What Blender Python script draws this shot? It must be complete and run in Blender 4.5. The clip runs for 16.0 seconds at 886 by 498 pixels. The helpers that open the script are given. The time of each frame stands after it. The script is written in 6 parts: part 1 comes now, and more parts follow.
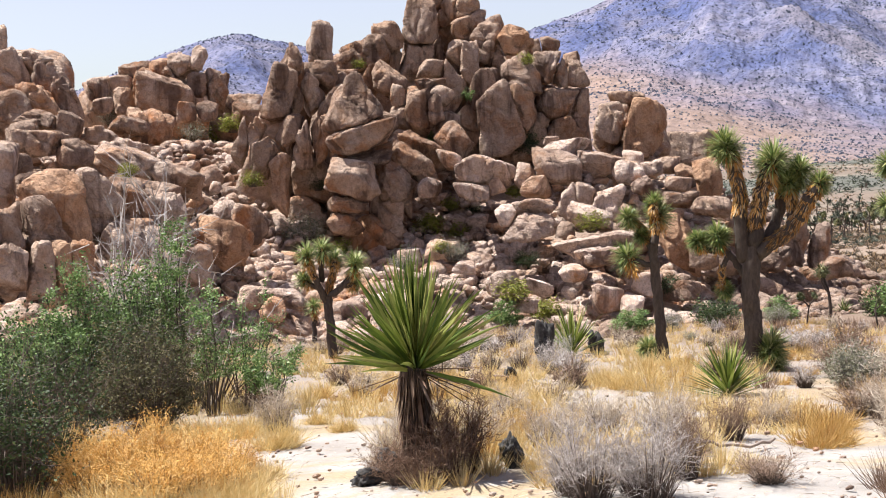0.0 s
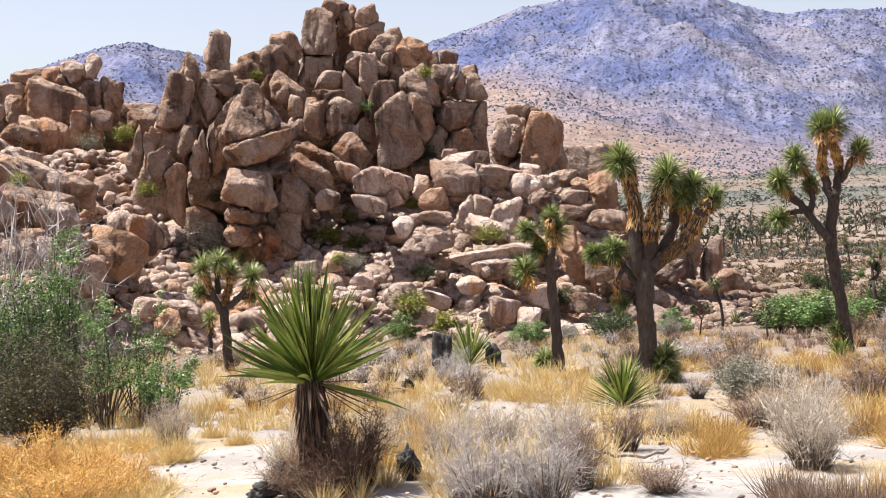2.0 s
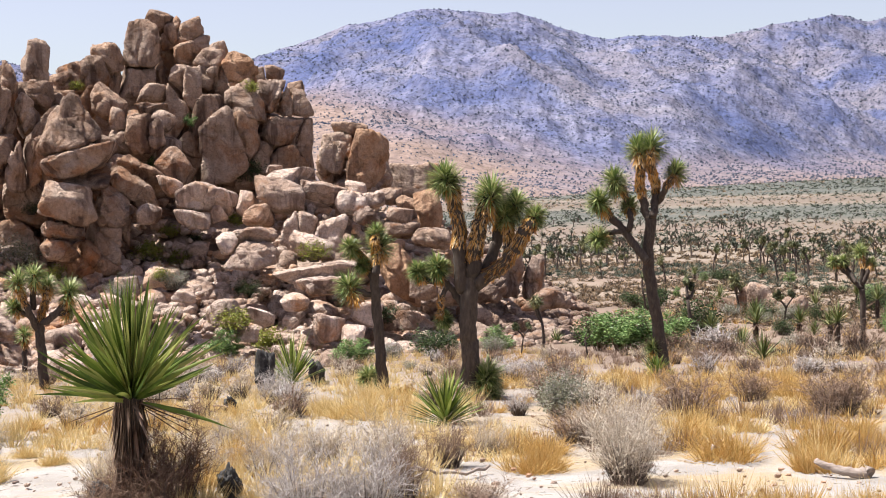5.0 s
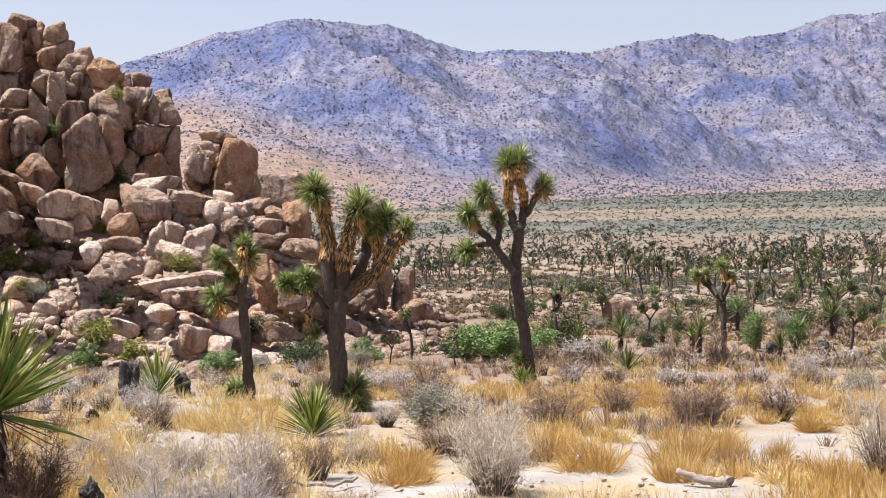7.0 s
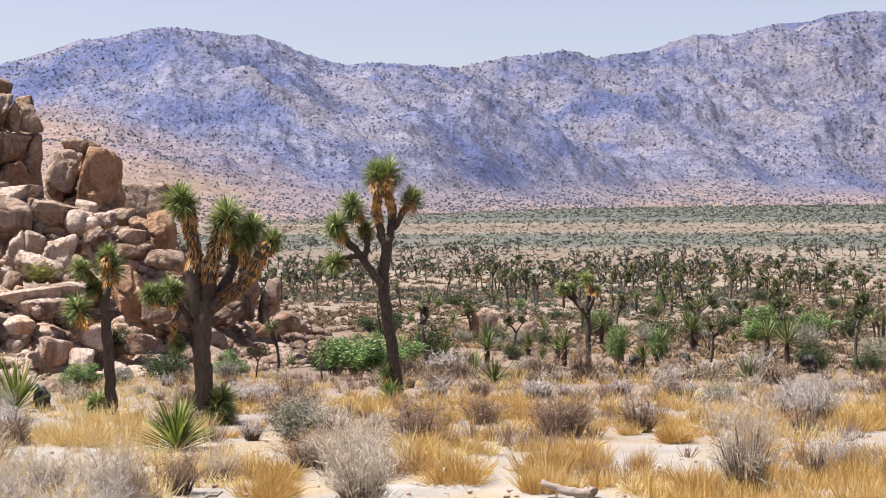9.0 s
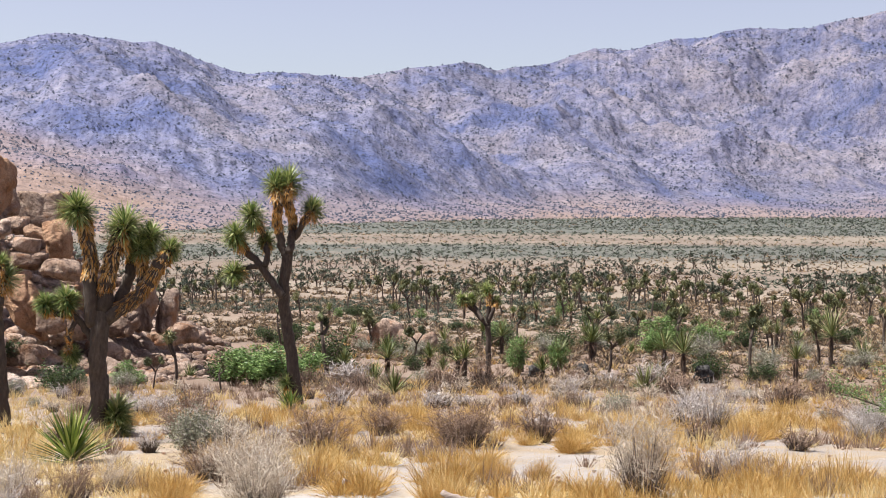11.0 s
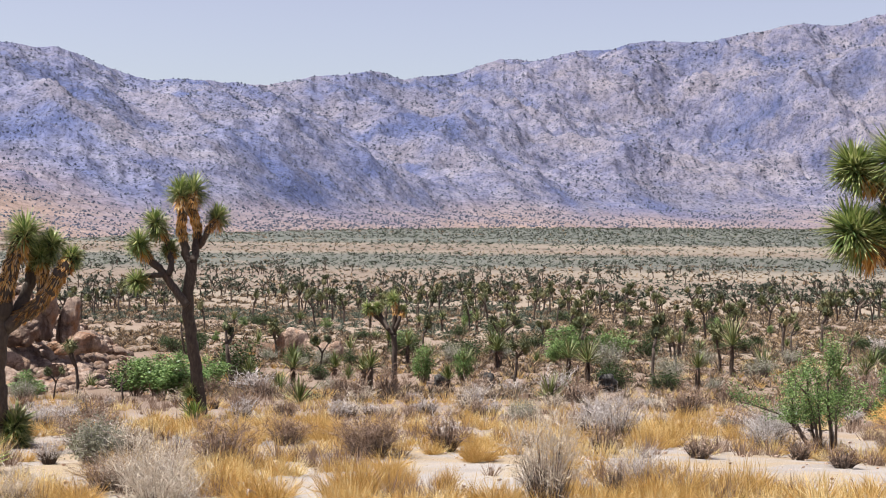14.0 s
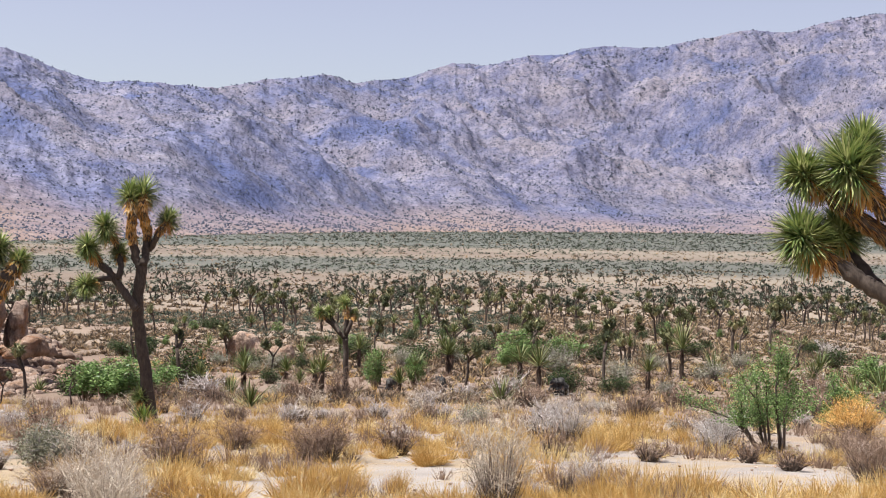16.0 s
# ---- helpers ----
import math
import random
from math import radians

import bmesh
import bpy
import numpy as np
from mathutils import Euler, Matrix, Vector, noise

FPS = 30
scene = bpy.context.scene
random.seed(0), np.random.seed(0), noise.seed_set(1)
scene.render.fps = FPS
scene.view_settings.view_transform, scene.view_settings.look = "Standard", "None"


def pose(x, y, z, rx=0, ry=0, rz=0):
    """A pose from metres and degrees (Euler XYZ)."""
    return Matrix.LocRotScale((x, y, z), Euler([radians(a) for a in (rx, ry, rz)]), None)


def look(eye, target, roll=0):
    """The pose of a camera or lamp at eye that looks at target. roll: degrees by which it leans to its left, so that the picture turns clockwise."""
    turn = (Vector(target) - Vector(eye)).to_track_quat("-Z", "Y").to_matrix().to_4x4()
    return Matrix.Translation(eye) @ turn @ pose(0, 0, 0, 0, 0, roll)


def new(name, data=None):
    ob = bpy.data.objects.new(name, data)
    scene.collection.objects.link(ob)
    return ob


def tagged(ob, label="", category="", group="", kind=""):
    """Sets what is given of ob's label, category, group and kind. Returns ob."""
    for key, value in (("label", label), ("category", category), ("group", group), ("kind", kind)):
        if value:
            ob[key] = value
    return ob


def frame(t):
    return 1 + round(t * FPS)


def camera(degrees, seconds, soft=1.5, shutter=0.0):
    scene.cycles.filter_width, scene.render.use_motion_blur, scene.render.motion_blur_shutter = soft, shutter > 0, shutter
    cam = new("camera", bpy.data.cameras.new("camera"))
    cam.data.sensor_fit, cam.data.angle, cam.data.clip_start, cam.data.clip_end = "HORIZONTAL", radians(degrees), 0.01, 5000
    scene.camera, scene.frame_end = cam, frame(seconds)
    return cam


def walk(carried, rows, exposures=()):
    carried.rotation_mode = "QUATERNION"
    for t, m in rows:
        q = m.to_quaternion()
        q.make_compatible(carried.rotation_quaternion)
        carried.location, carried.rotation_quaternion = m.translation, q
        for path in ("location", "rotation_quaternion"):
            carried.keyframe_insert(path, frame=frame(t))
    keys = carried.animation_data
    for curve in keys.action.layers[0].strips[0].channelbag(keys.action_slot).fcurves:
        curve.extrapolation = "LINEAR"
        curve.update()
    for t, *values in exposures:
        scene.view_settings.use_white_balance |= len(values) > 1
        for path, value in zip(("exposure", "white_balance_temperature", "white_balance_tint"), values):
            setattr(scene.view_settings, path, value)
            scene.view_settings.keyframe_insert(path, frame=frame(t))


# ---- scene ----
import itertools

# One fixed tripod: the camera pans to the right without leaving its place.
cam = camera(34.83, 16.0, soft=1.0)
EYE = (0.0, 0.0, 0.0)
ROWS = [
    (0, 19.422, -3.695, -2.844),
    (0.5, 18.173, -3.622, -2.688),
    (1, 17.129, -3.564, -2.572),
    (1.5, 16.159, -3.482, -2.473),
    (2, 15.258, -3.398, -2.379),
    (2.5, 14.255, -3.318, -2.250),
    (3, 13.198, -3.244, -2.162),
    (3.5, 12.058, -3.171, -2.015),
    (6, 5.377, -2.777, -1.137),
    (6.5, 4.063, -2.679, -0.995),
    (7, 2.809, -2.572, -0.787),
    (7.5, 1.466, -2.467, -0.687),
    (8, 0.000, -2.383, -0.391),
    (8.5, -1.502, -2.241, -0.348),
    (9, -2.551, -2.105, -0.181),
    (9.5, -3.828, -1.979, -0.024),
    (12, -7.926, -1.526, 0.375),
    (12.5, -8.731, -1.459, 0.466),
    (13, -9.582, -1.395, 0.482),
    (13.5, -9.992, -1.335, 0.532),
    (14, -10.367, -1.278, 0.529),
    (14.5, -10.744, -1.228, 0.601),
    (15, -11.322, -1.189, 0.628),
    (15.5, -11.793, -1.143, 0.680),
    (16, -12.321, -1.100, 0.700),
]
walk(cam, [(t, pose(*EYE, 90 + pitch, 0, yaw) @ pose(0, 0, 0, 0, 0, roll)) for t, yaw, pitch, roll in ROWS],
     exposures=[(0.0, 1.06), (3.5, 1.05), (6.0, 0.99), (9.5, 0.91), (12.0, 0.86), (16.0, 0.83)])

# ---- world, sun, exposure ----
SUN_BEARING, SUN_HEIGHT = -92.0, 64.0      # compass degrees from the line of sight (left is minus), degrees up
world = bpy.data.worlds.new("sky")
scene.world = world
world.use_nodes = True
wn = world.node_tree.nodes
sky = wn.new("ShaderNodeTexSky")
sky.sky_type, sky.sun_disc = "NISHITA", False
sky.sun_elevation, sky.sun_rotation = radians(SUN_HEIGHT), radians(SUN_BEARING)
sky.altitude, sky.air_density, sky.dust_density, sky.ozone_density = 900, 1.0, 2.4, 1.6
hazy = wn.new("ShaderNodeHueSaturation")
hazy.inputs["Saturation"].default_value = 0.62
hazy.inputs["Hue"].default_value = 0.535
world.node_tree.links.new(sky.outputs["Color"], hazy.inputs["Color"])
world.node_tree.links.new(hazy.outputs["Color"], wn["Background"].inputs["Color"])
wn["Background"].inputs["Strength"].default_value = 0.082

sun = new("sun", bpy.data.lights.new("sun", "SUN"))
sun.data.energy, sun.data.angle, sun.data.color = 5.0, radians(0.53), (1.0, 0.985, 0.965)
sb, sh = radians(SUN_BEARING), radians(SUN_HEIGHT)
sun.matrix_world = look((math.sin(sb) * math.cos(sh) * 60, math.cos(sb) * math.cos(sh) * 60, math.sin(sh) * 60), (0, 0, 0))


# ---- materials ----
def mat(name, rough=0.85):
    m = bpy.data.materials.new(name)
    m.use_nodes = True
    t = m.node_tree
    b = t.nodes["Principled BSDF"]
    b.inputs["Roughness"].default_value = rough
    b.inputs["Specular IOR Level"].default_value = 0.25
    return m, t, b


def node(t, kind, inputs=(), **attrs):
    n = t.nodes.new(kind)
    if "operation" in attrs:
        n.operation = attrs["operation"]
    if "data_type" in attrs:
        n.data_type = attrs["data_type"]
    if "blend_type" in attrs:
        n.blend_type = attrs["blend_type"]
    if "feature" in attrs:
        n.feature = attrs["feature"]
    for key, value in dict(inputs).items():
        if isinstance(value, bpy.types.NodeSocket):
            t.links.new(value, n.inputs[key])
        else:
            n.inputs[key].default_value = value
    return n


def noise_tex(t, co, scale, detail=4.0, rough=0.55, distort=0.0):
    return node(t, "ShaderNodeTexNoise", {"Vector": co, "Scale": scale, "Detail": detail, "Roughness": rough, "Distortion": distort}).outputs["Fac"]


def ramp(t, fac, *stops):
    n = t.nodes.new("ShaderNodeValToRGB")
    t.links.new(fac, n.inputs["Fac"])
    e = n.color_ramp.elements
    while len(e) < len(stops):
        e.new(0.5)
    for slot, (pos, c) in zip(e, stops):
        slot.position = pos
        slot.color = (*c, 1) if len(c) == 3 else c
    return n.outputs["Color"]


def grey(a):
    return (a, a, a)


def blend(t, fac, a, b, kind="MIX"):
    n = t.nodes.new("ShaderNodeMix")
    n.data_type, n.blend_type = "RGBA", kind
    if isinstance(fac, bpy.types.NodeSocket):
        t.links.new(fac, n.inputs[0])
    else:
        n.inputs[0].default_value = fac
    for slot, value in ((6, a), (7, b)):
        if isinstance(value, bpy.types.NodeSocket):
            t.links.new(value, n.inputs[slot])
        else:
            n.inputs[slot].default_value = (*value, 1)
    return n.outputs[2]


def bump(t, b, height, strength, distance):
    n = node(t, "ShaderNodeBump", {"Height": height, "Strength": strength, "Distance": distance})
    t.links.new(n.outputs["Normal"], b.inputs["Normal"])


def world_place(t):
    return t.nodes.new("ShaderNodeNewGeometry").outputs["Position"]


def granite(name, tint=(1, 1, 1), crack=0.6):
    """Weathered desert granite: pinkish tan with rust, pale lichen and dark varnish, jointed."""
    m, t, b = mat(name, 0.9)
    co = world_place(t)
    big = noise_tex(t, co, 0.35, 5, 0.6, 0.6)
    mid = noise_tex(t, co, 1.6, 6, 0.62, 0.3)
    fine = noise_tex(t, co, 14.0, 6, 0.7)
    base = ramp(t, big, (0.32, (0.37, 0.185, 0.092)), (0.43, (0.38, 0.255, 0.175)), (0.52, (0.44, 0.335, 0.265)), (0.59, (0.46, 0.36, 0.29)), (0.68, (0.43, 0.225, 0.110)))
    base = blend(t, ramp(t, mid, (0.44, grey(0)), (0.64, grey(0.8))), base, (0.52, 0.43, 0.365))
    stain = node(t, "ShaderNodeMapping", {"Vector": co, "Scale": (1.3, 1.3, 0.22)}).outputs["Vector"]
    streak = noise_tex(t, stain, 0.9, 5, 0.6, 0.4)
    base = blend(t, ramp(t, streak, (0.52, grey(0)), (0.63, grey(0.85))), base, (0.12, 0.078, 0.060))
    base = blend(t, ramp(t, fine, (0.36, grey(0.4)), (0.52, grey(0))), base, (0.16, 0.11, 0.08))
    base = blend(t, 0.6, base, ramp(t, noise_tex(t, co, 5.0, 6, 0.75), (0.33, grey(0.6)), (0.5, grey(1.0)), (0.66, grey(1.25))), "MULTIPLY")
    rnd = t.nodes.new("ShaderNodeObjectInfo").outputs["Random"]
    isl = t.nodes.new("ShaderNodeNewGeometry").outputs["Random Per Island"]
    both = node(t, "ShaderNodeMath", {0: node(t, "ShaderNodeMath", {0: rnd, 1: isl}, operation="ADD").outputs[0], 1: 1.0}, operation="FRACT").outputs[0]
    vary = ramp(t, both, (0.0, (0.68, 0.62, 0.58)), (0.3, (1.0, 0.97, 0.95)), (0.6, (1.22, 1.22, 1.23)), (0.8, (1.04, 1.0, 0.97)), (1.0, (1.16, 0.93, 0.72)))
    base = blend(t, 1.0, base, vary, "MULTIPLY")
    base = blend(t, 1.0, base, tint, "MULTIPLY")
    warp = node(t, "ShaderNodeVectorMath", {0: co, 1: node(t, "ShaderNodeVectorMath", {0: node(t, "ShaderNodeTexNoise", {"Vector": co, "Scale": 0.9, "Detail": 3.0}).outputs["Color"], 1: (0.9, 0.9, 0.9)}, operation="MULTIPLY").outputs[0]}, operation="ADD").outputs[0]
    vor = t.nodes.new("ShaderNodeTexVoronoi")
    vor.feature = "DISTANCE_TO_EDGE"
    t.links.new(warp, vor.inputs["Vector"])
    vor.inputs["Scale"].default_value = 0.55
    worn = ramp(t, noise_tex(t, co, 0.7, 3, 0.6), (0.44, grey(1)), (0.56, grey(0)))
    joint = blend(t, 1.0, ramp(t, vor.outputs["Distance"], (0.0, grey(0)), (0.016, grey(1))), worn, "LIGHTEN")
    base = blend(t, crack, base, blend(t, joint, (0.10, 0.065, 0.045), (1, 1, 1)), "MULTIPLY")
    t.links.new(base, b.inputs["Base Color"])
    h = node(t, "ShaderNodeMath", {0: node(t, "ShaderNodeMath", {0: mid, 1: 1.6}, operation="MULTIPLY").outputs[0], 1: node(t, "ShaderNodeMath", {0: fine, 1: 0.28}, operation="MULTIPLY").outputs[0]}, operation="ADD").outputs[0]
    h = node(t, "ShaderNodeMath", {0: h, 1: node(t, "ShaderNodeMath", {0: joint, 1: 0.5 * crack}, operation="MULTIPLY").outputs[0]}, operation="ADD").outputs[0]
    bump(t, b, h, 1.0, 0.34)
    return m


def simple(name, stops, scale, rough=0.85, per_island=0.5, translucent=0.0, strength=0.0, stretch=(1, 1, 1)):
    """A natural surface whose colour wanders over the given stops, by place and from piece to piece."""
    m, t, b = mat(name, rough)
    co = node(t, "ShaderNodeMapping", {"Vector": world_place(t), "Scale": stretch}).outputs["Vector"]
    n = noise_tex(t, co, scale, 5, 0.65)
    isl = t.nodes.new("ShaderNodeNewGeometry").outputs["Random Per Island"]
    rnd = t.nodes.new("ShaderNodeObjectInfo").outputs["Random"]
    both = node(t, "ShaderNodeMath", {0: node(t, "ShaderNodeMath", {0: isl, 1: rnd}, operation="ADD").outputs[0], 1: 1.0}, operation="FRACT").outputs[0]
    fac = node(t, "ShaderNodeMix", {0: per_island, 2: n, 3: both}).outputs[0]
    k = len(stops) - 1
    col = ramp(t, fac, *[(0.22 + 0.56 * i / k, c) for i, c in enumerate(stops)])
    t.links.new(col, b.inputs["Base Color"])
    if strength:
        bump(t, b, n, strength, 0.02)
    if translucent:
        out = t.nodes["Material Output"]
        tr = node(t, "ShaderNodeBsdfTranslucent", {"Color": col})
        mix = node(t, "ShaderNodeMixShader", {0: translucent, 1: b.outputs[0], 2: tr.outputs[0]})
        t.links.new(mix.outputs[0], out.inputs["Surface"])
    return m


def sand_material():
    m, t, b = mat("sand", 0.95)
    co = world_place(t)
    big = noise_tex(t, co, 0.12, 5, 0.6, 0.5)
    mid = noise_tex(t, co, 1.1, 6, 0.65)
    fine = noise_tex(t, co, 28.0, 4, 0.75)
    near = ramp(t, mid, (0.3, (0.24, 0.217, 0.195)), (0.55, (0.34, 0.316, 0.292)), (0.75, (0.395, 0.372, 0.35)))
    straw = ramp(t, noise_tex(t, co, 0.55, 6, 0.7, 0.8), (0.45, grey(0)), (0.57, grey(0.85)))
    near = blend(t, straw, near, ramp(t, fine, (0.3, (0.25, 0.18, 0.10)), (0.7, (0.43, 0.33, 0.19))))
    sep = node(t, "ShaderNodeVectorMath", {0: co}, operation="LENGTH").outputs["Value"]
    # past the wash the soil turns to reddish gravel
    farness = node(t, "ShaderNodeMapRange", {0: sep, 1: 12.5, 2: 40.0, 3: 0.0, 4: 1.0}).outputs[0]
    gravel = ramp(t, big, (0.3, (0.135, 0.088, 0.064)), (0.55, (0.205, 0.138, 0.100)), (0.72, (0.25, 0.178, 0.132)))
    gravel = blend(t, ramp(t, noise_tex(t, co, 0.9, 5, 0.7), (0.45, grey(0)), (0.62, grey(0.6))), gravel, (0.185, 0.138, 0.102))
    pale = ramp(t, noise_tex(t, node(t, "ShaderNodeMapping", {"Vector": co, "Scale": (0.4, 1.6, 1)}).outputs[0], 0.006, 4, 0.6), (0.45, grey(0)), (0.6, grey(1)))
    gravel = blend(t, pale, gravel, (0.27, 0.212, 0.155))
    cover = ramp(t, noise_tex(t, node(t, "ShaderNodeMapping", {"Vector": co, "Scale": (1, 0.4, 1)}).outputs[0], 0.10, 6, 0.75), (0.30, grey(0)), (0.43, grey(0.95)))
    gravel = blend(t, node(t, "ShaderNodeMath", {0: cover, 1: ramp(t, node(t, "ShaderNodeMath", {0: sep, 1: 0.0004}, operation="MULTIPLY").outputs[0], (0.05, grey(0.05)), (0.09, grey(0.35)), (0.125, grey(0.3)), (0.145, grey(0.9)), (0.185, grey(0.9)), (0.205, grey(0.35)), (0.27, grey(0.4)), (0.30, grey(0.95)), (0.9, grey(1)))}, operation="MULTIPLY").outputs[0], gravel, (0.058, 0.074, 0.066))
    base = blend(t, farness, near, gravel)
    base = blend(t, ramp(t, fine, (0.36, grey(0.3)), (0.55, grey(0))), base, (0.30, 0.23, 0.17))
    t.links.new(base, b.inputs["Base Color"])
    h = node(t, "ShaderNodeMath", {0: mid, 1: node(t, "ShaderNodeMath", {0: fine, 1: 0.25}, operation="MULTIPLY").outputs[0]}, operation="ADD").outputs[0]
    bump(t, b, h, 0.6, 0.08)
    return m


def mountain_material():
    m, t, b = mat("mountain_rock", 1.0)
    co = world_place(t)
    axes = node(t, "ShaderNodeSeparateXYZ", {0: co}).outputs
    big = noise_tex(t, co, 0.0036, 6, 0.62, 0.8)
    mid = noise_tex(t, co, 0.018, 8, 0.74)
    fine = noise_tex(t, co, 0.11, 5, 0.7)
    # distance haze is coloured in: blue and violet mixed into the rock
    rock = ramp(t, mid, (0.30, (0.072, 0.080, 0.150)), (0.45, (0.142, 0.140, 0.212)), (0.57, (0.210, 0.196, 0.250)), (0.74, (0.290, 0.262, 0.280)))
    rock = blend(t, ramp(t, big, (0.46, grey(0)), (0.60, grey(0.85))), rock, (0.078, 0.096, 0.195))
    # the haze tint is bluer towards the left
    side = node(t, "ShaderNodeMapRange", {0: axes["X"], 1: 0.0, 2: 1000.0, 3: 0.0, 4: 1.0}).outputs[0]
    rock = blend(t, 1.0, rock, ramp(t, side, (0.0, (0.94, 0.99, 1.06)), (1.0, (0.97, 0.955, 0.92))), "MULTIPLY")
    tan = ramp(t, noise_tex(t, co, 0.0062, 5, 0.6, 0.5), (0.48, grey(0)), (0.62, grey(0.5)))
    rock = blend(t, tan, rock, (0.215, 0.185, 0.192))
    fan = ramp(t, mid, (0.3, (0.215, 0.152, 0.126)), (0.6, (0.290, 0.205, 0.165)), (0.75, (0.265, 0.205, 0.180)))
    low = node(t, "ShaderNodeMath", {0: axes["Z"], 1: node(t, "ShaderNodeMath", {0: big, 1: 50.0}, operation="MULTIPLY").outputs[0]}, operation="ADD").outputs[0]
    west = node(t, "ShaderNodeMapRange", {0: axes["X"], 1: -330.0, 2: -50.0, 3: -82.0, 4: 8.0}).outputs[0]
    low = node(t, "ShaderNodeMath", {0: low, 1: west}, operation="ADD").outputs[0]
    low = node(t, "ShaderNodeMath", {0: low, 1: node(t, "ShaderNodeMapRange", {0: axes["X"], 1: -620.0, 2: -360.0, 3: 62.0, 4: 0.0}).outputs[0]}, operation="ADD").outputs[0]
    low = node(t, "ShaderNodeMath", {0: low, 1: node(t, "ShaderNodeMath", {0: mid, 1: 20.0}, operation="MULTIPLY").outputs[0]}, operation="ADD").outputs[0]
    up = node(t, "ShaderNodeMapRange", {0: low, 1: 24.0, 2: 66.0, 3: 0.0, 4: 1.0}).outputs[0]
    base = blend(t, up, fan, rock)
    base = blend(t, 0.7, base, ramp(t, fine, (0.34, grey(0.45)), (0.5, grey(1.0)), (0.66, grey(1.28))), "MULTIPLY")
    vor = t.nodes.new("ShaderNodeTexVoronoi")
    t.links.new(co, vor.inputs["Vector"])
    vor.inputs["Scale"].default_value = 0.20
    dots = ramp(t, vor.outputs["Distance"], (0.26, grey(0.7)), (0.36, grey(0)))
    dots = node(t, "ShaderNodeMath", {0: dots, 1: node(t, "ShaderNodeMapRange", {0: up, 1: 0.0, 2: 1.0, 3: 0.3, 4: 1.0}).outputs[0]}, operation="MULTIPLY").outputs[0]
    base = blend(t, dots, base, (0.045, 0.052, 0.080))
    t.links.new(base, b.inputs["Base Color"])
    bump(t, b, mid, 1.0, 9.0)
    return m


GRANITE = granite("granite", (0.87, 0.805, 0.75), 0.2)
GRANITE_TAN = granite("tan_granite", (1.06, 1.02, 0.985), 0.2)
GRANITE_DARK = granite("varnished_granite", (0.80, 0.76, 0.735), 0.3)
# talus stone: the bright light on its tops is put into a paler tint
GRANITE_PALE = granite("bleached_granite", (1.27, 1.25, 1.25), 0.2)
GRANITE_SMALL = granite("granite_rubble", (1.22, 1.21, 1.22), 0.15)
SAND = sand_material()
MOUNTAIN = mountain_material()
# bluish because the haze over the slopes is put into its colour
HAZY_SCRUB = simple("mountain_scrub", [(0.036, 0.044, 0.066), (0.058, 0.068, 0.098), (0.095, 0.104, 0.135)], 0.02, 0.9, 0.6)
BARK = simple("joshua_bark", [(0.032, 0.024, 0.020), (0.070, 0.053, 0.042), (0.13, 0.10, 0.078)], 22, 0.95, 0.15, 0, 1.0, (1, 1, 0.35))
SHAG = simple("dead_joshua_leaves", [(0.34, 0.155, 0.035), (0.60, 0.31, 0.075), (0.70, 0.43, 0.155), (0.56, 0.44, 0.29)], 6, 0.8, 0.6, 0.15)
SPIKE = simple("joshua_leaf", [(0.075, 0.120, 0.040), (0.18, 0.235, 0.070), (0.30, 0.34, 0.115), (0.44, 0.44, 0.21)], 3, 0.40, 0.6, 0.2)
FAR_LEAF = simple("far_joshua_leaf", [(0.032, 0.042, 0.031), (0.066, 0.080, 0.056), (0.120, 0.130, 0.088)], 0.8, 0.7, 0.6)
SLIM_LEAF = simple("olive_joshua_leaf", [(0.034, 0.042, 0.018), (0.072, 0.082, 0.032), (0.13, 0.135, 0.058), (0.24, 0.22, 0.105)], 0.8, 0.6, 0.6)
YUCCA = simple("yucca_leaf", [(0.036, 0.062, 0.010), (0.100, 0.148, 0.024), (0.205, 0.250, 0.050), (0.35, 0.35, 0.11)], 5, 0.50, 0.55, 0.18)
YUCCA_FAR = simple("dull_yucca_leaf", [(0.040, 0.060, 0.016), (0.085, 0.110, 0.030), (0.16, 0.18, 0.06), (0.27, 0.26, 0.12)], 5, 0.5, 0.55, 0.12)
DEAD = simple("dead_yucca_leaf", [(0.075, 0.040, 0.028), (0.15, 0.09, 0.06), (0.27, 0.19, 0.13)], 9, 0.85, 0.6, 0.1)
STRAW = simple("dry_grass", [(0.46, 0.285, 0.085), (0.64, 0.43, 0.15), (0.77, 0.585, 0.28)], 1.2, 0.75, 0.5, 0.4)
STRAW_PALE = simple("pale_dry_grass", [(0.60, 0.45, 0.20), (0.77, 0.62, 0.32), (0.88, 0.76, 0.47)], 1.2, 0.75, 0.5, 0.4)
TWIG_GREY = simple("grey_twig", [(0.30, 0.255, 0.23), (0.46, 0.41, 0.375), (0.62, 0.565, 0.525)], 3, 0.9, 0.5, 0.1)
TWIG_BROWN = simple("brown_twig", [(0.15, 0.092, 0.062), (0.26, 0.175, 0.125), (0.38, 0.28, 0.21)], 3, 0.9, 0.5, 0.1)
TWIG_TAN = simple("tan_twig", [(0.38, 0.30, 0.225), (0.55, 0.46, 0.36), (0.68, 0.60, 0.49)], 3, 0.9, 0.5, 0.15)
TWIG_RUSSET = simple("russet_twig", [(0.10, 0.055, 0.035), (0.19, 0.115, 0.075), (0.31, 0.21, 0.15)], 3, 0.9, 0.5, 0.1)
# dark colour for inner twigs, painting the shade inside a shrub
TWIG_SHADE = simple("shaded_old_twig", [(0.065, 0.048, 0.038), (0.125, 0.094, 0.075), (0.20, 0.155, 0.125)], 5, 0.9, 0.5)
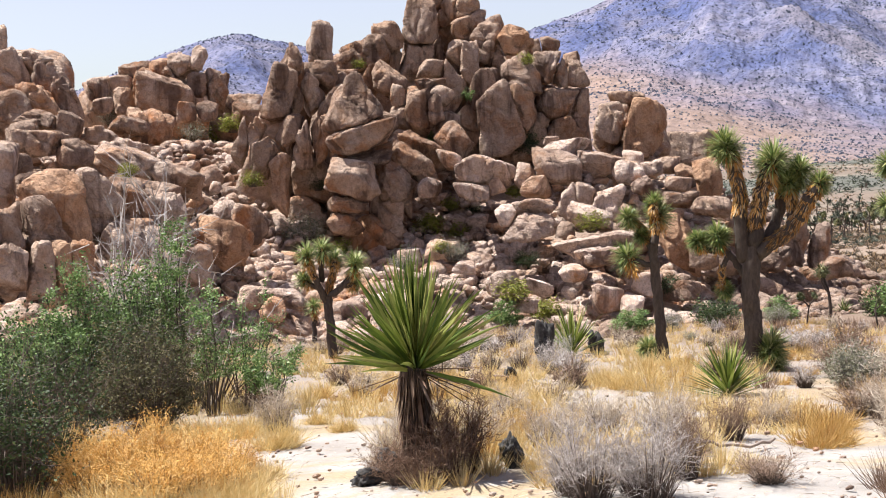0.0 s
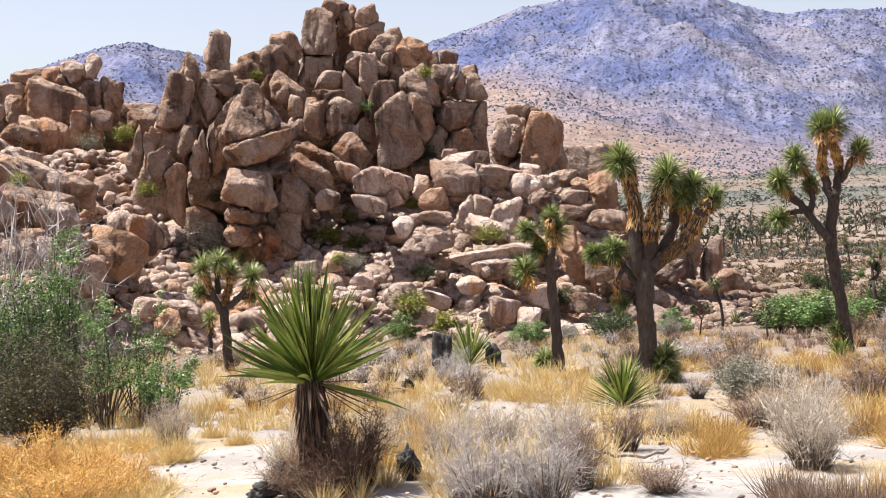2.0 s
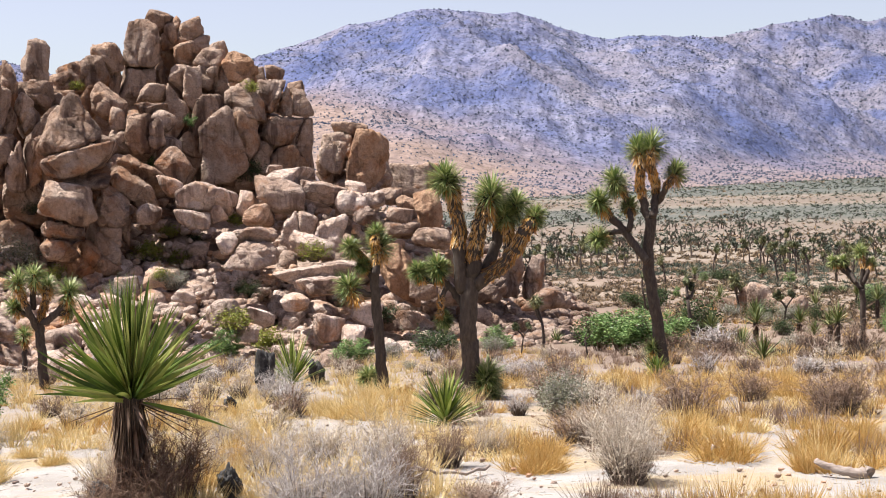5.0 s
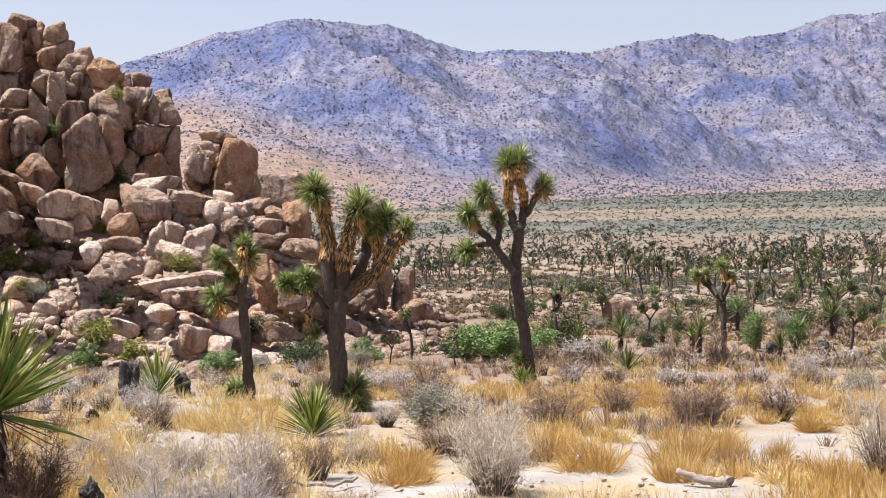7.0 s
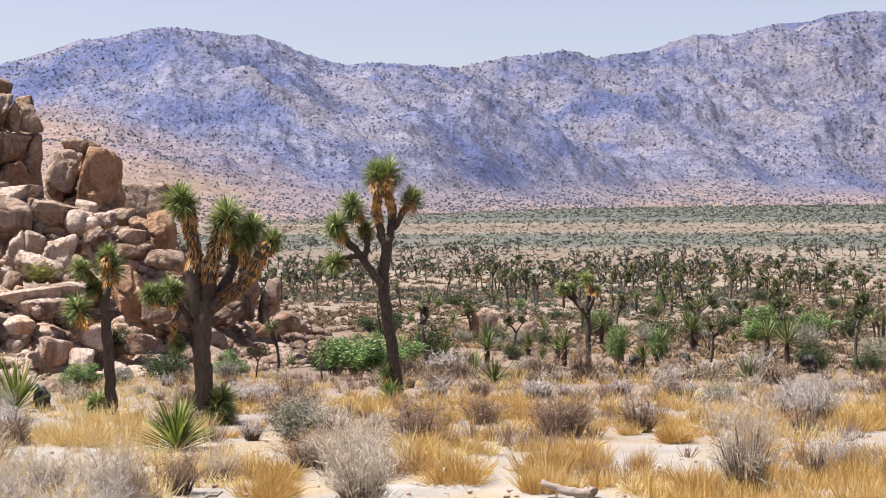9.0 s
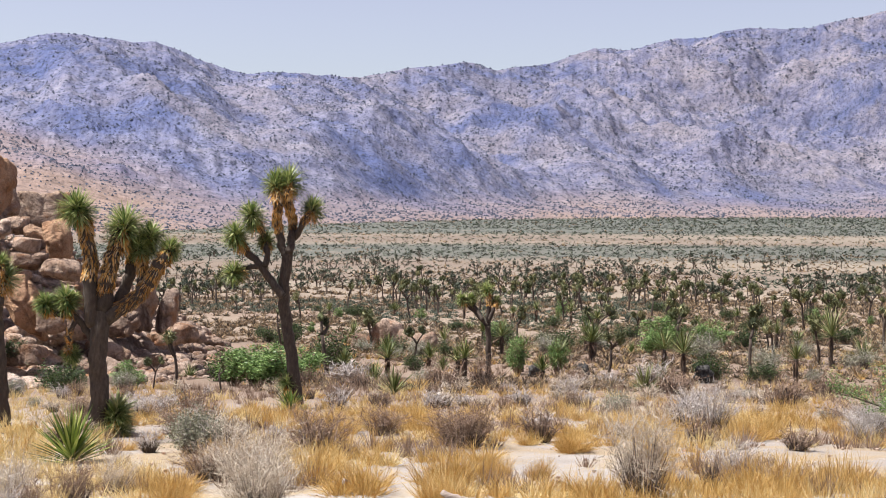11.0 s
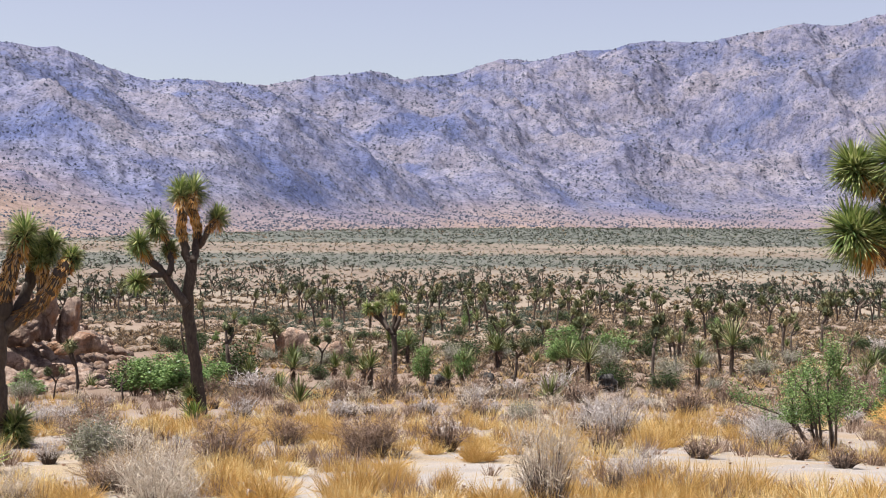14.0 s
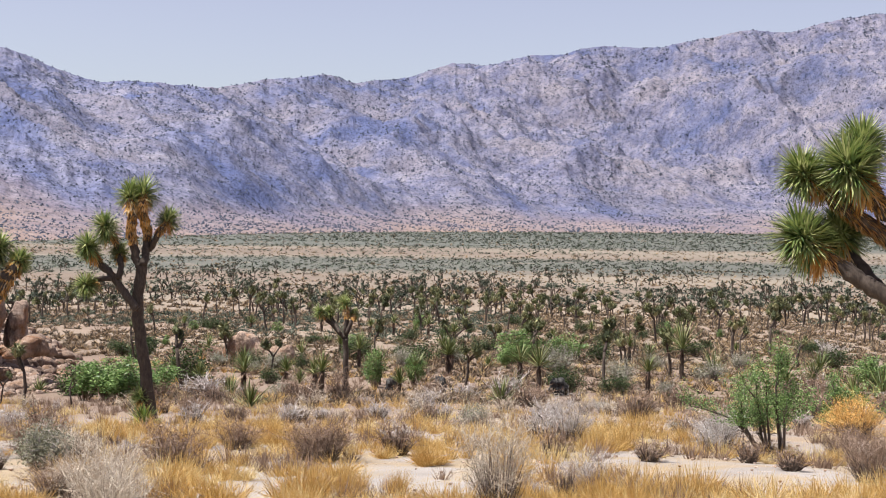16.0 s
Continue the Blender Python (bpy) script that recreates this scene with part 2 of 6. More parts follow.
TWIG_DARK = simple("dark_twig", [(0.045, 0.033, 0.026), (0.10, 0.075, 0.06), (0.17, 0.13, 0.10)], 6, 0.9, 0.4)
RUST_STALK = simple("rust_stalk", [(0.46, 0.25, 0.07), (0.68, 0.43, 0.14), (0.82, 0.61, 0.28)], 2.0, 0.8, 0.6, 0.3)
RUST = simple("rust_flower_heads", [(0.50, 0.23, 0.045), (0.72, 0.41, 0.10), (0.84, 0.60, 0.25)], 2.0, 0.8, 0.6, 0.25)
LEAF_GREEN = simple("mesquite_leaf", [(0.060, 0.110, 0.030), (0.140, 0.225, 0.066), (0.29, 0.39, 0.145)], 1.6, 0.45, 0.6, 0.25)
LEAF_OLIVE = simple("olive_leaf", [(0.035, 0.035, 0.014), (0.085, 0.080, 0.034), (0.19, 0.165, 0.085)], 1.6, 0.7, 0.6, 0.2)
LEAF_SAGE = simple("sage_leaf", [(0.14, 0.145, 0.095), (0.23, 0.225, 0.155), (0.34, 0.32, 0.23)], 1.6, 0.8, 0.6, 0.2)
LEAF_DARK = simple("creosote_leaf", [(0.018, 0.030, 0.010), (0.036, 0.060, 0.018), (0.080, 0.11, 0.034)], 1.6, 0.6, 0.6, 0.2)
LEAF_LIME = simple("lime_leaf", [(0.12, 0.14, 0.02), (0.23, 0.24, 0.04), (0.34, 0.33, 0.08)], 1.6, 0.7, 0.6, 0.2)
SCRUB = simple("far_scrub", [(0.058, 0.048, 0.035), (0.112, 0.086, 0.060), (0.195, 0.135, 0.088), (0.32, 0.22, 0.12)], 0.05, 0.9, 0.6)
CHARRED = simple("charred_wood", [(0.008, 0.008, 0.008), (0.03, 0.027, 0.025), (0.07, 0.065, 0.06), (0.26, 0.245, 0.235)], 9, 0.8, 0.0, 0, 1.0)
DRIFTWOOD = simple("bleached_wood", [(0.14, 0.10, 0.08), (0.30, 0.24, 0.20), (0.46, 0.40, 0.35)], 8, 0.85, 0.0, 0, 0.8, (1, 1, 3))


# ---- mesh helpers ----
class Build:
    """Gathers points and faces, then links them as one mesh object."""

    def __init__(self):
        self.v, self.f, self.n = [], [], 0

    def add(self, verts, faces):
        verts = np.asarray(verts, float).reshape(-1, 3)
        self.v.append(verts)
        k = self.n
        self.f.extend([tuple(i + k for i in face) for face in faces])
        self.n += len(verts)

    def mesh(self, name, material, smooth=True):
        me = bpy.data.meshes.new(name)
        me.from_pydata(np.concatenate(self.v).tolist() if self.v else [], [], self.f)
        me.materials.append(material)
        if smooth:
            me.polygons.foreach_set("use_smooth", [True] * len(me.polygons))
        me.update()
        return me

    def part(self, name, material, parent=None, label="", smooth=True):
        ob = new(name, self.mesh(name, material, smooth))
        if parent is not None:
            ob.parent = parent
        return tagged(ob, label=label)


def thing(name, place, label, category, group="", kind="", turn=0.0):
    ob = new(name)
    ob.matrix_basis = pose(*place, 0, 0, turn)
    return tagged(ob, label, category, group, kind)


def spot(bearing, far):
    """The plan place at a compass bearing from the tripod and a distance."""
    a = radians(bearing)
    return far * math.sin(a), far * math.cos(a)


SLOPE_D = [0, 11, 25, 50, 150, 290, 600, 6000]
SLOPE_Z = [-1.7, -2.7, -3.75, -6.2, -9.6, -12.0, -12.8, -12.8]


def ground_z(x, y):
    """The soil's height: a gentle slope down from the tripod to a flat valley floor, a little uneven."""
    d = math.hypot(x, y)
    z = float(np.interp(d, SLOPE_D, SLOPE_Z))
    rough = min(1.0, d / 8)
    z += rough * (0.025 * math.sin(x * 0.9 + 1.3 * math.sin(y * 0.4)) + 0.02 * math.sin(y * 1.1 + 0.7 * x + 2.0))
    return z


def tube(b, path, radii, sides=7, cap=True):
    """A tapered limb along a path."""
    path = [Vector(p) for p in path]
    rings = []
    side = None
    for i, p in enumerate(path):
        d = (path[min(i + 1, len(path) - 1)] - path[max(i - 1, 0)]).normalized()
        if side is None:
            side = d.cross(Vector((0.3, 1, 0.1))).normalized()
        side = (side - d * side.dot(d)).normalized()
        up = d.cross(side)
        for k in range(sides):
            a = 2 * math.pi * k / sides
            rings.append(p + (side * math.cos(a) + up * math.sin(a)) * radii[i])
    faces = []
    for i in range(len(path) - 1):
        for k in range(sides):
            a, c = i * sides + k, i * sides + (k + 1) % sides
            faces.append((a, c, c + sides, a + sides))
    if cap:
        faces.append(tuple(range(sides))[::-1])
        faces.append(tuple(range((len(path) - 1) * sides, len(path) * sides)))
    b.add([tuple(r) for r in rings], faces)


def bent_path(path, n, rng, wobble):
    """The path through the given points, refined and a little crooked."""
    pts = [Vector(p) for p in path]
    out = []
    for i in range(len(pts) - 1):
        p0, p1, p2, p3 = pts[max(i - 1, 0)], pts[i], pts[i + 1], pts[min(i + 2, len(pts) - 1)]
        for k in range(n):
            s = k / n
            q = 0.5 * ((2 * p1) + (p2 - p0) * s + (2 * p0 - 5 * p1 + 4 * p2 - p3) * s * s + (3 * p1 - p0 - 3 * p2 + p3) * s ** 3)
            out.append(q + Vector(rng.normal(0, wobble, 3)))
    out.append(pts[-1])
    return out


def blades(b, base, tips, widths, droop=0.0, fold=0.25, cuts=3):
    """Narrow pointed leaves from base points to tip points, folded along the middle."""
    base, tips, widths = np.asarray(base, float), np.asarray(tips, float), np.asarray(widths, float)
    n = len(base)
    d = tips - base
    length = np.linalg.norm(d, axis=1, keepdims=True) + 1e-9
    d = d / length
    ref = np.where(np.abs(d[:, 2:3]) > 0.95, np.array([[1.0, 0, 0]]), np.array([[0, 0, 1.0]]))
    s = np.cross(d, ref)
    s /= np.linalg.norm(s, axis=1, keepdims=True)
    u = np.cross(s, d)
    rows = []
    prof = [0.75, 1.0, 0.85, 0.5][:cuts]
    for k in range(cuts):
        q = k / cuts
        c = base + d * length * q
        c[:, 2] -= (droop * q * q) * length[:, 0]
        w = widths[:, None] * prof[k] * 0.5
        rows += [c - s * w + u * w * fold * 2, c, c + s * w + u * w * fold * 2]
    tip = base + d * length
    tip[:, 2] -= droop * length[:, 0]
    rows.append(tip)
    m = len(rows)
    verts = np.stack(rows, 1).reshape(-1, 3)
    faces = []
    for i in range(n):
        o = i * m
        for k in range(cuts - 1):
            a = o + 3 * k
            faces += [(a, a + 1, a + 4, a + 3), (a + 1, a + 2, a + 5, a + 4)]
        a = o + 3 * (cuts - 1)
        faces += [(a, a + 1, o + m - 1), (a + 1, a + 2, o + m - 1)]
    b.add(verts, faces)


def slivers(b, base, tips, widths, rng):
    """Very thin twigs and grass stalks: three-sided tapering spikes."""
    base, tips, widths = np.asarray(base, float), np.asarray(tips, float), np.asarray(widths, float)
    d = tips - base
    d /= np.linalg.norm(d, axis=1, keepdims=True) + 1e-9
    r = rng.normal(0, 1, d.shape)
    s = np.cross(d, r)
    s /= np.linalg.norm(s, axis=1, keepdims=True) + 1e-9
    u = np.cross(d, s)
    w = widths[:, None] * 0.5
    verts = np.stack([base + s * w, base - 0.5 * s * w + 0.87 * u * w, base - 0.5 * s * w - 0.87 * u * w, tips], 1).reshape(-1, 3)
    faces = []
    for i in range(len(base)):
        o = 4 * i
        faces += [(o, o + 1, o + 3), (o + 1, o + 2, o + 3), (o + 2, o, o + 3)]
    b.add(verts, faces)


def leaflets(b, places, size, rng):
    """Small pointed leaves, each one folded diamond, turned every way."""
    places = np.asarray(places, float)
    n = len(places)
    d = rng.normal(0, 1, (n, 3))
    d[:, 2] = np.abs(d[:, 2]) * 0.7
    d /= np.linalg.norm(d, axis=1, keepdims=True)
    s = np.cross(d, rng.normal(0, 1, (n, 3)))
    s /= np.linalg.norm(s, axis=1, keepdims=True) + 1e-9
    l = (size * rng.uniform(0.6, 1.4, n))[:, None]
    verts = np.stack([places, places + d * l * 0.5 + s * l * 0.28, places + d * l, places + d * l * 0.5 - s * l * 0.28], 1).reshape(-1, 3)
    b.add(verts, [(4 * i, 4 * i + 1, 4 * i + 2, 4 * i + 3) for i in range(n)])


def sphere_dirs(sub):
    bm = bmesh.new()
    bmesh.ops.create_icosphere(bm, subdivisions=sub, radius=1)
    v = np.array([p.co[:] for p in bm.verts])
    f = [tuple(p.index for p in face.verts) for face in bm.faces]
    bm.free()
    return v / np.linalg.norm(v, axis=1, keepdims=True), f


ICO = {k: sphere_dirs(k) for k in (2, 3, 4, 5)}


def boulder_points(sub, rng, planes=11, sharp=9.0, taper=0.0, lump=0.07):
    """A weathered block within about +-0.5: a polyhedron of random planes with rounded edges and a rough skin."""
    d, faces = ICO[sub]
    n = rng.normal(0, 1, (planes, 3))
    n /= np.linalg.norm(n, axis=1, keepdims=True)
    box = np.array([(1, 0, 0), (-1, 0, 0), (0, 1, 0), (0, -1, 0), (0, 0, 1), (0, 0, -1)], float)
    box = box + rng.normal(0, 0.22, box.shape)
    box /= np.linalg.norm(box, axis=1, keepdims=True)
    n = np.concatenate([box, n])
    h = np.concatenate([rng.uniform(0.44, 0.56, 6), rng.uniform(0.46, 0.64, planes)])
    q = np.maximum(d @ n.T, 0) / h
    r = (q ** sharp).sum(1) ** (-1 / sharp)
    off = Vector(rng.uniform(-50, 50, 3))
    if lump:
        r = r * np.array([1 + lump * (noise.noise(Vector(p) * 1.7 + off) + 0.55 * noise.noise(Vector(p) * 4.1 + off) + 0.35 * noise.noise(Vector(p) * 9.0 + off) - 0.8 * max(0.0, 0.16 - abs(noise.noise(Vector(p) * 2.3 - off))) / 0.16) for p in d])
    v = d * r[:, None]
    low, high = v.min(0), v.max(0)
    v = (v - (low + high) / 2) / (high - low)
    if taper:
        k = 1 - taper * (v[:, 2:3] + 0.5)
        v[:, :2] *= k
    return v, faces


def flat_noise(x, y, seed=0):
    """Smooth gradient noise over the plan, about -0.7 to 0.7."""
    ix, iy = np.floor(x).astype(np.int64), np.floor(y).astype(np.int64)
    fx, fy = x - ix, y - iy
    u, v = fx * fx * fx * (fx * (fx * 6 - 15) + 10), fy * fy * fy * (fy * (fy * 6 - 15) + 10)

    def corner(dx, dy):
        h = ((ix + dx) * 374761393 + (iy + dy) * 668265263 + seed * 974634777) & 0x7FFFFFFF
        h = ((h ^ (h >> 13)) * 1274126177) & 0x7FFFFFFF
        a = (h ^ (h >> 16)) * (2 * math.pi / 0x7FFFFFFF)
        return np.cos(a) * (fx - dx) + np.sin(a) * (fy - dy)

    low = corner(0, 0) * (1 - u) + corner(1, 0) * u
    high = corner(0, 1) * (1 - u) + corner(1, 1) * u
    return low * (1 - v) + high * v


def layered(x, y, seed, octaves, gain=0.5, ridge=False):
    """Several octaves of plan noise; ridge gives sharp crests, 0 to 1."""
    total, amp, top = np.zeros_like(x), 1.0, 0.0
    for k in range(octaves):
        n = flat_noise(x * 2.03 ** k + 17.3 * k, y * 2.03 ** k - 9.1 * k, seed + k)
        total += amp * ((1 - np.minimum(1, np.abs(n) * 2.1)) ** 1.5 if ridge else n * 1.5)
        top += amp
        amp *= gain
    return total / top


# ---- the ground: one sheet to the horizon ----
def build_ground():
    b = Build()
    rings = [0.6] + list(np.geomspace(1.5, 60, 150)) + list(np.geomspace(62, 4800, 90))
    spokes = 360
    verts = []
    for r in rings:
        for k in range(spokes):
            a = 2 * math.pi * k / spokes
            x, y = r * math.sin(a), r * math.cos(a)
            z = ground_z(x, y)
            if r < 70:
                z += 0.03 * noise.noise(Vector((x * 0.8, y * 0.8, 0))) + 0.02 * noise.noise(Vector((x * 3, y * 3, 5)))
            else:
                z += 0.12 * noise.noise(Vector((x * 0.05, y * 0.05, 0)))
            verts.append((x, y, z))
    verts.append((0, 0, -1.7))
    faces = [(len(verts) - 1, (k + 1) % spokes, k) for k in range(spokes)]
    for i in range(len(rings) - 1):
        for k in range(spokes):
            a, c = i * spokes + k, i * spokes + (k + 1) % spokes
            faces.append((a, c, c + spokes, a + spokes))
    b.add(verts, faces)
    ob = b.part("ground", SAND)
    tagged(ob, "pale desert sand with straw litter, reddish gravel further off", "ground", kind="structure")


build_ground()


# ---- the mountains round the valley ----
CREST = [(-70, 2.5), (-50, 2.2), (-40, 2.6), (-34, 3.2), (-31, 4.35), (-28.9, 5.02), (-27.4, 5.36), (-26, 5.06), (-24.5, 4.7), (-22.9, 4.3), (-19.5, 3.6), (-17.5, 4.2),
         (-15.8, 4.86), (-13.4, 5.55), (-11.7, 6.18), (-10.2, 6.42), (-8.7, 6.8), (-6.4, 6.53), (-4.9, 6.5), (-3.2, 5.88), (-1.4, 5.28), (0, 5.42), (1.6, 5.3), (3.3, 5.3), (4.9, 5.54),
         (7.4, 5.92), (8.7, 5.56), (11.1, 5.84), (12.6, 6.42), (13.8, 6.32), (15.9, 6.73), (17, 6.85), (18.7, 7.14), (21, 7.01), (22.7, 7.45), (24.6, 7.72), (26, 7.56), (27.7, 8.02), (29.5, 8.25), (40, 7.0), (70, 3.5)]
FOOT = [(-70, 900), (-30, 620), (-12, 560), (-6, 680), (-1, 900), (4, 1200), (9, 1580), (14, 1900), (20, 2120), (30, 2250), (70, 2300)]


def build_mountain():
    b = Build()
    az = np.concatenate([np.linspace(-70, -39, 60), np.linspace(-38.9, 34.9, 1280), np.linspace(35.2, 70, 60)])
    steps = np.linspace(0, 1, 175) ** 0.9
    ca, cv = np.array(CREST).T
    fa, fv = np.array(FOOT).T
    dense = np.linspace(-75, 75, 1501)
    soften = np.ones(81) / 81
    feet = np.interp(az, dense, np.convolve(np.pad(np.interp(dense, fa, fv), 40, mode="edge"), soften, mode="valid"))
    target = np.interp(az, ca, cv) + 0.16 * layered(az * 0.5, az * 0 + 3.1, 3, 4, 0.6)
    rr = feet[:, None] + 1830.0 * steps[None]
    x, y = rr * np.sin(np.radians(az))[:, None], rr * np.cos(np.radians(az))[:, None]
    q = np.repeat(steps[None] * 1.22, len(az), 0)
    main = 0.10 * np.minimum(q / 0.35, 1) + 0.90 * np.clip((q - 0.22) / 0.78, 0, 1) ** 1.15 - np.maximum(0, q - 1) * 1.2
    wx = x + 90 * layered(x / 420, y / 420, 40, 3)
    wy = y + 90 * layered(x / 420 + 5, y / 420 + 9, 50, 3)
    # spurs run down slantwise towards the plain
    spur = layered((wx * 0.94 + wy * 0.34) / 430, (wy * 0.94 - wx * 0.34) / 900, 60, 5, 0.52, True) - 0.42
    gully = layered((wx * 0.9 + wy * 0.44) / 120, (wy * 0.9 - wx * 0.44) / 210, 70, 4, 0.55, True) - 0.45
    crag = layered(x / 34, y / 34, 80, 4, 0.6)
    env = np.clip((q - 0.14) / 0.32, 0, 1)
    # the smooth fan rises behind the outcrop
    env *= np.clip((main * 240 - np.interp(x, (-620, -380, -294, -153, -50), (20, 70, 77, 29, 0))) / 40 + 0.3, 0.1, 1)
    ease = 1 - 0.5 * np.clip((q - 0.72) / 0.28, 0, 1)
    h = main * 210 + env * (spur * 78 * ease + gully * 9 * ease + crag * 5.0) + np.minimum(1, q * 10) * 1.3 * crag
    top = np.argmax((h - 12.8) / rr, axis=1)
    row = np.arange(len(az))
    wanted = (np.tan(np.radians(target)) * rr[row, top] + 12.8) / h[row, top]
    soft = np.convolve(np.pad(wanted, 24, mode="edge"), np.ones(49) / 49, mode="valid")
    rest = (wanted / soft - 1)[:, None] * np.clip(1 - np.abs(np.arange(len(steps))[None] - top[:, None]) / 70, 0, 1) ** 2
    z = h * soft[:, None] * (1 + rest) - 13.4
    verts = np.stack([x, y, z], 2)
    m = len(steps)
    b.add(verts.reshape(-1, 3), [(i * m + k, (i + 1) * m + k, (i + 1) * m + k + 1, i * m + k + 1) for i in range(len(az) - 1) for k in range(m - 1)])
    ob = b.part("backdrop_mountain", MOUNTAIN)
    tagged(ob, "distant scrub-dotted desert mountains, bluish purple haze painted into the rock", "mountain", kind="structure")

    # junipers and scrub oak on the slopes
    rng = np.random.default_rng(17)
    n = 74000
    i, k = rng.integers(62, 1338, n), (rng.uniform(0.0, 0.9, n) ** 1.15 * (m - 2)).astype(int)
    s = rng.uniform(0, 1, (n, 1))
    place = verts[i, k] * (1 - s) + verts[i + 1, k + 1] * s
    thick = layered(place[:, 0] / 150, place[:, 1] / 150, 90, 3)
    keep = rng.uniform(-0.55, 0.45, n) < thick + 0.12 * np.minimum(1, k / 30)
    place = place[keep]
    n = len(place)
    size = (0.26 + 0.00068 * np.linalg.norm(place, axis=1)) * rng.uniform(0.45, 1.35, n)
    cross = np.array([(1, 0, 0), (-1, 0, 0), (0, 1, 0), (0, -1, 0), (0, 0, 1.0)])
    v = cross[None] * size[:, None, None] * rng.uniform(0.7, 1.25, (n, 5, 1)) + rng.normal(0, 0.16, (n, 5, 3)) * size[:, None, None] + place[:, None] + np.array((0, 0, 0.1)) * size[:, None, None]
    tri = [(0, 2, 4), (2, 1, 4), (1, 3, 4), (3, 0, 4)]
    b = Build()
    b.add(v.reshape(-1, 3), [(5 * p + a, 5 * p + c, 5 * p + d) for p in range(n) for a, c, d in tri])
    scrub = thing("mountain_scrub", (0, 0, 0), "dark evergreen scrub scattered over the mountain slopes", "scrub", kind="stuff")
    b.part("scrub_crowns", HAZY_SCRUB, scrub, smooth=False)["kind"] = "stuff"


build_mountain()

# ---- the granite hill ----
# foot distance, height of the talus top, and height of the crown behind it, by bearing
HILL = [(-75, 46, -2.5), (-50, 46, -0.5), (-38, 45, 0.6), (-34, 46, 0.8), (-30, 47, 1.0), (-27, 48, 0.8), (-25, 49, 0.5), (-22, 49, 0.6), (-18, 50, 0.4), (-14, 50, 0.2), (-11, 50.5, -0.9),
        (-8, 51, -2.0), (-6, 52, -3.4), (-4.5, 53, -4.6), (-3, 54, -5.9), (-1.5, 55, -7.5), (0, 56, -9)]


def hill_z(x, y):
    a, d = math.degrees(math.atan2(x, y)), math.hypot(x, y)
    ha, hf, ht = (np.array(c) for c in zip(*HILL))
    foot, top = float(np.interp(a, ha, hf)), float(np.interp(a, ha, ht))
    g = ground_z(x, y)
    s = (d - foot) / 15.0
    if s <= 0:
        return g - 0.6
    if s < 1:
        z = g + (top - g) * (0.9 * s + 0.1 * s * s)
    elif s < 2.2 and a < -15:
        z = top + (s - 1) * 0.6
    else:
        z = top - (s - (2.2 if a < -15 else 1.0)) * 5.0
    return z - 0.15 + 0.25 * noise.noise(Vector((x * 0.35, y * 0.35, 9)))


def build_hill():
    b = Build()
    az, rr = np.linspace(-75, 0, 190), np.linspace(42, 110, 110)
    verts = [(*spot(a, r), hill_z(*spot(a, r)) - 0.28) for a in az for r in rr]
    m = len(rr)
    b.add(verts, [(i * m + k, (i + 1) * m + k, (i + 1) * m + k + 1, i * m + k + 1) for i in range(len(az) - 1) for k in range(m - 1)])
    # darker granite than the rubble, painting shadow into the gaps between stones
    ob = b.part("hill_core", GRANITE, outcrop)
    tagged(ob, label="gravelly tan slope under the boulders")


outcrop = thing("rock_outcrop", (0, 0, 0), "steep hill of piled pinkish tan granite boulders and crags", "rock outcrop")
build_hill()


def convex_points(sub, planes, centre, sharp, rng, lump):
    """The rounded convex body inside the planes (normal, height), about a centre."""
    d, faces = ICO[sub]
    n = np.array([p[0] for p in planes])
    h = np.maximum(0.02, np.array([p[1] for p in planes]) - n @ centre)
    r = ((np.maximum(d @ n.T, 0) / h) ** sharp).sum(1) ** (-1 / sharp)
    off = Vector(rng.uniform(-50, 50, 3))
    r = r * np.array([1 + lump * (noise.noise(Vector(p) * 1.6 + off) + 0.6 * noise.noise(Vector(p) * 4.0 + off) + 0.3 * noise.noise(Vector(p) * 9.0 + off)) for p in d])
    return centre + d * r[:, None], faces


def joint_cells(p):
    """Cracked granite: for each point how far it is from the nearest joint, and a number for the cell it lies in."""
    base = np.floor(p).astype(np.int64)
    best, second, own = np.full(len(p), 9.0), np.full(len(p), 9.0), np.zeros(len(p))
    for step in itertools.product((-1, 0, 1), repeat=3):
        cell = base + np.array(step)
        h = (cell[:, 0] * 374761393 + cell[:, 1] * 668265263 + cell[:, 2] * 1440670441) & 0x7FFFFFFF
        spots = []
        for k in range(3):
            h = ((h ^ (h >> 13)) * 1274126177 + k) & 0x7FFFFFFF
            spots.append((h ^ (h >> 15)) / 0x7FFFFFFF)
        d = np.linalg.norm(cell + np.stack(spots, 1) - p, axis=1)
        nearer = d < best
        second = np.where(nearer, best, np.minimum(second, d))
        own = np.where(nearer, spots[2], own)
        best = np.where(nearer, d, best)
    return second - best, own


BLOCKS = []


def rock(bearing, up, far, wide, tall, lean=0, deep=0.85, seed=0, taper=0.0, sharp=9.0, stone=None):
    """Notes one crag or block of the outcrop: bearing and height angle of its middle in degrees, distance, width and height in metres, lean in degrees to the right."""
    x, y = spot(bearing, far)
    m = pose(x, y, far * math.tan(radians(up)), 0, lean, -bearing)
    grow = 1.0 if sharp == 6 or stone is GRANITE_PALE else 1.17
    BLOCKS.append({"m": m, "c": np.array(m.translation), "r": np.array(m.to_3x3()), "size": grow * np.array([wide, max(0.6 * min(wide, tall), deep * wide), tall]),
                   "seed": seed, "taper": taper, "sharp": sharp, "core": sharp == 6, "stone": stone or (GRANITE if bearing > -28.4 else GRANITE_TAN)})


def extent(block, way):
    """How far a block reaches from its middle in a direction."""
    return 1 / math.sqrt((((block["r"].T @ way) / (0.5 * block["size"])) ** 2).sum())


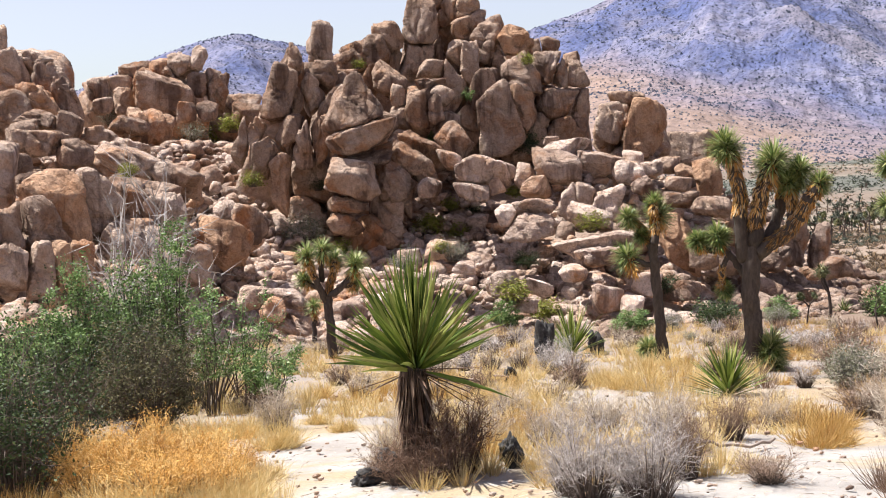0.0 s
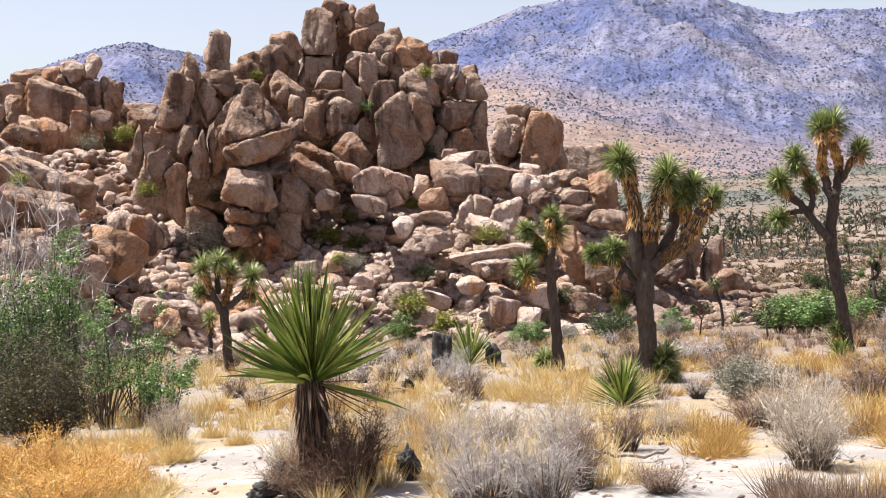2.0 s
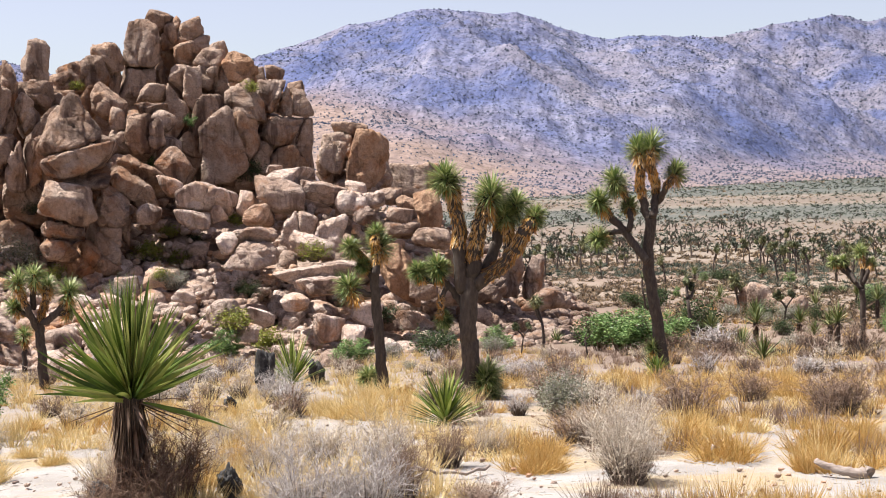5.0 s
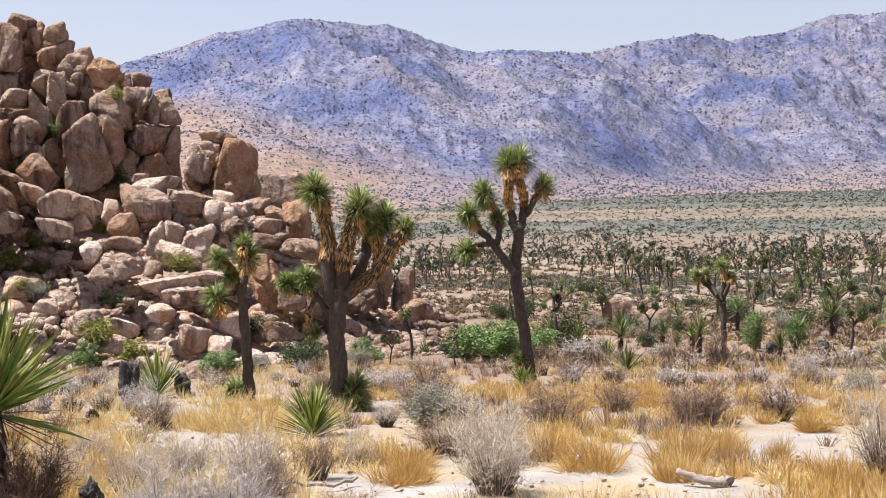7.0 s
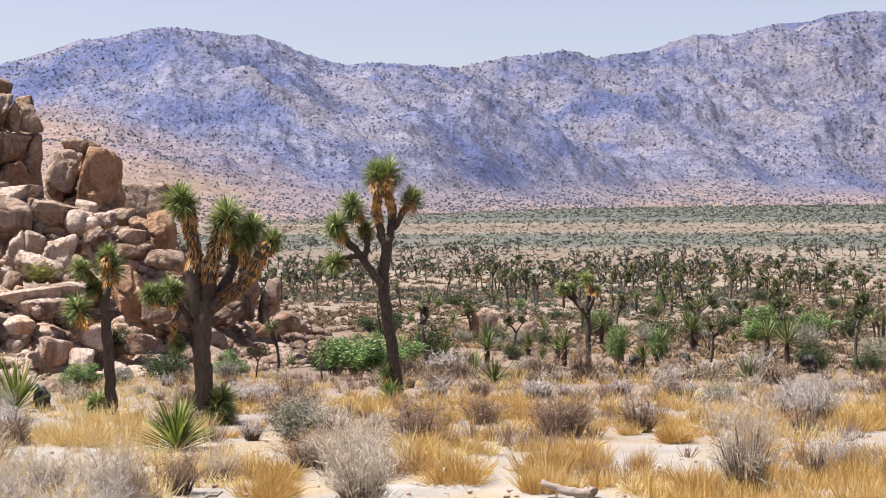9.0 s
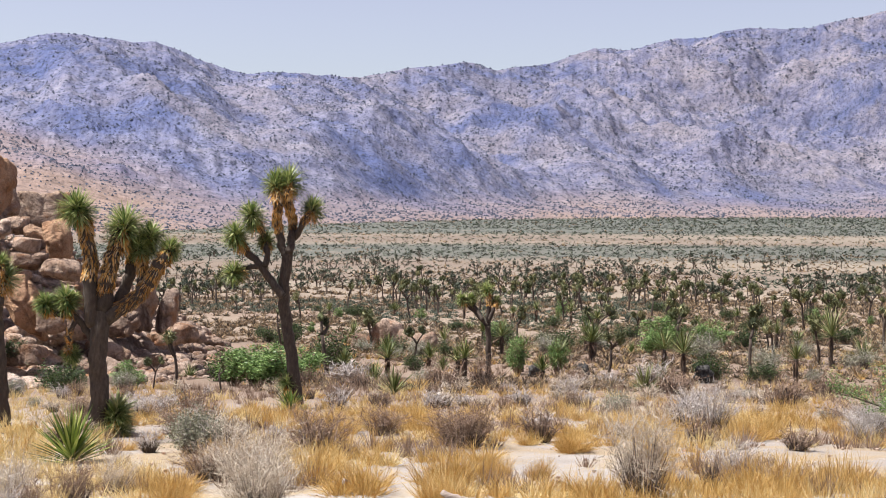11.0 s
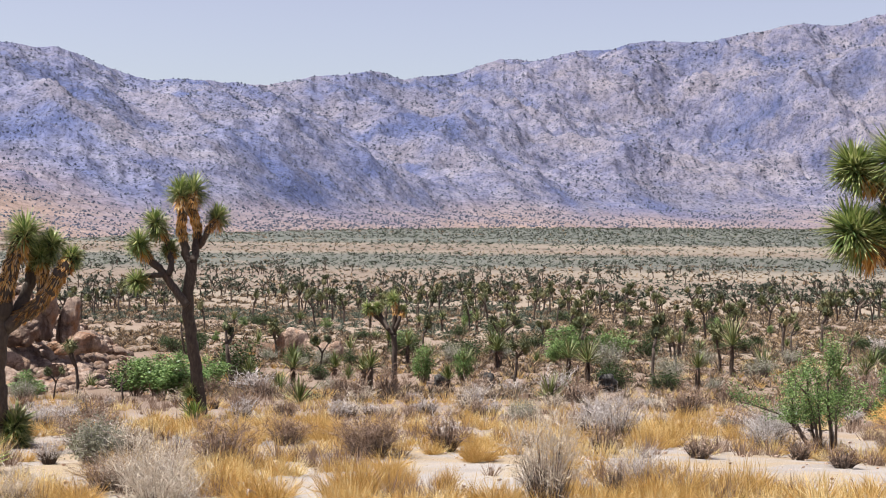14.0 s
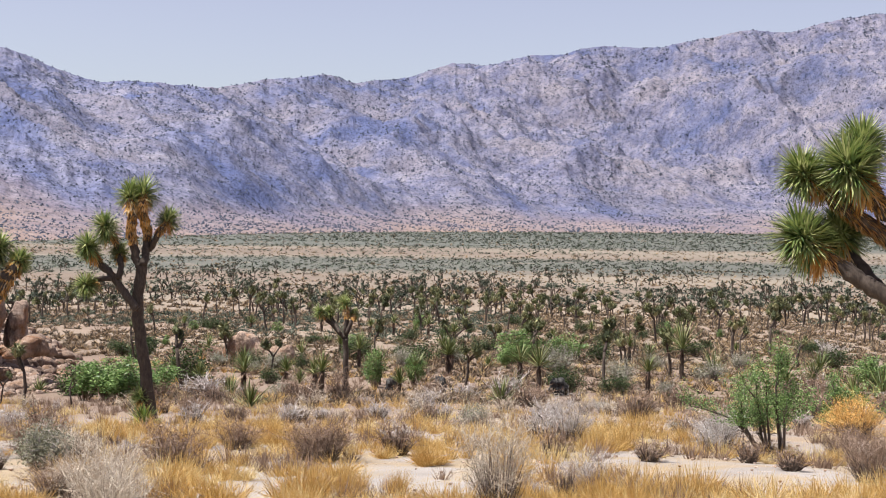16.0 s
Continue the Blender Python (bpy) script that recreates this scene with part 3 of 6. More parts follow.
def build_blocks():
    """Cuts the blocks of the outcrop along the joints where they meet, so that they sit against each other."""
    for one in BLOCKS:
        rng = np.random.default_rng(1000 + one["seed"])
        wide, _, tall = one["size"]
        big = max(wide, tall)
        hard = one["sharp"] * (1.3 if one["core"] else 2.6)
        box = np.array([(1, 0, 0), (-1, 0, 0), (0, 1, 0), (0, -1, 0), (0, 0, 1), (0, 0, -1)], float) + rng.normal(0, 0.20, (6, 3))
        n = np.concatenate([box, rng.normal(0, 1, (7 + one["seed"] % 6, 3))])
        n /= np.linalg.norm(n, axis=1, keepdims=True)
        h = np.concatenate([rng.uniform(0.45, 0.55, 6), rng.uniform(0.46, 0.62, len(n) - 6)])
        planes = list(zip(n, h))
        whole, _ = convex_points(3, planes, np.zeros(3), hard, rng, 0.0)
        low, high = whole.min(0), whole.max(0)
        mid, span = (low + high) / 2, high - low
        for other in BLOCKS:
            if other is one or one["core"] or other["core"]:
                continue
            way = other["c"] - one["c"]
            gone = np.linalg.norm(way)
            if gone > 6 or gone < 0.05:
                continue
            way = way / gone
            mine, theirs = extent(one, way), extent(other, way)
            if gone > mine + theirs:
                continue
            at = max(gone * mine / (mine + theirs), 0.50 * mine) - 0.016
            face = one["size"] * (one["r"].T @ way) / span
            reach = at + (one["size"] * (one["r"].T @ way)) @ (mid / span)
            length = np.linalg.norm(face)
            planes.append((face / length, reach / length))
        v, f = convex_points(5 if big > 2.3 and not one["core"] else 4, planes, np.zeros(3), hard, rng, 0.022)
        v = (v - mid) / span
        if one["taper"]:
            v[:, :2] *= 1 - one["taper"] * (v[:, 2:3] + 0.5)
        v = v * one["size"]
        # weathered scoops and bulges, then open joints and ledges
        off = rng.uniform(-40, 40, 3)
        w = v + off
        out = v / np.linalg.norm(v, axis=1, keepdims=True)
        swell = flat_noise(w[:, 0] * 1.1 + 0.4 * w[:, 2], w[:, 2] * 0.9, 5) + flat_noise(w[:, 1] * 1.2, w[:, 2] * 1.0 + 0.3 * w[:, 0], 6) + 0.5 * flat_noise(w[:, 0] * 3.1 + w[:, 1], w[:, 2] * 2.7, 7)
        scale = min(1.0, big / 1.6)
        push = 0.11 * swell * scale
        if big > 1.3:
            bent = w + 0.10 * np.sin(w[:, [2, 0, 1]] * 3.3) + 0.05 * np.sin(w[:, [1, 2, 0]] * 7.1)
            bent = bent * np.array((1.05, 1.05, 0.70)) + np.stack([0.30 * bent[:, 2], 0 * bent[:, 0], 0.22 * bent[:, 0]], 1)
            edge, own = joint_cells(bent * (1.25 if one["seed"] % 2 else 0.95))
            open_here = np.clip(0.78 + 1.3 * flat_noise(w[:, 0] * 0.5 + w[:, 1] * 0.3, w[:, 2] * 0.45, 9), 0, 1)
            push = push - 0.20 * np.clip(1 - edge / 0.13, 0, 1) ** 1.2 * open_here + 0.14 * (own - 0.6) * open_here * np.clip(edge / 0.10, 0, 1)
        v = v + out * push[:, None]
        b = Build()
        b.add(v, f)
        ob = b.part("boulder", one["stone"], outcrop)
        ob.matrix_basis = one["m"]


# pillar crag
rock(-23.94, 4.63, 59.0, 1.10, 1.90, 6, seed=1, taper=0.25, sharp=7)
rock(-23.80, 3.46, 59.3, 0.85, 1.56, 8, seed=2)
rock(-25.17, 4.18, 58.2, 1.09, 1.28, 10, seed=3, taper=0.50)
rock(-25.71, 2.63, 57.6, 1.12, 3.66, 19, seed=4)
rock(-25.05, 2.56, 58.0, 0.74, 3.69, 21, seed=5)
rock(-24.41, 2.81, 58.2, 1.04, 3.21, 14, seed=6)
rock(-24.00, 3.47, 58.6, 1.24, 1.49, 6, seed=7)
rock(-25.30, 1.16, 57.2, 1.07, 2.67, 14, seed=8)
rock(-24.80, 0.85, 57.0, 0.87, 1.79, 6, seed=9)
rock(-24.13, 0.95, 57.0, 0.97, 2.22, 18, seed=10)
rock(-25.81, -0.10, 56.8, 0.72, 3.37, 0, seed=11)
rock(-23.44, 0.79, 57.0, 0.82, 1.45, -6, seed=12)
rock(-27.23, 1.17, 57.4, 0.58, 2.04, 18, seed=13)
rock(-26.72, 1.24, 57.4, 0.63, 2.34, 24, seed=14)
rock(-26.28, 0.37, 57.2, 1.16, 2.23, 10, seed=15)
rock(-24.44, -0.69, 58.4, 1.73, 1.98, 2, seed=16)
rock(-23.64, 2.06, 58.0, 0.98, 2.71, 10, seed=17)
rock(-24.95, -2.02, 58.2, 1.48, 1.73, 2, seed=18)
rock(-22.74, 2.15, 56.0, 3.00, 2.45, 2, seed=19, taper=0.74, sharp=10)
rock(-22.52, 1.07, 56.0, 2.55, 1.30, -4, seed=20)
rock(-22.47, 0.29, 56.6, 2.69, 1.10, -10, seed=21)
rock(-22.90, -0.64, 55.0, 1.91, 1.45, 5, seed=22, sharp=9)
rock(-23.18, -1.70, 55.2, 1.40, 0.75, 4, seed=23, sharp=14)
rock(-23.24, -2.49, 55.3, 1.36, 0.98, 2, seed=24, sharp=14)
rock(-21.27, -1.06, 56.2, 1.05, 1.81, 4, seed=25)
rock(-21.42, -2.35, 56.2, 0.86, 2.00, 8, seed=26)
rock(-20.82, -1.69, 56.6, 0.48, 2.02, 4, seed=27)
rock(-21.93, -1.64, 56.8, 0.82, 2.65, 0, seed=28)
rock(-21.95, -2.92, 56.4, 2.15, 1.43, 2, seed=29)
rock(-23.35, 3.00, 59.5, 1.01, 1.51, -8, seed=30)
rock(-22.99, 3.43, 60.0, 1.17, 0.61, 2, seed=31)
# main crag
rock(-19.92, 5.25, 64.0, 1.79, 2.50, 8, seed=32, taper=0.20)
rock(-20.02, 4.04, 64.2, 2.34, 2.29, 4, seed=33, taper=0.20, sharp=12)
rock(-19.21, 3.97, 64.4, 0.87, 3.00, -4, seed=34, taper=0.30)
rock(-21.21, 4.76, 63.8, 1.41, 1.62, -2, seed=35)
rock(-21.01, 4.26, 64.0, 0.92, 2.44, 4, seed=36)
rock(-21.77, 4.33, 63.4, 1.40, 1.56, 12, seed=37)
rock(-22.55, 4.18, 63.6, 1.51, 1.08, -20, seed=38)
rock(-23.01, 3.93, 63.4, 1.61, 0.91, -28, seed=39)
rock(-21.85, 3.62, 64.4, 2.46, 1.64, 2, seed=40)
rock(-19.20, 6.12, 65.0, 1.27, 1.32, 20, seed=41)
rock(-18.76, 5.88, 64.8, 0.99, 1.48, -6, seed=42)
rock(-18.08, 5.72, 64.8, 1.37, 1.21, -22, seed=43)
rock(-17.69, 5.30, 64.6, 1.26, 1.37, -18, seed=44)
rock(-18.02, 5.00, 64.2, 1.31, 1.14, 2, seed=45)
rock(-18.96, 4.81, 65.4, 1.22, 3.05, 2, seed=46)
rock(-17.26, 4.70, 64.0, 1.52, 1.36, 2, seed=47, sharp=5)
rock(-17.43, 4.08, 63.8, 1.79, 1.46, -6, seed=48)
rock(-16.75, 3.91, 63.6, 0.76, 1.73, -2, seed=49)
rock(-17.06, 5.09, 64.6, 1.10, 0.99, -28, seed=50)
rock(-16.19, 4.16, 63.6, 1.51, 2.00, -20, seed=51)
rock(-15.40, 4.17, 64.8, 0.93, 0.82, 2, seed=52)
rock(-14.78, 4.28, 64.8, 0.88, 0.66, 10, seed=53)
rock(-18.64, 2.59, 62.4, 1.22, 4.23, 8, seed=54, taper=0.25)
rock(-17.97, 3.24, 62.6, 0.90, 2.65, -4, seed=55)
rock(-16.99, 1.61, 62.0, 2.52, 4.52, -7, seed=56, taper=0.10, sharp=10)
rock(-17.46, 2.31, 62.0, 1.31, 3.42, -2, seed=57)
rock(-15.97, 1.91, 62.2, 1.16, 3.96, -2, seed=58)
rock(-15.88, 2.93, 62.4, 1.43, 2.22, -12, seed=59)
rock(-14.95, 3.34, 63.0, 1.34, 1.44, 12, seed=60, sharp=12)
rock(-14.32, 3.08, 63.0, 0.80, 1.87, -8, seed=61, sharp=12)
rock(-13.78, 3.10, 63.0, 0.91, 1.60, -14, seed=62, taper=0.10, sharp=12)
rock(-13.89, 3.70, 63.6, 0.70, 0.54, -8, seed=63)
rock(-14.51, 1.84, 63.2, 1.98, 2.57, 28, seed=64, sharp=12)
rock(-13.71, 1.47, 63.2, 0.91, 3.22, 6, seed=65, sharp=12)
rock(-15.28, 1.08, 62.8, 1.17, 1.70, -12, seed=66)
rock(-14.46, 0.86, 63.0, 1.87, 1.50, 2, seed=67)
rock(-17.86, 1.53, 62.2, 1.05, 2.11, 2, seed=68)
rock(-18.43, 4.16, 63.4, 0.91, 1.08, 12, seed=69)
rock(-19.20, 2.16, 63.6, 0.81, 2.16, 2, seed=70)
rock(-16.55, 0.11, 62.6, 2.39, 1.33, 2, seed=71)
# masses behind the crags
rock(-24.68, 1.02, 61.0, 3.36, 6.72, 8, seed=72, taper=0.35, sharp=6)
rock(-22.52, -0.66, 60.0, 3.82, 5.09, 2, seed=73, taper=0.30, sharp=6)
rock(-18.05, 2.34, 67.0, 5.97, 7.39, 2, seed=74, taper=0.50, sharp=6)
rock(-19.13, 3.74, 67.5, 3.72, 6.87, 2, seed=75, taper=0.50, sharp=6)
rock(-16.02, 1.80, 66.5, 5.64, 6.20, -4, seed=76, taper=0.30, sharp=6)
rock(-21.01, 2.46, 65.0, 4.41, 4.41, 2, seed=77, taper=0.30, sharp=6)
rock(-14.21, 1.49, 66.0, 2.52, 4.76, 2, seed=78, taper=0.20, sharp=6)
rock(-20.18, 0.83, 62.5, 3.71, 2.92, 12, seed=79, taper=0.20, sharp=6)
rock(-30.26, 2.54, 74.0, 5.96, 3.45, 3, seed=80, taper=0.20, sharp=6)
rock(-35.41, 2.96, 69.0, 5.56, 4.97, 3, seed=81, taper=0.35, sharp=6)
rock(-27.86, 1.88, 75.0, 3.82, 2.23, 3, seed=82, taper=0.20, sharp=6)
rock(-32.23, 2.40, 73.0, 4.02, 2.48, 3, seed=83, taper=0.20, sharp=6)
rock(-11.41, 0.23, 63.5, 3.23, 2.42, 2, seed=84, taper=0.20, sharp=6)
rock(-26.35, 0.10, 59.8, 2.60, 5.20, 10, seed=86, taper=0.35, sharp=6)
rock(-25.40, 2.30, 60.2, 2.60, 4.20, 12, seed=87, taper=0.35, sharp=6)
rock(-23.60, 1.00, 59.4, 2.60, 4.60, 4, seed=88, taper=0.35, sharp=6)
# gully between the crags
rock(-21.31, 3.15, 61.0, 1.55, 1.19, 36, seed=85)
rock(-22.06, 3.06, 61.4, 0.94, 1.82, 26, seed=86)
rock(-19.73, 2.95, 60.4, 1.49, 0.51, -2, seed=87)
rock(-19.16, 2.47, 60.0, 0.92, 0.76, 26, seed=88)
rock(-20.93, 2.54, 60.0, 0.66, 1.07, 2, seed=89)
rock(-20.32, 2.61, 60.4, 0.92, 0.56, 12, seed=90)
rock(-19.99, 1.83, 59.6, 1.26, 1.67, -4, seed=91)
rock(-19.49, 1.81, 59.4, 0.71, 1.26, -12, seed=92)
rock(-20.91, 1.73, 60.0, 1.12, 1.02, 2, seed=93)
rock(-18.72, 0.68, 59.0, 1.60, 1.00, 48, seed=94)
rock(-20.19, 0.47, 58.4, 2.08, 0.89, 36, seed=95)
rock(-20.36, -0.21, 57.6, 2.25, 1.03, 30, seed=96)
rock(-21.51, 1.53, 59.0, 1.00, 1.00, 2, seed=97)
rock(-19.59, 3.53, 62.4, 1.06, 0.79, 2, seed=98)
rock(-19.01, 1.42, 60.0, 1.02, 0.86, 12, seed=99)
rock(-20.86, 0.82, 58.8, 1.00, 0.70, 2, seed=100)
# split block on the shoulder
rock(-12.26, 1.04, 61.0, 1.50, 1.71, 8, seed=101, taper=0.15)
rock(-11.23, 0.68, 60.8, 1.91, 2.27, 6, seed=102, taper=0.10, sharp=11)
rock(-11.73, 1.92, 61.6, 1.46, 0.78, -2, seed=103)
rock(-12.65, 0.46, 61.4, 1.04, 1.56, 2, seed=104)
rock(-11.65, -0.22, 61.6, 2.61, 1.15, 2, seed=105)
rock(-9.27, -0.27, 66.0, 2.52, 1.74, 6, seed=106, sharp=12)
rock(-8.65, -0.39, 66.0, 0.95, 1.85, 2, seed=107, sharp=12)
# talus boulders
rock(-17.59, -0.60, 56.4, 2.68, 1.24, 8, seed=108, taper=0.15, stone=GRANITE_PALE)
rock(-14.71, -0.59, 56.0, 2.18, 1.47, 6, seed=109, taper=0.10, sharp=12, stone=GRANITE_PALE)
rock(-14.31, 0.13, 57.6, 2.54, 0.73, -8, seed=110, stone=GRANITE_PALE)
rock(-12.92, -0.53, 57.0, 2.66, 0.87, 12, seed=111, stone=GRANITE_PALE)
rock(-11.75, -1.03, 56.6, 1.68, 1.06, 6, seed=112, stone=GRANITE_PALE)
rock(-14.85, 0.38, 58.0, 0.74, 0.54, 2, seed=113, stone=GRANITE_PALE)
rock(-18.18, -1.47, 55.4, 1.41, 0.70, 10, seed=114, stone=GRANITE_PALE)
rock(-17.12, -1.29, 55.6, 0.85, 0.71, 2, seed=115, taper=0.30, sharp=14, stone=GRANITE_PALE)
rock(-16.00, -0.94, 56.2, 0.86, 1.10, 22, seed=116, stone=GRANITE_PALE)
rock(-19.82, -1.19, 56.2, 1.00, 0.86, 2, seed=117, stone=GRANITE_PALE)
rock(-18.97, -0.13, 57.4, 0.97, 0.88, 2, seed=118, stone=GRANITE_PALE)
rock(-12.71, -2.09, 54.6, 1.30, 1.53, 8, seed=119, sharp=12, stone=GRANITE_PALE)
rock(-13.54, -1.87, 54.8, 0.84, 1.12, 2, seed=120, stone=GRANITE_PALE)
rock(-14.21, -1.98, 55.0, 0.79, 1.54, 24, seed=121, stone=GRANITE_PALE)
rock(-15.57, -1.42, 55.6, 1.18, 0.94, -8, seed=122, stone=GRANITE_PALE)
rock(-11.06, -0.88, 57.0, 1.31, 0.73, -12, seed=123, stone=GRANITE_PALE)
rock(-11.59, -0.36, 58.0, 0.98, 0.59, 22, seed=124, stone=GRANITE_PALE)
rock(-10.33, -0.77, 58.4, 1.14, 0.64, 2, seed=125)
rock(-9.62, -1.03, 58.0, 0.89, 0.59, 2, seed=126)
rock(-8.73, -1.39, 57.0, 1.21, 1.45, 6, seed=127, taper=0.10)
rock(-9.75, -2.16, 55.0, 1.26, 0.56, 2, seed=128)
rock(-9.86, -1.52, 56.0, 0.95, 0.52, 2, seed=129)
rock(-11.14, -1.61, 55.6, 1.41, 0.94, 2, seed=130, stone=GRANITE_PALE)
rock(-8.68, -2.50, 54.6, 1.39, 0.69, 2, seed=131)
rock(-15.83, -2.23, 54.0, 1.92, 0.78, -2, seed=132, stone=GRANITE_PALE)
rock(-15.95, -2.96, 53.4, 2.08, 1.13, 2, seed=133, stone=GRANITE_PALE)
rock(-16.76, -2.47, 53.6, 0.91, 0.91, 2, seed=134, stone=GRANITE_PALE)
rock(-13.46, -2.70, 53.4, 1.86, 0.91, 16, seed=135, stone=GRANITE_PALE)
rock(-13.23, -3.81, 51.8, 3.07, 0.75, -6, seed=136, stone=GRANITE_PALE)
rock(-13.07, -4.32, 51.0, 2.38, 0.74, -4, seed=137, stone=GRANITE_PALE)
rock(-9.91, -3.98, 53.4, 1.31, 2.17, -8, seed=138, taper=0.20, sharp=10)
rock(-8.97, -4.42, 52.4, 0.89, 0.89, 2, seed=139)
rock(-5.27, -3.86, 57.6, 1.27, 1.95, 10, seed=140, taper=0.10, sharp=12, stone=GRANITE_DARK)
rock(-4.49, -4.16, 57.6, 0.88, 1.61, -6, seed=141, sharp=12, stone=GRANITE_DARK)
rock(-5.90, -4.07, 58.0, 0.98, 1.48, 2, seed=142, stone=GRANITE_DARK)
rock(-7.15, -3.80, 57.0, 1.69, 1.45, 2, seed=143, stone=GRANITE_DARK)
rock(-8.30, -4.67, 54.6, 1.62, 0.93, 2, seed=144, stone=GRANITE_DARK)
rock(-6.39, -4.69, 55.6, 1.41, 0.85, -8, seed=145, stone=GRANITE_DARK)
rock(-4.07, -5.02, 54.0, 1.37, 0.69, 2, seed=146, stone=GRANITE_DARK)
rock(-17.02, -5.26, 49.6, 1.35, 1.01, -8, seed=147, taper=0.20, stone=GRANITE_PALE)
rock(-15.60, -5.46, 50.0, 1.06, 0.64, 14, seed=148, stone=GRANITE_PALE)
rock(-12.82, -6.02, 49.6, 1.09, 1.09, 2, seed=149, stone=GRANITE_PALE)
rock(-14.20, -4.92, 50.6, 0.99, 0.64, 2, seed=150, stone=GRANITE_PALE)
rock(-11.28, -5.48, 50.6, 1.20, 0.86, 2, seed=151, stone=GRANITE_PALE)
rock(-16.14, -6.12, 49.4, 0.84, 0.54, 2, seed=152, stone=GRANITE_PALE)
rock(-11.89, -6.38, 49.2, 0.92, 0.83, 2, seed=153, stone=GRANITE_PALE)
rock(-9.93, -5.76, 51.0, 1.30, 0.74, 2, seed=154)
rock(-28.34, -2.99, 51.0, 1.82, 1.51, 6, seed=155, taper=0.10, sharp=11, stone=GRANITE_PALE)
rock(-27.11, -2.70, 52.4, 0.89, 1.33, -18, seed=156, stone=GRANITE_PALE)
rock(-26.09, -5.29, 46.6, 1.98, 0.59, 6, seed=157, sharp=14, stone=GRANITE_PALE)
rock(-26.43, -5.81, 46.0, 0.90, 0.86, -18, seed=158, sharp=12, stone=GRANITE_PALE)
rock(-25.61, -6.40, 46.2, 1.49, 0.71, 12, seed=159, sharp=12, stone=GRANITE_PALE)
rock(-27.25, -5.28, 47.0, 1.00, 0.80, 2, seed=160, stone=GRANITE_PALE)
rock(-19.48, -3.77, 51.8, 1.32, 0.79, 2, seed=161, stone=GRANITE_PALE)
rock(-18.59, -4.50, 50.8, 0.95, 0.56, 2, seed=162, stone=GRANITE_PALE)
rock(-20.75, -3.94, 52.0, 0.97, 0.66, 2, seed=163, stone=GRANITE_PALE)
rock(-21.35, -4.59, 50.4, 0.85, 0.51, 2, seed=164, stone=GRANITE_PALE)
# far left knobs
rock(-30.23, 2.94, 70.0, 2.85, 1.96, 15, seed=165, taper=0.10, sharp=9)
rock(-28.83, 4.22, 70.6, 0.78, 1.62, 13, seed=166)
rock(-28.96, 3.49, 70.4, 1.01, 1.37, 3, seed=167)
rock(-29.54, 4.16, 70.8, 1.26, 1.20, -27, seed=168)
rock(-30.30, 4.05, 71.0, 1.08, 0.96, 3, seed=169)
rock(-29.96, 3.82, 71.0, 1.81, 0.90, 3, seed=170)
rock(-31.26, 4.00, 71.4, 1.51, 0.85, -3, seed=171)
rock(-32.61, 3.34, 71.4, 1.51, 1.09, -5, seed=172)
rock(-31.82, 3.45, 71.0, 1.38, 1.02, 3, seed=173)
rock(-31.82, 2.74, 70.0, 0.89, 1.31, 7, seed=174)
rock(-28.10, 3.12, 70.6, 0.96, 1.92, 5, seed=175)
rock(-28.30, 3.46, 71.0, 0.90, 1.20, 3, seed=176)
rock(-32.65, 2.68, 69.0, 0.99, 0.76, 3, seed=177)
rock(-30.93, 1.57, 65.0, 2.09, 1.82, 23, seed=178, taper=0.10)
rock(-29.39, 2.33, 67.0, 0.80, 0.85, 3, seed=179)
rock(-28.59, 2.29, 67.0, 0.85, 0.85, 3, seed=180)
rock(-27.27, 2.41, 72.0, 1.83, 1.22, 3, seed=181)
rock(-26.95, 2.06, 69.0, 1.46, 1.17, 3, seed=182)
rock(-30.99, 3.13, 70.6, 1.20, 2.10, 3, seed=183)
rock(-29.31, 1.72, 69.0, 1.76, 1.17, 3, seed=184)
# left crag
rock(-35.06, 4.39, 66.0, 1.40, 1.01, 17, seed=185)
rock(-34.49, 3.45, 65.4, 1.55, 3.22, -25, seed=186, taper=0.10)
rock(-34.08, 3.13, 65.0, 1.05, 2.20, -21, seed=187)
rock(-35.90, 3.80, 65.6, 1.56, 2.50, -5, seed=188)
rock(-36.26, 5.24, 66.0, 0.45, 1.40, 3, seed=189)
rock(-37.21, 4.10, 66.0, 2.52, 3.36, 3, seed=190)
rock(-35.25, 2.85, 64.6, 1.92, 2.19, -17, seed=191)
rock(-36.05, 2.77, 64.0, 1.63, 1.36, 3, seed=192)
rock(-34.82, 2.18, 60.0, 2.04, 0.66, 15, seed=193)
rock(-33.99, 1.90, 59.6, 1.11, 1.11, 23, seed=194)
rock(-34.92, 1.28, 57.6, 2.44, 0.98, 3, seed=195)
rock(-35.71, 1.62, 58.4, 1.24, 1.04, -11, seed=196)
rock(-32.89, 1.54, 60.0, 1.58, 0.66, 7, seed=197)
rock(-33.84, 0.92, 57.0, 1.45, 0.97, 13, seed=198)
rock(-36.21, 0.38, 54.0, 1.60, 1.14, 13, seed=199)
rock(-37.50, -0.21, 52.0, 2.43, 2.87, 3, seed=200)
rock(-31.73, 1.82, 63.0, 1.60, 0.80, 13, seed=201)
# long slabs
rock(-31.11, 0.17, 54.0, 3.43, 1.01, 21, seed=202)
rock(-29.99, -0.34, 53.0, 1.89, 0.99, 17, seed=203, sharp=11)
rock(-31.67, 1.00, 57.0, 1.45, 0.73, 13, seed=204)
rock(-32.46, 0.52, 55.0, 1.17, 0.93, 33, seed=205)
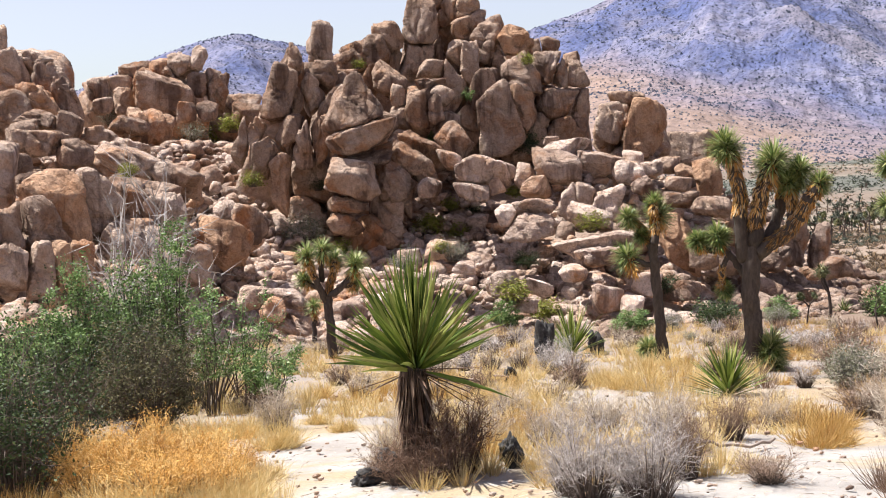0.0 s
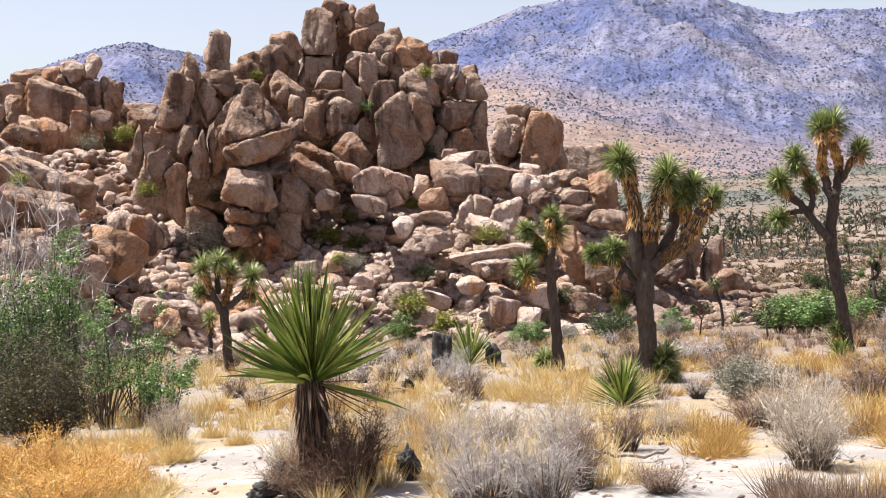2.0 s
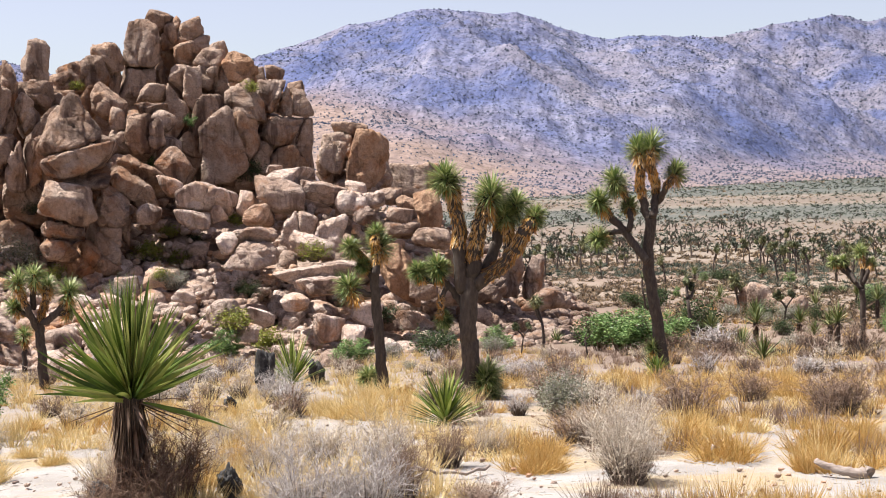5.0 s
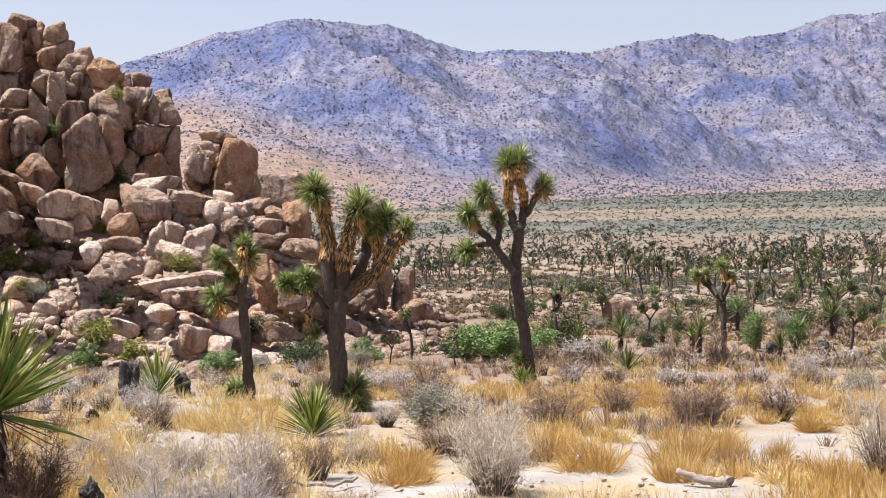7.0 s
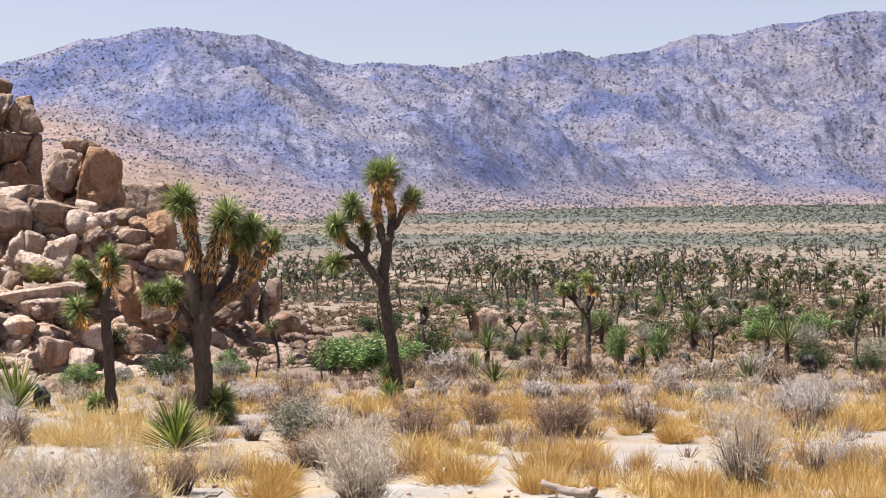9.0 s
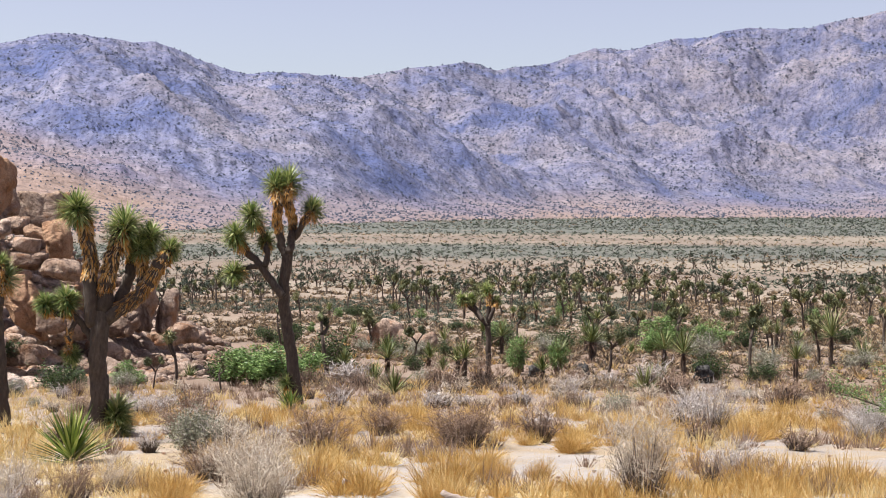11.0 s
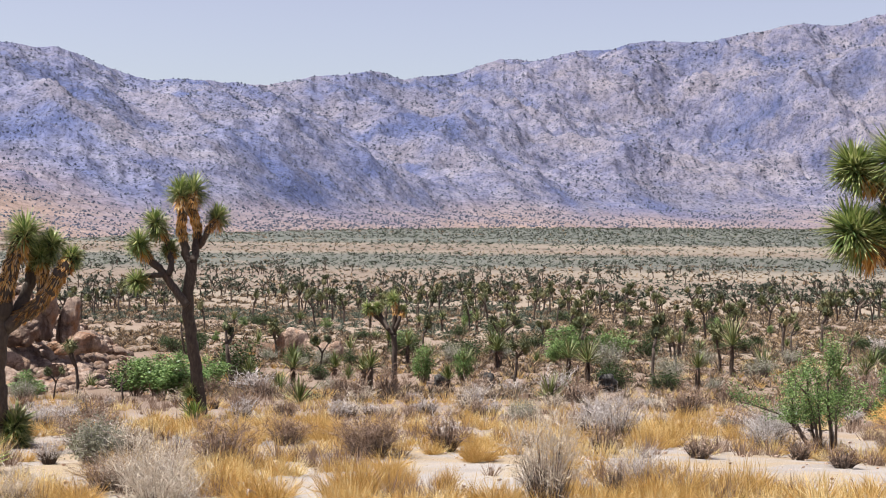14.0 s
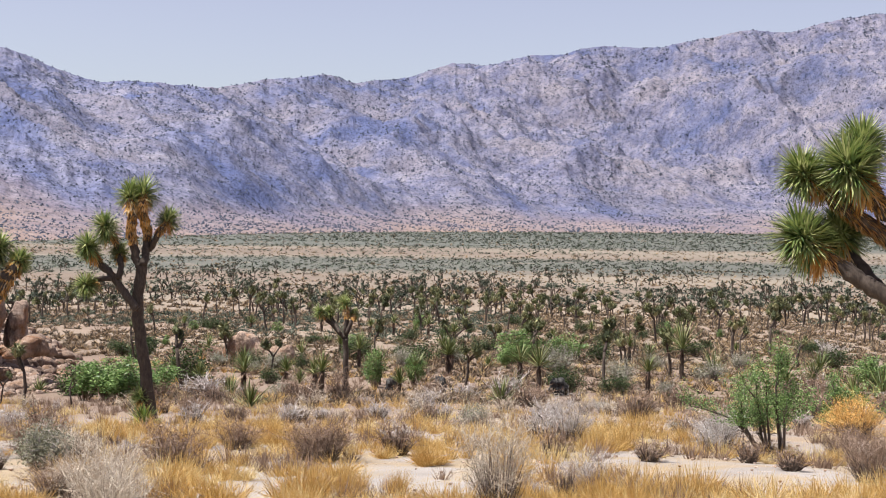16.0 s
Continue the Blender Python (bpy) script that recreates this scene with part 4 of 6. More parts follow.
# near left boulders
rock(-34.46, -1.35, 49.0, 2.16, 2.66, -25, seed=206, taper=0.15)
rock(-35.44, -2.13, 48.0, 1.71, 2.44, -21, seed=207, taper=0.10)
rock(-36.42, -2.13, 47.6, 1.41, 1.82, -5, seed=208)
rock(-33.07, -1.25, 49.4, 1.55, 2.51, -25, seed=209)
rock(-31.37, -1.16, 50.6, 2.57, 1.50, 17, seed=210)
rock(-30.47, -1.66, 50.2, 1.70, 1.49, 27, seed=211)
rock(-36.51, -3.51, 46.6, 1.11, 1.58, 3, seed=212, sharp=11)
rock(-35.29, -3.68, 46.8, 0.91, 1.83, 7, seed=213, sharp=11)
rock(-34.56, -3.56, 47.0, 0.68, 1.59, 3, seed=214, sharp=11)
rock(-33.87, -3.51, 47.2, 0.80, 1.52, 3, seed=215, sharp=11)
rock(-38.09, -2.79, 47.0, 2.19, 2.79, 3, seed=216)
rock(-28.26, -3.01, 50.0, 1.78, 1.57, 9, seed=217, taper=0.10, sharp=11)
rock(-27.21, -2.34, 51.0, 1.30, 1.30, 23, seed=218)
rock(-31.89, -2.52, 49.0, 2.08, 1.25, 3, seed=219)
rock(-29.76, -3.78, 47.6, 1.41, 1.21, 3, seed=220)
rock(-35.41, -0.32, 51.0, 1.30, 0.86, 3, seed=221)


build_blocks()


def build_rubble():
    """The loose talus: the stones nearest the wash are single parts, the rest one heap."""
    rng = np.random.default_rng(5)
    kinds = []
    for k in range(14):
        v, f = boulder_points(2 if k < 8 else 3, rng, planes=10, sharp=10.0, lump=0.06)
        b = Build()
        b.add(v, f)
        kinds.append((v, f, b.mesh("boulder", GRANITE_SMALL)))
    heaps = Build(), Build()
    singles = 0
    for i in range(9600):
        a = rng.uniform(-42, -1.2) if i < 8200 else rng.uniform(-37, -20)
        ha, hf, ht = (np.array(c) for c in zip(*HILL))
        foot = float(np.interp(a, ha, hf))
        s = rng.uniform(-0.10, 1.3) if i % 2 or i > 8200 else rng.uniform(-0.10, 0.45)
        d = foot + 15 * s
        x, y = spot(a, d)
        size = min(1.25, 0.17 + rng.gamma(1.5, 0.135))
        if s < 0.0:
            size *= 0.7
        z = (ground_z(x, y) if s < 0.02 else hill_z(x, y)) + size * rng.uniform(-0.08, 0.26)
        sc = np.array([size * rng.uniform(0.85, 1.4), size * rng.uniform(0.8, 1.2), size * rng.uniform(0.5, 0.95)])
        v, f, me = kinds[rng.integers(0, 8) if size < 1.0 else rng.integers(8, 14)]
        turn = Euler((rng.normal(0, 0.3), rng.normal(0, 0.3), rng.uniform(0, 6.28)))
        if -26 < a < -8 and -0.06 < s < 0.34 and size > 0.36 and singles < 300:
            ob = new("boulder", me)
            ob.parent = outcrop
            ob.matrix_basis = Matrix.LocRotScale((x, y, z), turn, sc)
            singles += 1
        else:
            heaps[a > -8].add((v * sc) @ np.array(turn.to_matrix()).T + np.array((x, y, z)), f)
    for heap, stone in zip(heaps, (GRANITE_SMALL, GRANITE_DARK)):
        heap.part("rubble", stone, outcrop, "loose tan granite stones")["kind"] = "stuff"


build_rubble()


# ---- plants: makers ----
def ball(n, rng, up=-0.35):
    d = rng.normal(0, 1, (n * 3, 3))
    d /= np.linalg.norm(d, axis=1, keepdims=True)
    return d[d[:, 2] > up][:n]


def rosette(parent, centre, axis, radius, rng, count=170, material=None, width=0.020, name="spiky_head"):
    """The spiky head of a Joshua tree limb: stiff leaves all round the limb's end, and dead ones hanging under it."""
    axis = Vector(axis).normalized()
    turn = Vector((0, 0, 1)).rotation_difference(axis).to_matrix()
    rot = np.array(turn)
    b = Build()
    d = ball(count, rng, -0.75) @ rot.T
    c = np.array(centre, float)
    along = np.array(axis)
    start = c + along * (rng.uniform(-0.40, 0.10, len(d)) * radius)[:, None]
    tips = start + d * (radius * rng.uniform(0.75, 1.08, len(d)))[:, None]
    blades(b, start + d * radius * 0.10, tips, 1.1 * width * rng.uniform(0.8, 1.25, len(d)), droop=0.03, cuts=2)
    b.part(name, material or SPIKE, parent)
    s = Build()
    m = int(count * 0.28)
    ang = rng.uniform(0, 6.283, m)
    side = np.stack([np.cos(ang), np.sin(ang), np.zeros(m)], 1) @ rot.T
    start = c - along * (radius * rng.uniform(0.35, 0.95, m))[:, None] + side * radius * 0.2
    down = side * 0.75 - along * 0.45 + np.array((0, 0, -0.35)) + rng.normal(0, 0.16, (m, 3))
    down /= np.linalg.norm(down, axis=1, keepdims=True)
    blades(s, start, start + down * (radius * rng.uniform(0.22, 0.48, m))[:, None], width * rng.uniform(0.8, 1.2, m), droop=0.10, cuts=2)
    s.part("dead_leaves", SHAG, parent)


def shag(parent, path, radii, rng, density=900, length=0.085):
    """Old dry leaves pressed down along a limb."""
    b = Build()
    base, tips, w = [], [], []
    for p, q, r0, r1 in zip(path[:-1], path[1:], radii[:-1], radii[1:]):
        d = (q - p)
        n = max(3, int(density * d.length))
        ax = d.normalized()
        side = ax.cross(Vector((0.2, 1, 0.3))).normalized()
        up = ax.cross(side)
        for _ in range(n):
            s, a = rng.uniform(0, 1), rng.uniform(0, 6.283)
            o = side * math.cos(a) + up * math.sin(a)
            c = p + d * s + o * (r0 + (r1 - r0) * s) * 0.95
            base.append(c)
            tips.append(c - ax * length * rng.uniform(0.5, 1.1) + o * 0.030 * rng.uniform(0.1, 1.3) + Vector((0, 0, -0.02)))
            w.append(0.018 * rng.uniform(0.7, 1.3))
    blades(b, [tuple(v) for v in base], [tuple(v) for v in tips], w, droop=0.0, cuts=2)
    b.part("dead_leaves", SHAG, parent, "shaggy dry orange brown leaves")


def bark_tube(path, radii, rng, sides=12):
    """A limb with ridged, cracked bark."""
    b = Build()
    tube(b, path, radii, sides)
    v = np.concatenate(b.v)
    off = Vector(rng.uniform(-20, 20, 3))
    for i, p in enumerate(v):
        c = Vector(path[min(i // sides, len(path) - 1)])
        o = Vector(p) - c
        v[i] = c + o * (1 + 0.16 * noise.noise(Vector((p[0] * 16, p[1] * 16, p[2] * 5)) + off))
    b.v = [v]
    return b


def joshua(bearing, far, limbs, seed, label="", leaf=0.020, count=170):
    """A Joshua tree. Limbs: (points across, back, up in metres; root radius; tip radius; head radius, 0 for none; how much of it is shaggy)."""
    x, y = spot(bearing, far)
    rng = np.random.default_rng(300 + seed)
    tree = thing("joshua_tree", (x, y, ground_z(x, y) - 0.05), label or "Joshua tree with dark bark, shaggy limbs and spiky green heads", "tree", "Joshua trees of the flat", turn=-bearing)
    for i, (pts, r0, r1, head, shaggy) in enumerate(limbs):
        path = bent_path(pts, 7, rng, r1 * 0.10)
        slim = 0.76 if shaggy else 0.85
        radii = [slim * (r0 + (r1 - r0) * (k / (len(path) - 1))) for k in range(len(path))]
        if i == 0:
            radii[0] *= 1.35
            radii[1] *= 1.12
        bark_tube(path, radii, rng).part("trunk" if i == 0 else "branch", BARK, tree)
        if shaggy > 0:
            k = int((1 - shaggy) * (len(path) - 1))
            shag(tree, path[k:], radii[k:], rng)
        if head:
            end = path[-1]
            rosette(tree, end, end - path[-4] + Vector((0, 0, 0.05)), head * 1.10, rng, int(count * 2.2), width=leaf)
    return tree


def slim_joshua(seed, rng, tall=3.2, detail=1.0):
    """A Joshua tree seen from further off: fewer, broader leaves. Returns meshes for trunk and heads."""
    t = Build()
    heads, clusters = [], []

    def limb(p, d, r, length, depth):
        q = p + d * length
        path = bent_path([p, p + d * length * 0.5 + Vector(rng.normal(0, 0.05, 3)), q], 2, rng, 0.01)
        tube(t, path, [r * (1 - 0.3 * k / (len(path) - 1)) for k in range(len(path))], 6)
        if depth == 0:
            heads.append((q, d))
            return
        for _ in range(rng.integers(2, 4)):
            o = Vector(rng.normal(0, 1, 3))
            nd = (d * 0.55 + o.normalized() * 0.75 + Vector((0, 0, 0.45))).normalized()
            limb(q, nd, r * 0.72, length * rng.uniform(0.35, 0.6), depth - 1)

    lean = Vector((rng.normal(0, 0.10), rng.normal(0, 0.10), 1)).normalized()
    limb(Vector((0, 0, -0.1)), lean, 0.095 * tall / 3.2, tall * rng.uniform(0.45, 0.6), 2 if seed % 3 else 1)
    for q, d in heads:
        n = int(40 * detail)
        dirs = ball(n, rng, -0.5)
        c = np.array(q)
        rad = 0.41 * rng.uniform(0.8, 1.25)
        start = c - np.array(d) * (rng.uniform(0, 0.22, len(dirs)))[:, None]
        h = Build()
        blades(h, start, start + dirs * rad * rng.uniform(0.8, 1.1, len(dirs))[:, None], np.full(len(dirs), 0.06), cuts=2)
        core, faces = ICO[2]
        turn = np.array(Vector((0, 0, 1)).rotation_difference(d).to_matrix())
        h.add((core * np.array((0.62, 0.62, 1.0)) * rad * 0.62 * rng.uniform(0.8, 1.2, (len(core), 1))) @ turn.T + c - np.array(d) * 0.15, faces)
        clusters.append(h.mesh("spiky_head", SLIM_LEAF, False))
    return (t.mesh("trunk", BARK), *clusters)


def yucca_leaf_mesh(rng, bend):
    b = Build()
    blades(b, [(0, 0, 0)], [(0, 0, 1)], [0.052], cuts=4, fold=0.3)
    v = np.concatenate(b.v)
    v[:, 1] += bend * v[:, 2] ** 2
    b.v = [v]
    return b.mesh("leaf", YUCCA)


def yucca(bearing, far, tall, radius, trunk, seed, count=110, singles=False, skirt=0.5, label="", material=None, turn=0.0):
    """A Mojave yucca: stiff sword leaves round a stem that wears its dead leaves as a skirt."""
    x, y = spot(bearing, far)
    rng = np.random.default_rng(700 + seed)
    plant = thing("yucca", (x, y, ground_z(x, y) - 0.03), label or "green Mojave yucca with stiff sword-shaped leaves", "yucca", "yuccas", turn=-bearing + turn)
    top = Vector((0.02, 0, trunk))
    if trunk > 0.15:
        path = bent_path([(0, 0, 0), (0.015, 0, trunk * 0.5), top], 5, rng, 0.012)
        bark_tube(path, [(0.13 if singles else 0.095) - 0.02 * k / (len(path) - 1) for k in range(len(path))], rng).part("trunk", BARK, plant)
        s = Build()
        n = int(330 * skirt)
        ang, hz = rng.uniform(0, 6.283, n), trunk * rng.uniform(0.12, 1.0, n) ** 0.8
        side = np.stack([np.cos(ang), np.sin(ang), np.zeros(n)], 1)
        start = side * (0.11 if singles else 0.075) + np.stack([np.zeros(n), np.zeros(n), hz], 1)
        drop = side * rng.uniform(0.02, 0.20, n)[:, None] + np.stack([np.zeros(n), np.zeros(n), -rng.uniform(0.5, 1.0, n)], 1)
        drop /= np.linalg.norm(drop, axis=1, keepdims=True)
        length = np.minimum(rng.uniform(0.12, 0.32, n), hz / np.maximum(0.3, -drop[:, 2]) + 0.02)
        blades(s, start, start + drop * length[:, None], 0.026 * rng.uniform(0.6, 1.2, n), droop=0.03)
        s.part("dead_leaves", DEAD, plant, "brown dead leaves hanging round the stem")
    golden = math.pi * (3 - math.sqrt(5))
    if singles:
        meshes = [yucca_leaf_mesh(rng, bend) for bend in (-0.05, 0.0, 0.04, 0.10, -0.12, 0.16)]
    base, tips, widths = [], [], []
    for i in range(count):
        s = (i + 0.5) / count
        tilt = radians(3 + (68 if singles else 74) * s + rng.normal(0, 8))
        ang = i * golden + rng.normal(0, 0.3)
        d = Vector((math.cos(ang) * math.sin(tilt), math.sin(ang) * math.sin(tilt), math.cos(tilt)))
        length = radius * (1.10 - 0.06 * math.sin(tilt)) * rng.uniform(0.66, 1.12)
        c = top + Vector((0, 0, 0.10 - 0.16 * s)) + d * 0.03
        if singles:
            ob = new("leaf", meshes[i % 6])
            ob.parent = plant
            q = d.to_track_quat("Z", "Y")
            ob.matrix_basis = Matrix.LocRotScale(c, q, (0.62 * rng.uniform(0.8, 1.15), length, length)) @ pose(0, 0, 0, 0, 0, rng.uniform(-20, 20))
        else:
            base.append(tuple(c))
            tips.append(tuple(c + d * length))
            widths.append(0.045 * rng.uniform(0.8, 1.1))
    if not singles:
        b = Build()
        blades(b, base, tips, widths, droop=0.03, cuts=3)
        b.part("leaf_rosette", material or (YUCCA_FAR if far > 30 else YUCCA), plant)
    s = Build()
    n = 13
    ang = rng.uniform(0, 6.283, n)
    tilt = np.radians(rng.uniform(92, 128, n))
    d = np.stack([np.cos(ang) * np.sin(tilt), np.sin(ang) * np.sin(tilt), np.cos(tilt)], 1)
    start = np.array(top) + d * 0.03 - np.array((0, 0, 0.05))
    length = np.minimum(radius * rng.uniform(0.6, 1.05, n), (trunk + 0.02) / np.maximum(0.05, -d[:, 2]))
    blades(s, start, start + d * length[:, None], 0.034 * rng.uniform(0.7, 1.1, n), droop=0.0)
    s.part("dry_leaves", DEAD, plant, "dry brown lower leaves")
    return plant


def tuft_mesh(rng, material, count=110, wide=0.34, tall=0.42, thick=0.008, loose=False):
    """A clump of dry bunch grass."""
    b = Build()
    a, r = rng.uniform(0, 6.283, count), wide * 0.30 * np.sqrt(rng.uniform(0, 1, count))
    base = np.stack([r * np.cos(a), r * np.sin(a), np.zeros(count) - 0.01], 1)
    out = rng.uniform(0.0, 1.0, count) ** 0.8
    a2 = a + rng.normal(0, 0.7, count)
    tips = np.stack([np.cos(a2) * (r + out * wide * 0.75), np.sin(a2) * (r + out * wide * 0.75), tall * rng.uniform(0.25, 1.1, count) * (1 - 0.45 * out)], 1)
    slivers(b, base, tips, thick * rng.uniform(0.7, 1.5, count), rng)
    k = count // 2
    mid = base[:k] * 0.4 + tips[:k] * 0.6
    slivers(b, mid, mid + (tips[:k] - base[:k]) * 0.35 + rng.normal(0, 0.05, (k, 3)), thick * 0.8 * np.ones(k), rng)
    return b if loose else b.mesh("grass_tuft", material, False)


def big_tuft_mesh(rng, material):
    """An old spreading grass clump: several uneven tufts grown together."""
    b = Build()
    for k in range(7):
        q = tuft_mesh(rng, material, int(rng.integers(50, 110)), rng.uniform(0.35, 0.7), rng.uniform(0.4, 0.9), 0.010, True)
        a, r = rng.uniform(0, 6.283), 0.32 * math.sqrt(rng.uniform(0, 1))
        b.add(np.concatenate(q.v) + np.array((r * math.cos(a), r * math.sin(a), 0)), q.f)
    return b.mesh("grass_tuft", material, False)


def shrub_mesh(rng, material, stems=26, wide=0.8, tall=0.7, thick=0.010, fine=5, upright=0.0):
    """A leafless, dense desert shrub: stems that fork twice into wiry twigs."""
    b = Build()
    a = rng.uniform(0, 6.283, stems)
    lean = rng.uniform(0.05, 1.0, stems) ** 0.65 * (1 - upright)
    base = np.stack([0.07 * wide * np.cos(a), 0.07 * wide * np.sin(a), np.zeros(stems) - 0.02], 1)
    length = rng.uniform(0.55, 0.85, stems)
    top = base + np.stack([np.cos(a) * lean * wide * 0.5 * length, np.sin(a) * lean * wide * 0.5 * length, tall * length * np.sqrt(np.maximum(0.12, 1 - 0.72 * lean ** 2))], 1)
    slivers(b, base, top, thick * 2.2 * rng.uniform(0.8, 1.3, stems), rng)
    # short extra stems at the heart, coloured dark as its shade
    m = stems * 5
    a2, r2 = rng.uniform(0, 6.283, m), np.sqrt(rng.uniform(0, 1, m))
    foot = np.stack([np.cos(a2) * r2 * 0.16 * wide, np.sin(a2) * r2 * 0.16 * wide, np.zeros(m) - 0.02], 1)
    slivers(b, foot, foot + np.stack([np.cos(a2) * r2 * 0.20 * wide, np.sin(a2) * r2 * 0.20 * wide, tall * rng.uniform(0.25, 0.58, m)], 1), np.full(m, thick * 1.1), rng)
    stem_mesh = b.mesh("framework", TWIG_DARK if material is TWIG_DARK else TWIG_SHADE, False)
    b = Build()
    level_base, level_tip, w = base, top, thick
    for depth, fork in ((0, fine), (1, fine)):
        n = len(level_base) * fork
        idx = np.repeat(np.arange(len(level_base)), fork)
        s = rng.uniform(0.22, 1.0, n)[:, None]
        start = level_base[idx] * (1 - s) + level_tip[idx] * s
        d = level_tip[idx] - level_base[idx]
        l = np.linalg.norm(d, axis=1, keepdims=True)
        kick = rng.normal(0, 0.85, (n, 3)) + np.array((0, 0, 0.22))
        nd = d / l + kick
        nd /= np.linalg.norm(nd, axis=1, keepdims=True)
        tip = start + nd * l * (rng.uniform(0.35, 0.75, n) * (0.8 if depth else 0.75))[:, None]
        tip[:, 2] = np.maximum(tip[:, 2], 0.02)
        slivers(b, start, tip, w * (0.75 if depth == 0 else 0.5) * rng.uniform(0.8, 1.3, n), rng)
        level_base, level_tip = start, tip
    return (stem_mesh, b.mesh("twig_crown", material, False)), level_tip


def bush_meshes(rng, twig, leaf, stems=24, wide=1.0, tall=0.9, leaf_size=0.04, per_tip=5, fine=4, thick=0.012, spread=0.08):
    me, tips = shrub_mesh(rng, twig, stems, wide, tall, thick, fine)
    b = Build()
    places = np.repeat(tips, per_tip, axis=0) + rng.normal(0, spread, (len(tips) * per_tip, 3))
    places[:, 2] = np.maximum(places[:, 2], 0.02)
    leaflets(b, places, leaf_size, rng)
    return (*me, b.mesh("foliage", leaf, False))


def spray_bush(rng, twig, leaf, wide, tall, branches=34, sprays=6, leaves=46, leaf_size=0.045, thick=0.016, bare=0.0):
    """A feathery desert bush: long arching branches with leafy side sprays and gaps between them."""
    t, s, b = Build(), Build(), Build()
    places = []
    for i in range(branches):
        a = rng.uniform(0, 6.283)
        lean = rng.uniform(0.05, 1.0) ** 0.7
        reach = rng.uniform(0.5, 1.04)
        end = Vector((math.cos(a) * lean * wide * 0.5, math.sin(a) * lean * wide * 0.5, tall * math.sqrt(max(0.06, 1 - 0.82 * lean ** 2)))) * reach
        root = Vector((math.cos(a) * 0.06 * wide, math.sin(a) * 0.06 * wide, -0.03))
        mid = root.lerp(end, 0.5) + Vector((0, 0, 0.10 * tall)) + Vector(rng.normal(0, 0.04 * wide, 3))
        path = bent_path([root, mid, end], 3, rng, 0.012)
        tube(t, path, [thick * (1.5 - 1.2 * k / (len(path) - 1)) for k in range(len(path))], 4, False)
        for _ in range(sprays):
            p = path[int(rng.integers(2, len(path)))]
            d = (Vector(rng.normal(0, 1, 3)) + (end - root).normalized() * 0.9 + Vector((0, 0, 0.35))).normalized()
            l = rng.uniform(0.16, 0.34) * (0.5 * wide + 0.5 * tall) * 0.62
            q = p + d * l
            slivers(s, [tuple(p)], [tuple(q)], [thick * 0.7], rng)
            k = rng.uniform(0.1, 1.0, leaves)[:, None]
            pts = np.array(p) * (1 - k) + np.array(q) * k + rng.normal(0, 0.030 + 0.022 * wide / 3, (leaves, 3))
            pts[:, 2] = np.maximum(pts[:, 2] - 0.03 * k[:, 0], 0.02)
            places.append(pts[pts[:, 2] > bare * tall])
    leaflets(b, np.concatenate(places), leaf_size, rng)
    return t.mesh("framework", twig), s.mesh("twig_crown", twig, False), b.mesh("foliage", leaf, False)


def stand(name, meshes, bearing, far, scale, label, category, group="", turn=0.0, sink=0.0):
    """A plant on the ground: one mesh, or several as parts under one base."""
    x, y = spot(bearing, far)
    m = Matrix.LocRotScale((x, y, ground_z(x, y) - sink), Euler((0, 0, radians(turn))), scale)
    if len(meshes) == 1:
        ob = new(name, meshes[0])
        ob.matrix_basis = m
    else:
        ob = new(name)
        ob.matrix_basis = m
        for me in meshes:
            new(me.name.split(".")[0], me).parent = ob
    return tagged(ob, label, category, group)


# ---- the Joshua trees of the flat ----
# the big forked tree
joshua(-7.13, 22.7, [
    ([(0.0, 0.0, 0), (0.0, 0.01, 0.75), (0.0, -0.02, 1.45), (0.03, 0.0, 2.05)], 0.168, 0.165, 0.00, 0.00),
    ([(-0.10, -0.03, 1.85), (-0.14, -0.04, 2.55), (-0.17, 0.02, 3.2), (-0.34, -0.05, 3.64)], 0.150, 0.130, 0.36, 0.62),
    ([(0.05, 0.0, 1.95), (0.13, -0.12, 2.5), (0.24, -0.06, 3.0), (0.40, 0.02, 3.38)], 0.160, 0.145, 0.40, 0.72),
    ([(0.06, -0.02, 1.88), (0.40, -0.10, 2.10), (0.74, -0.12, 2.42), (0.98, -0.08, 2.84), (1.10, 0.0, 3.0)], 0.160, 0.130, 0.24, 0.80),
    ([(0.28, 0.10, 2.12), (0.46, 0.24, 2.50), (0.55, 0.26, 2.9), (0.80, 0.15, 3.18)], 0.120, 0.110, 0.31, 0.45),
    ([(0.62, -0.05, 2.35), (0.66, 0.0, 2.75), (0.62, 0.05, 3.02)], 0.09, 0.09, 0.26, 0.70),
    ([(-0.10, 0.12, 1.55), (-0.30, 0.10, 1.88), (-0.44, 0.05, 2.0), (-0.50, 0.02, 2.22)], 0.075, 0.064, 0.27, 0.20),
    ([(-0.40, 0.08, 1.95), (-0.66, 0.05, 1.98), (-0.82, 0.08, 2.16)], 0.060, 0.055, 0.22, 0.20),
    ([(-0.34, 0.08, 1.90), (-0.46, 0.0, 1.62), (-0.40, 0.05, 1.32)], 0.055, 0.045, 0.18, 0.60),
    ([(0.15, 0.0, 0), (0.20, 0.01, 0.25), (0.27, 0.05, 0.42)], 0.082, 0.082, 0.36, 0.00),
    ([(0.17, -0.02, 0), (0.24, -0.03, 0.08), (0.32, -0.05, 0.15)], 0.073, 0.073, 0.27, 0.00),
], 1, label="tall Joshua tree with forked orange shaggy limbs and a green offshoot", count=230)
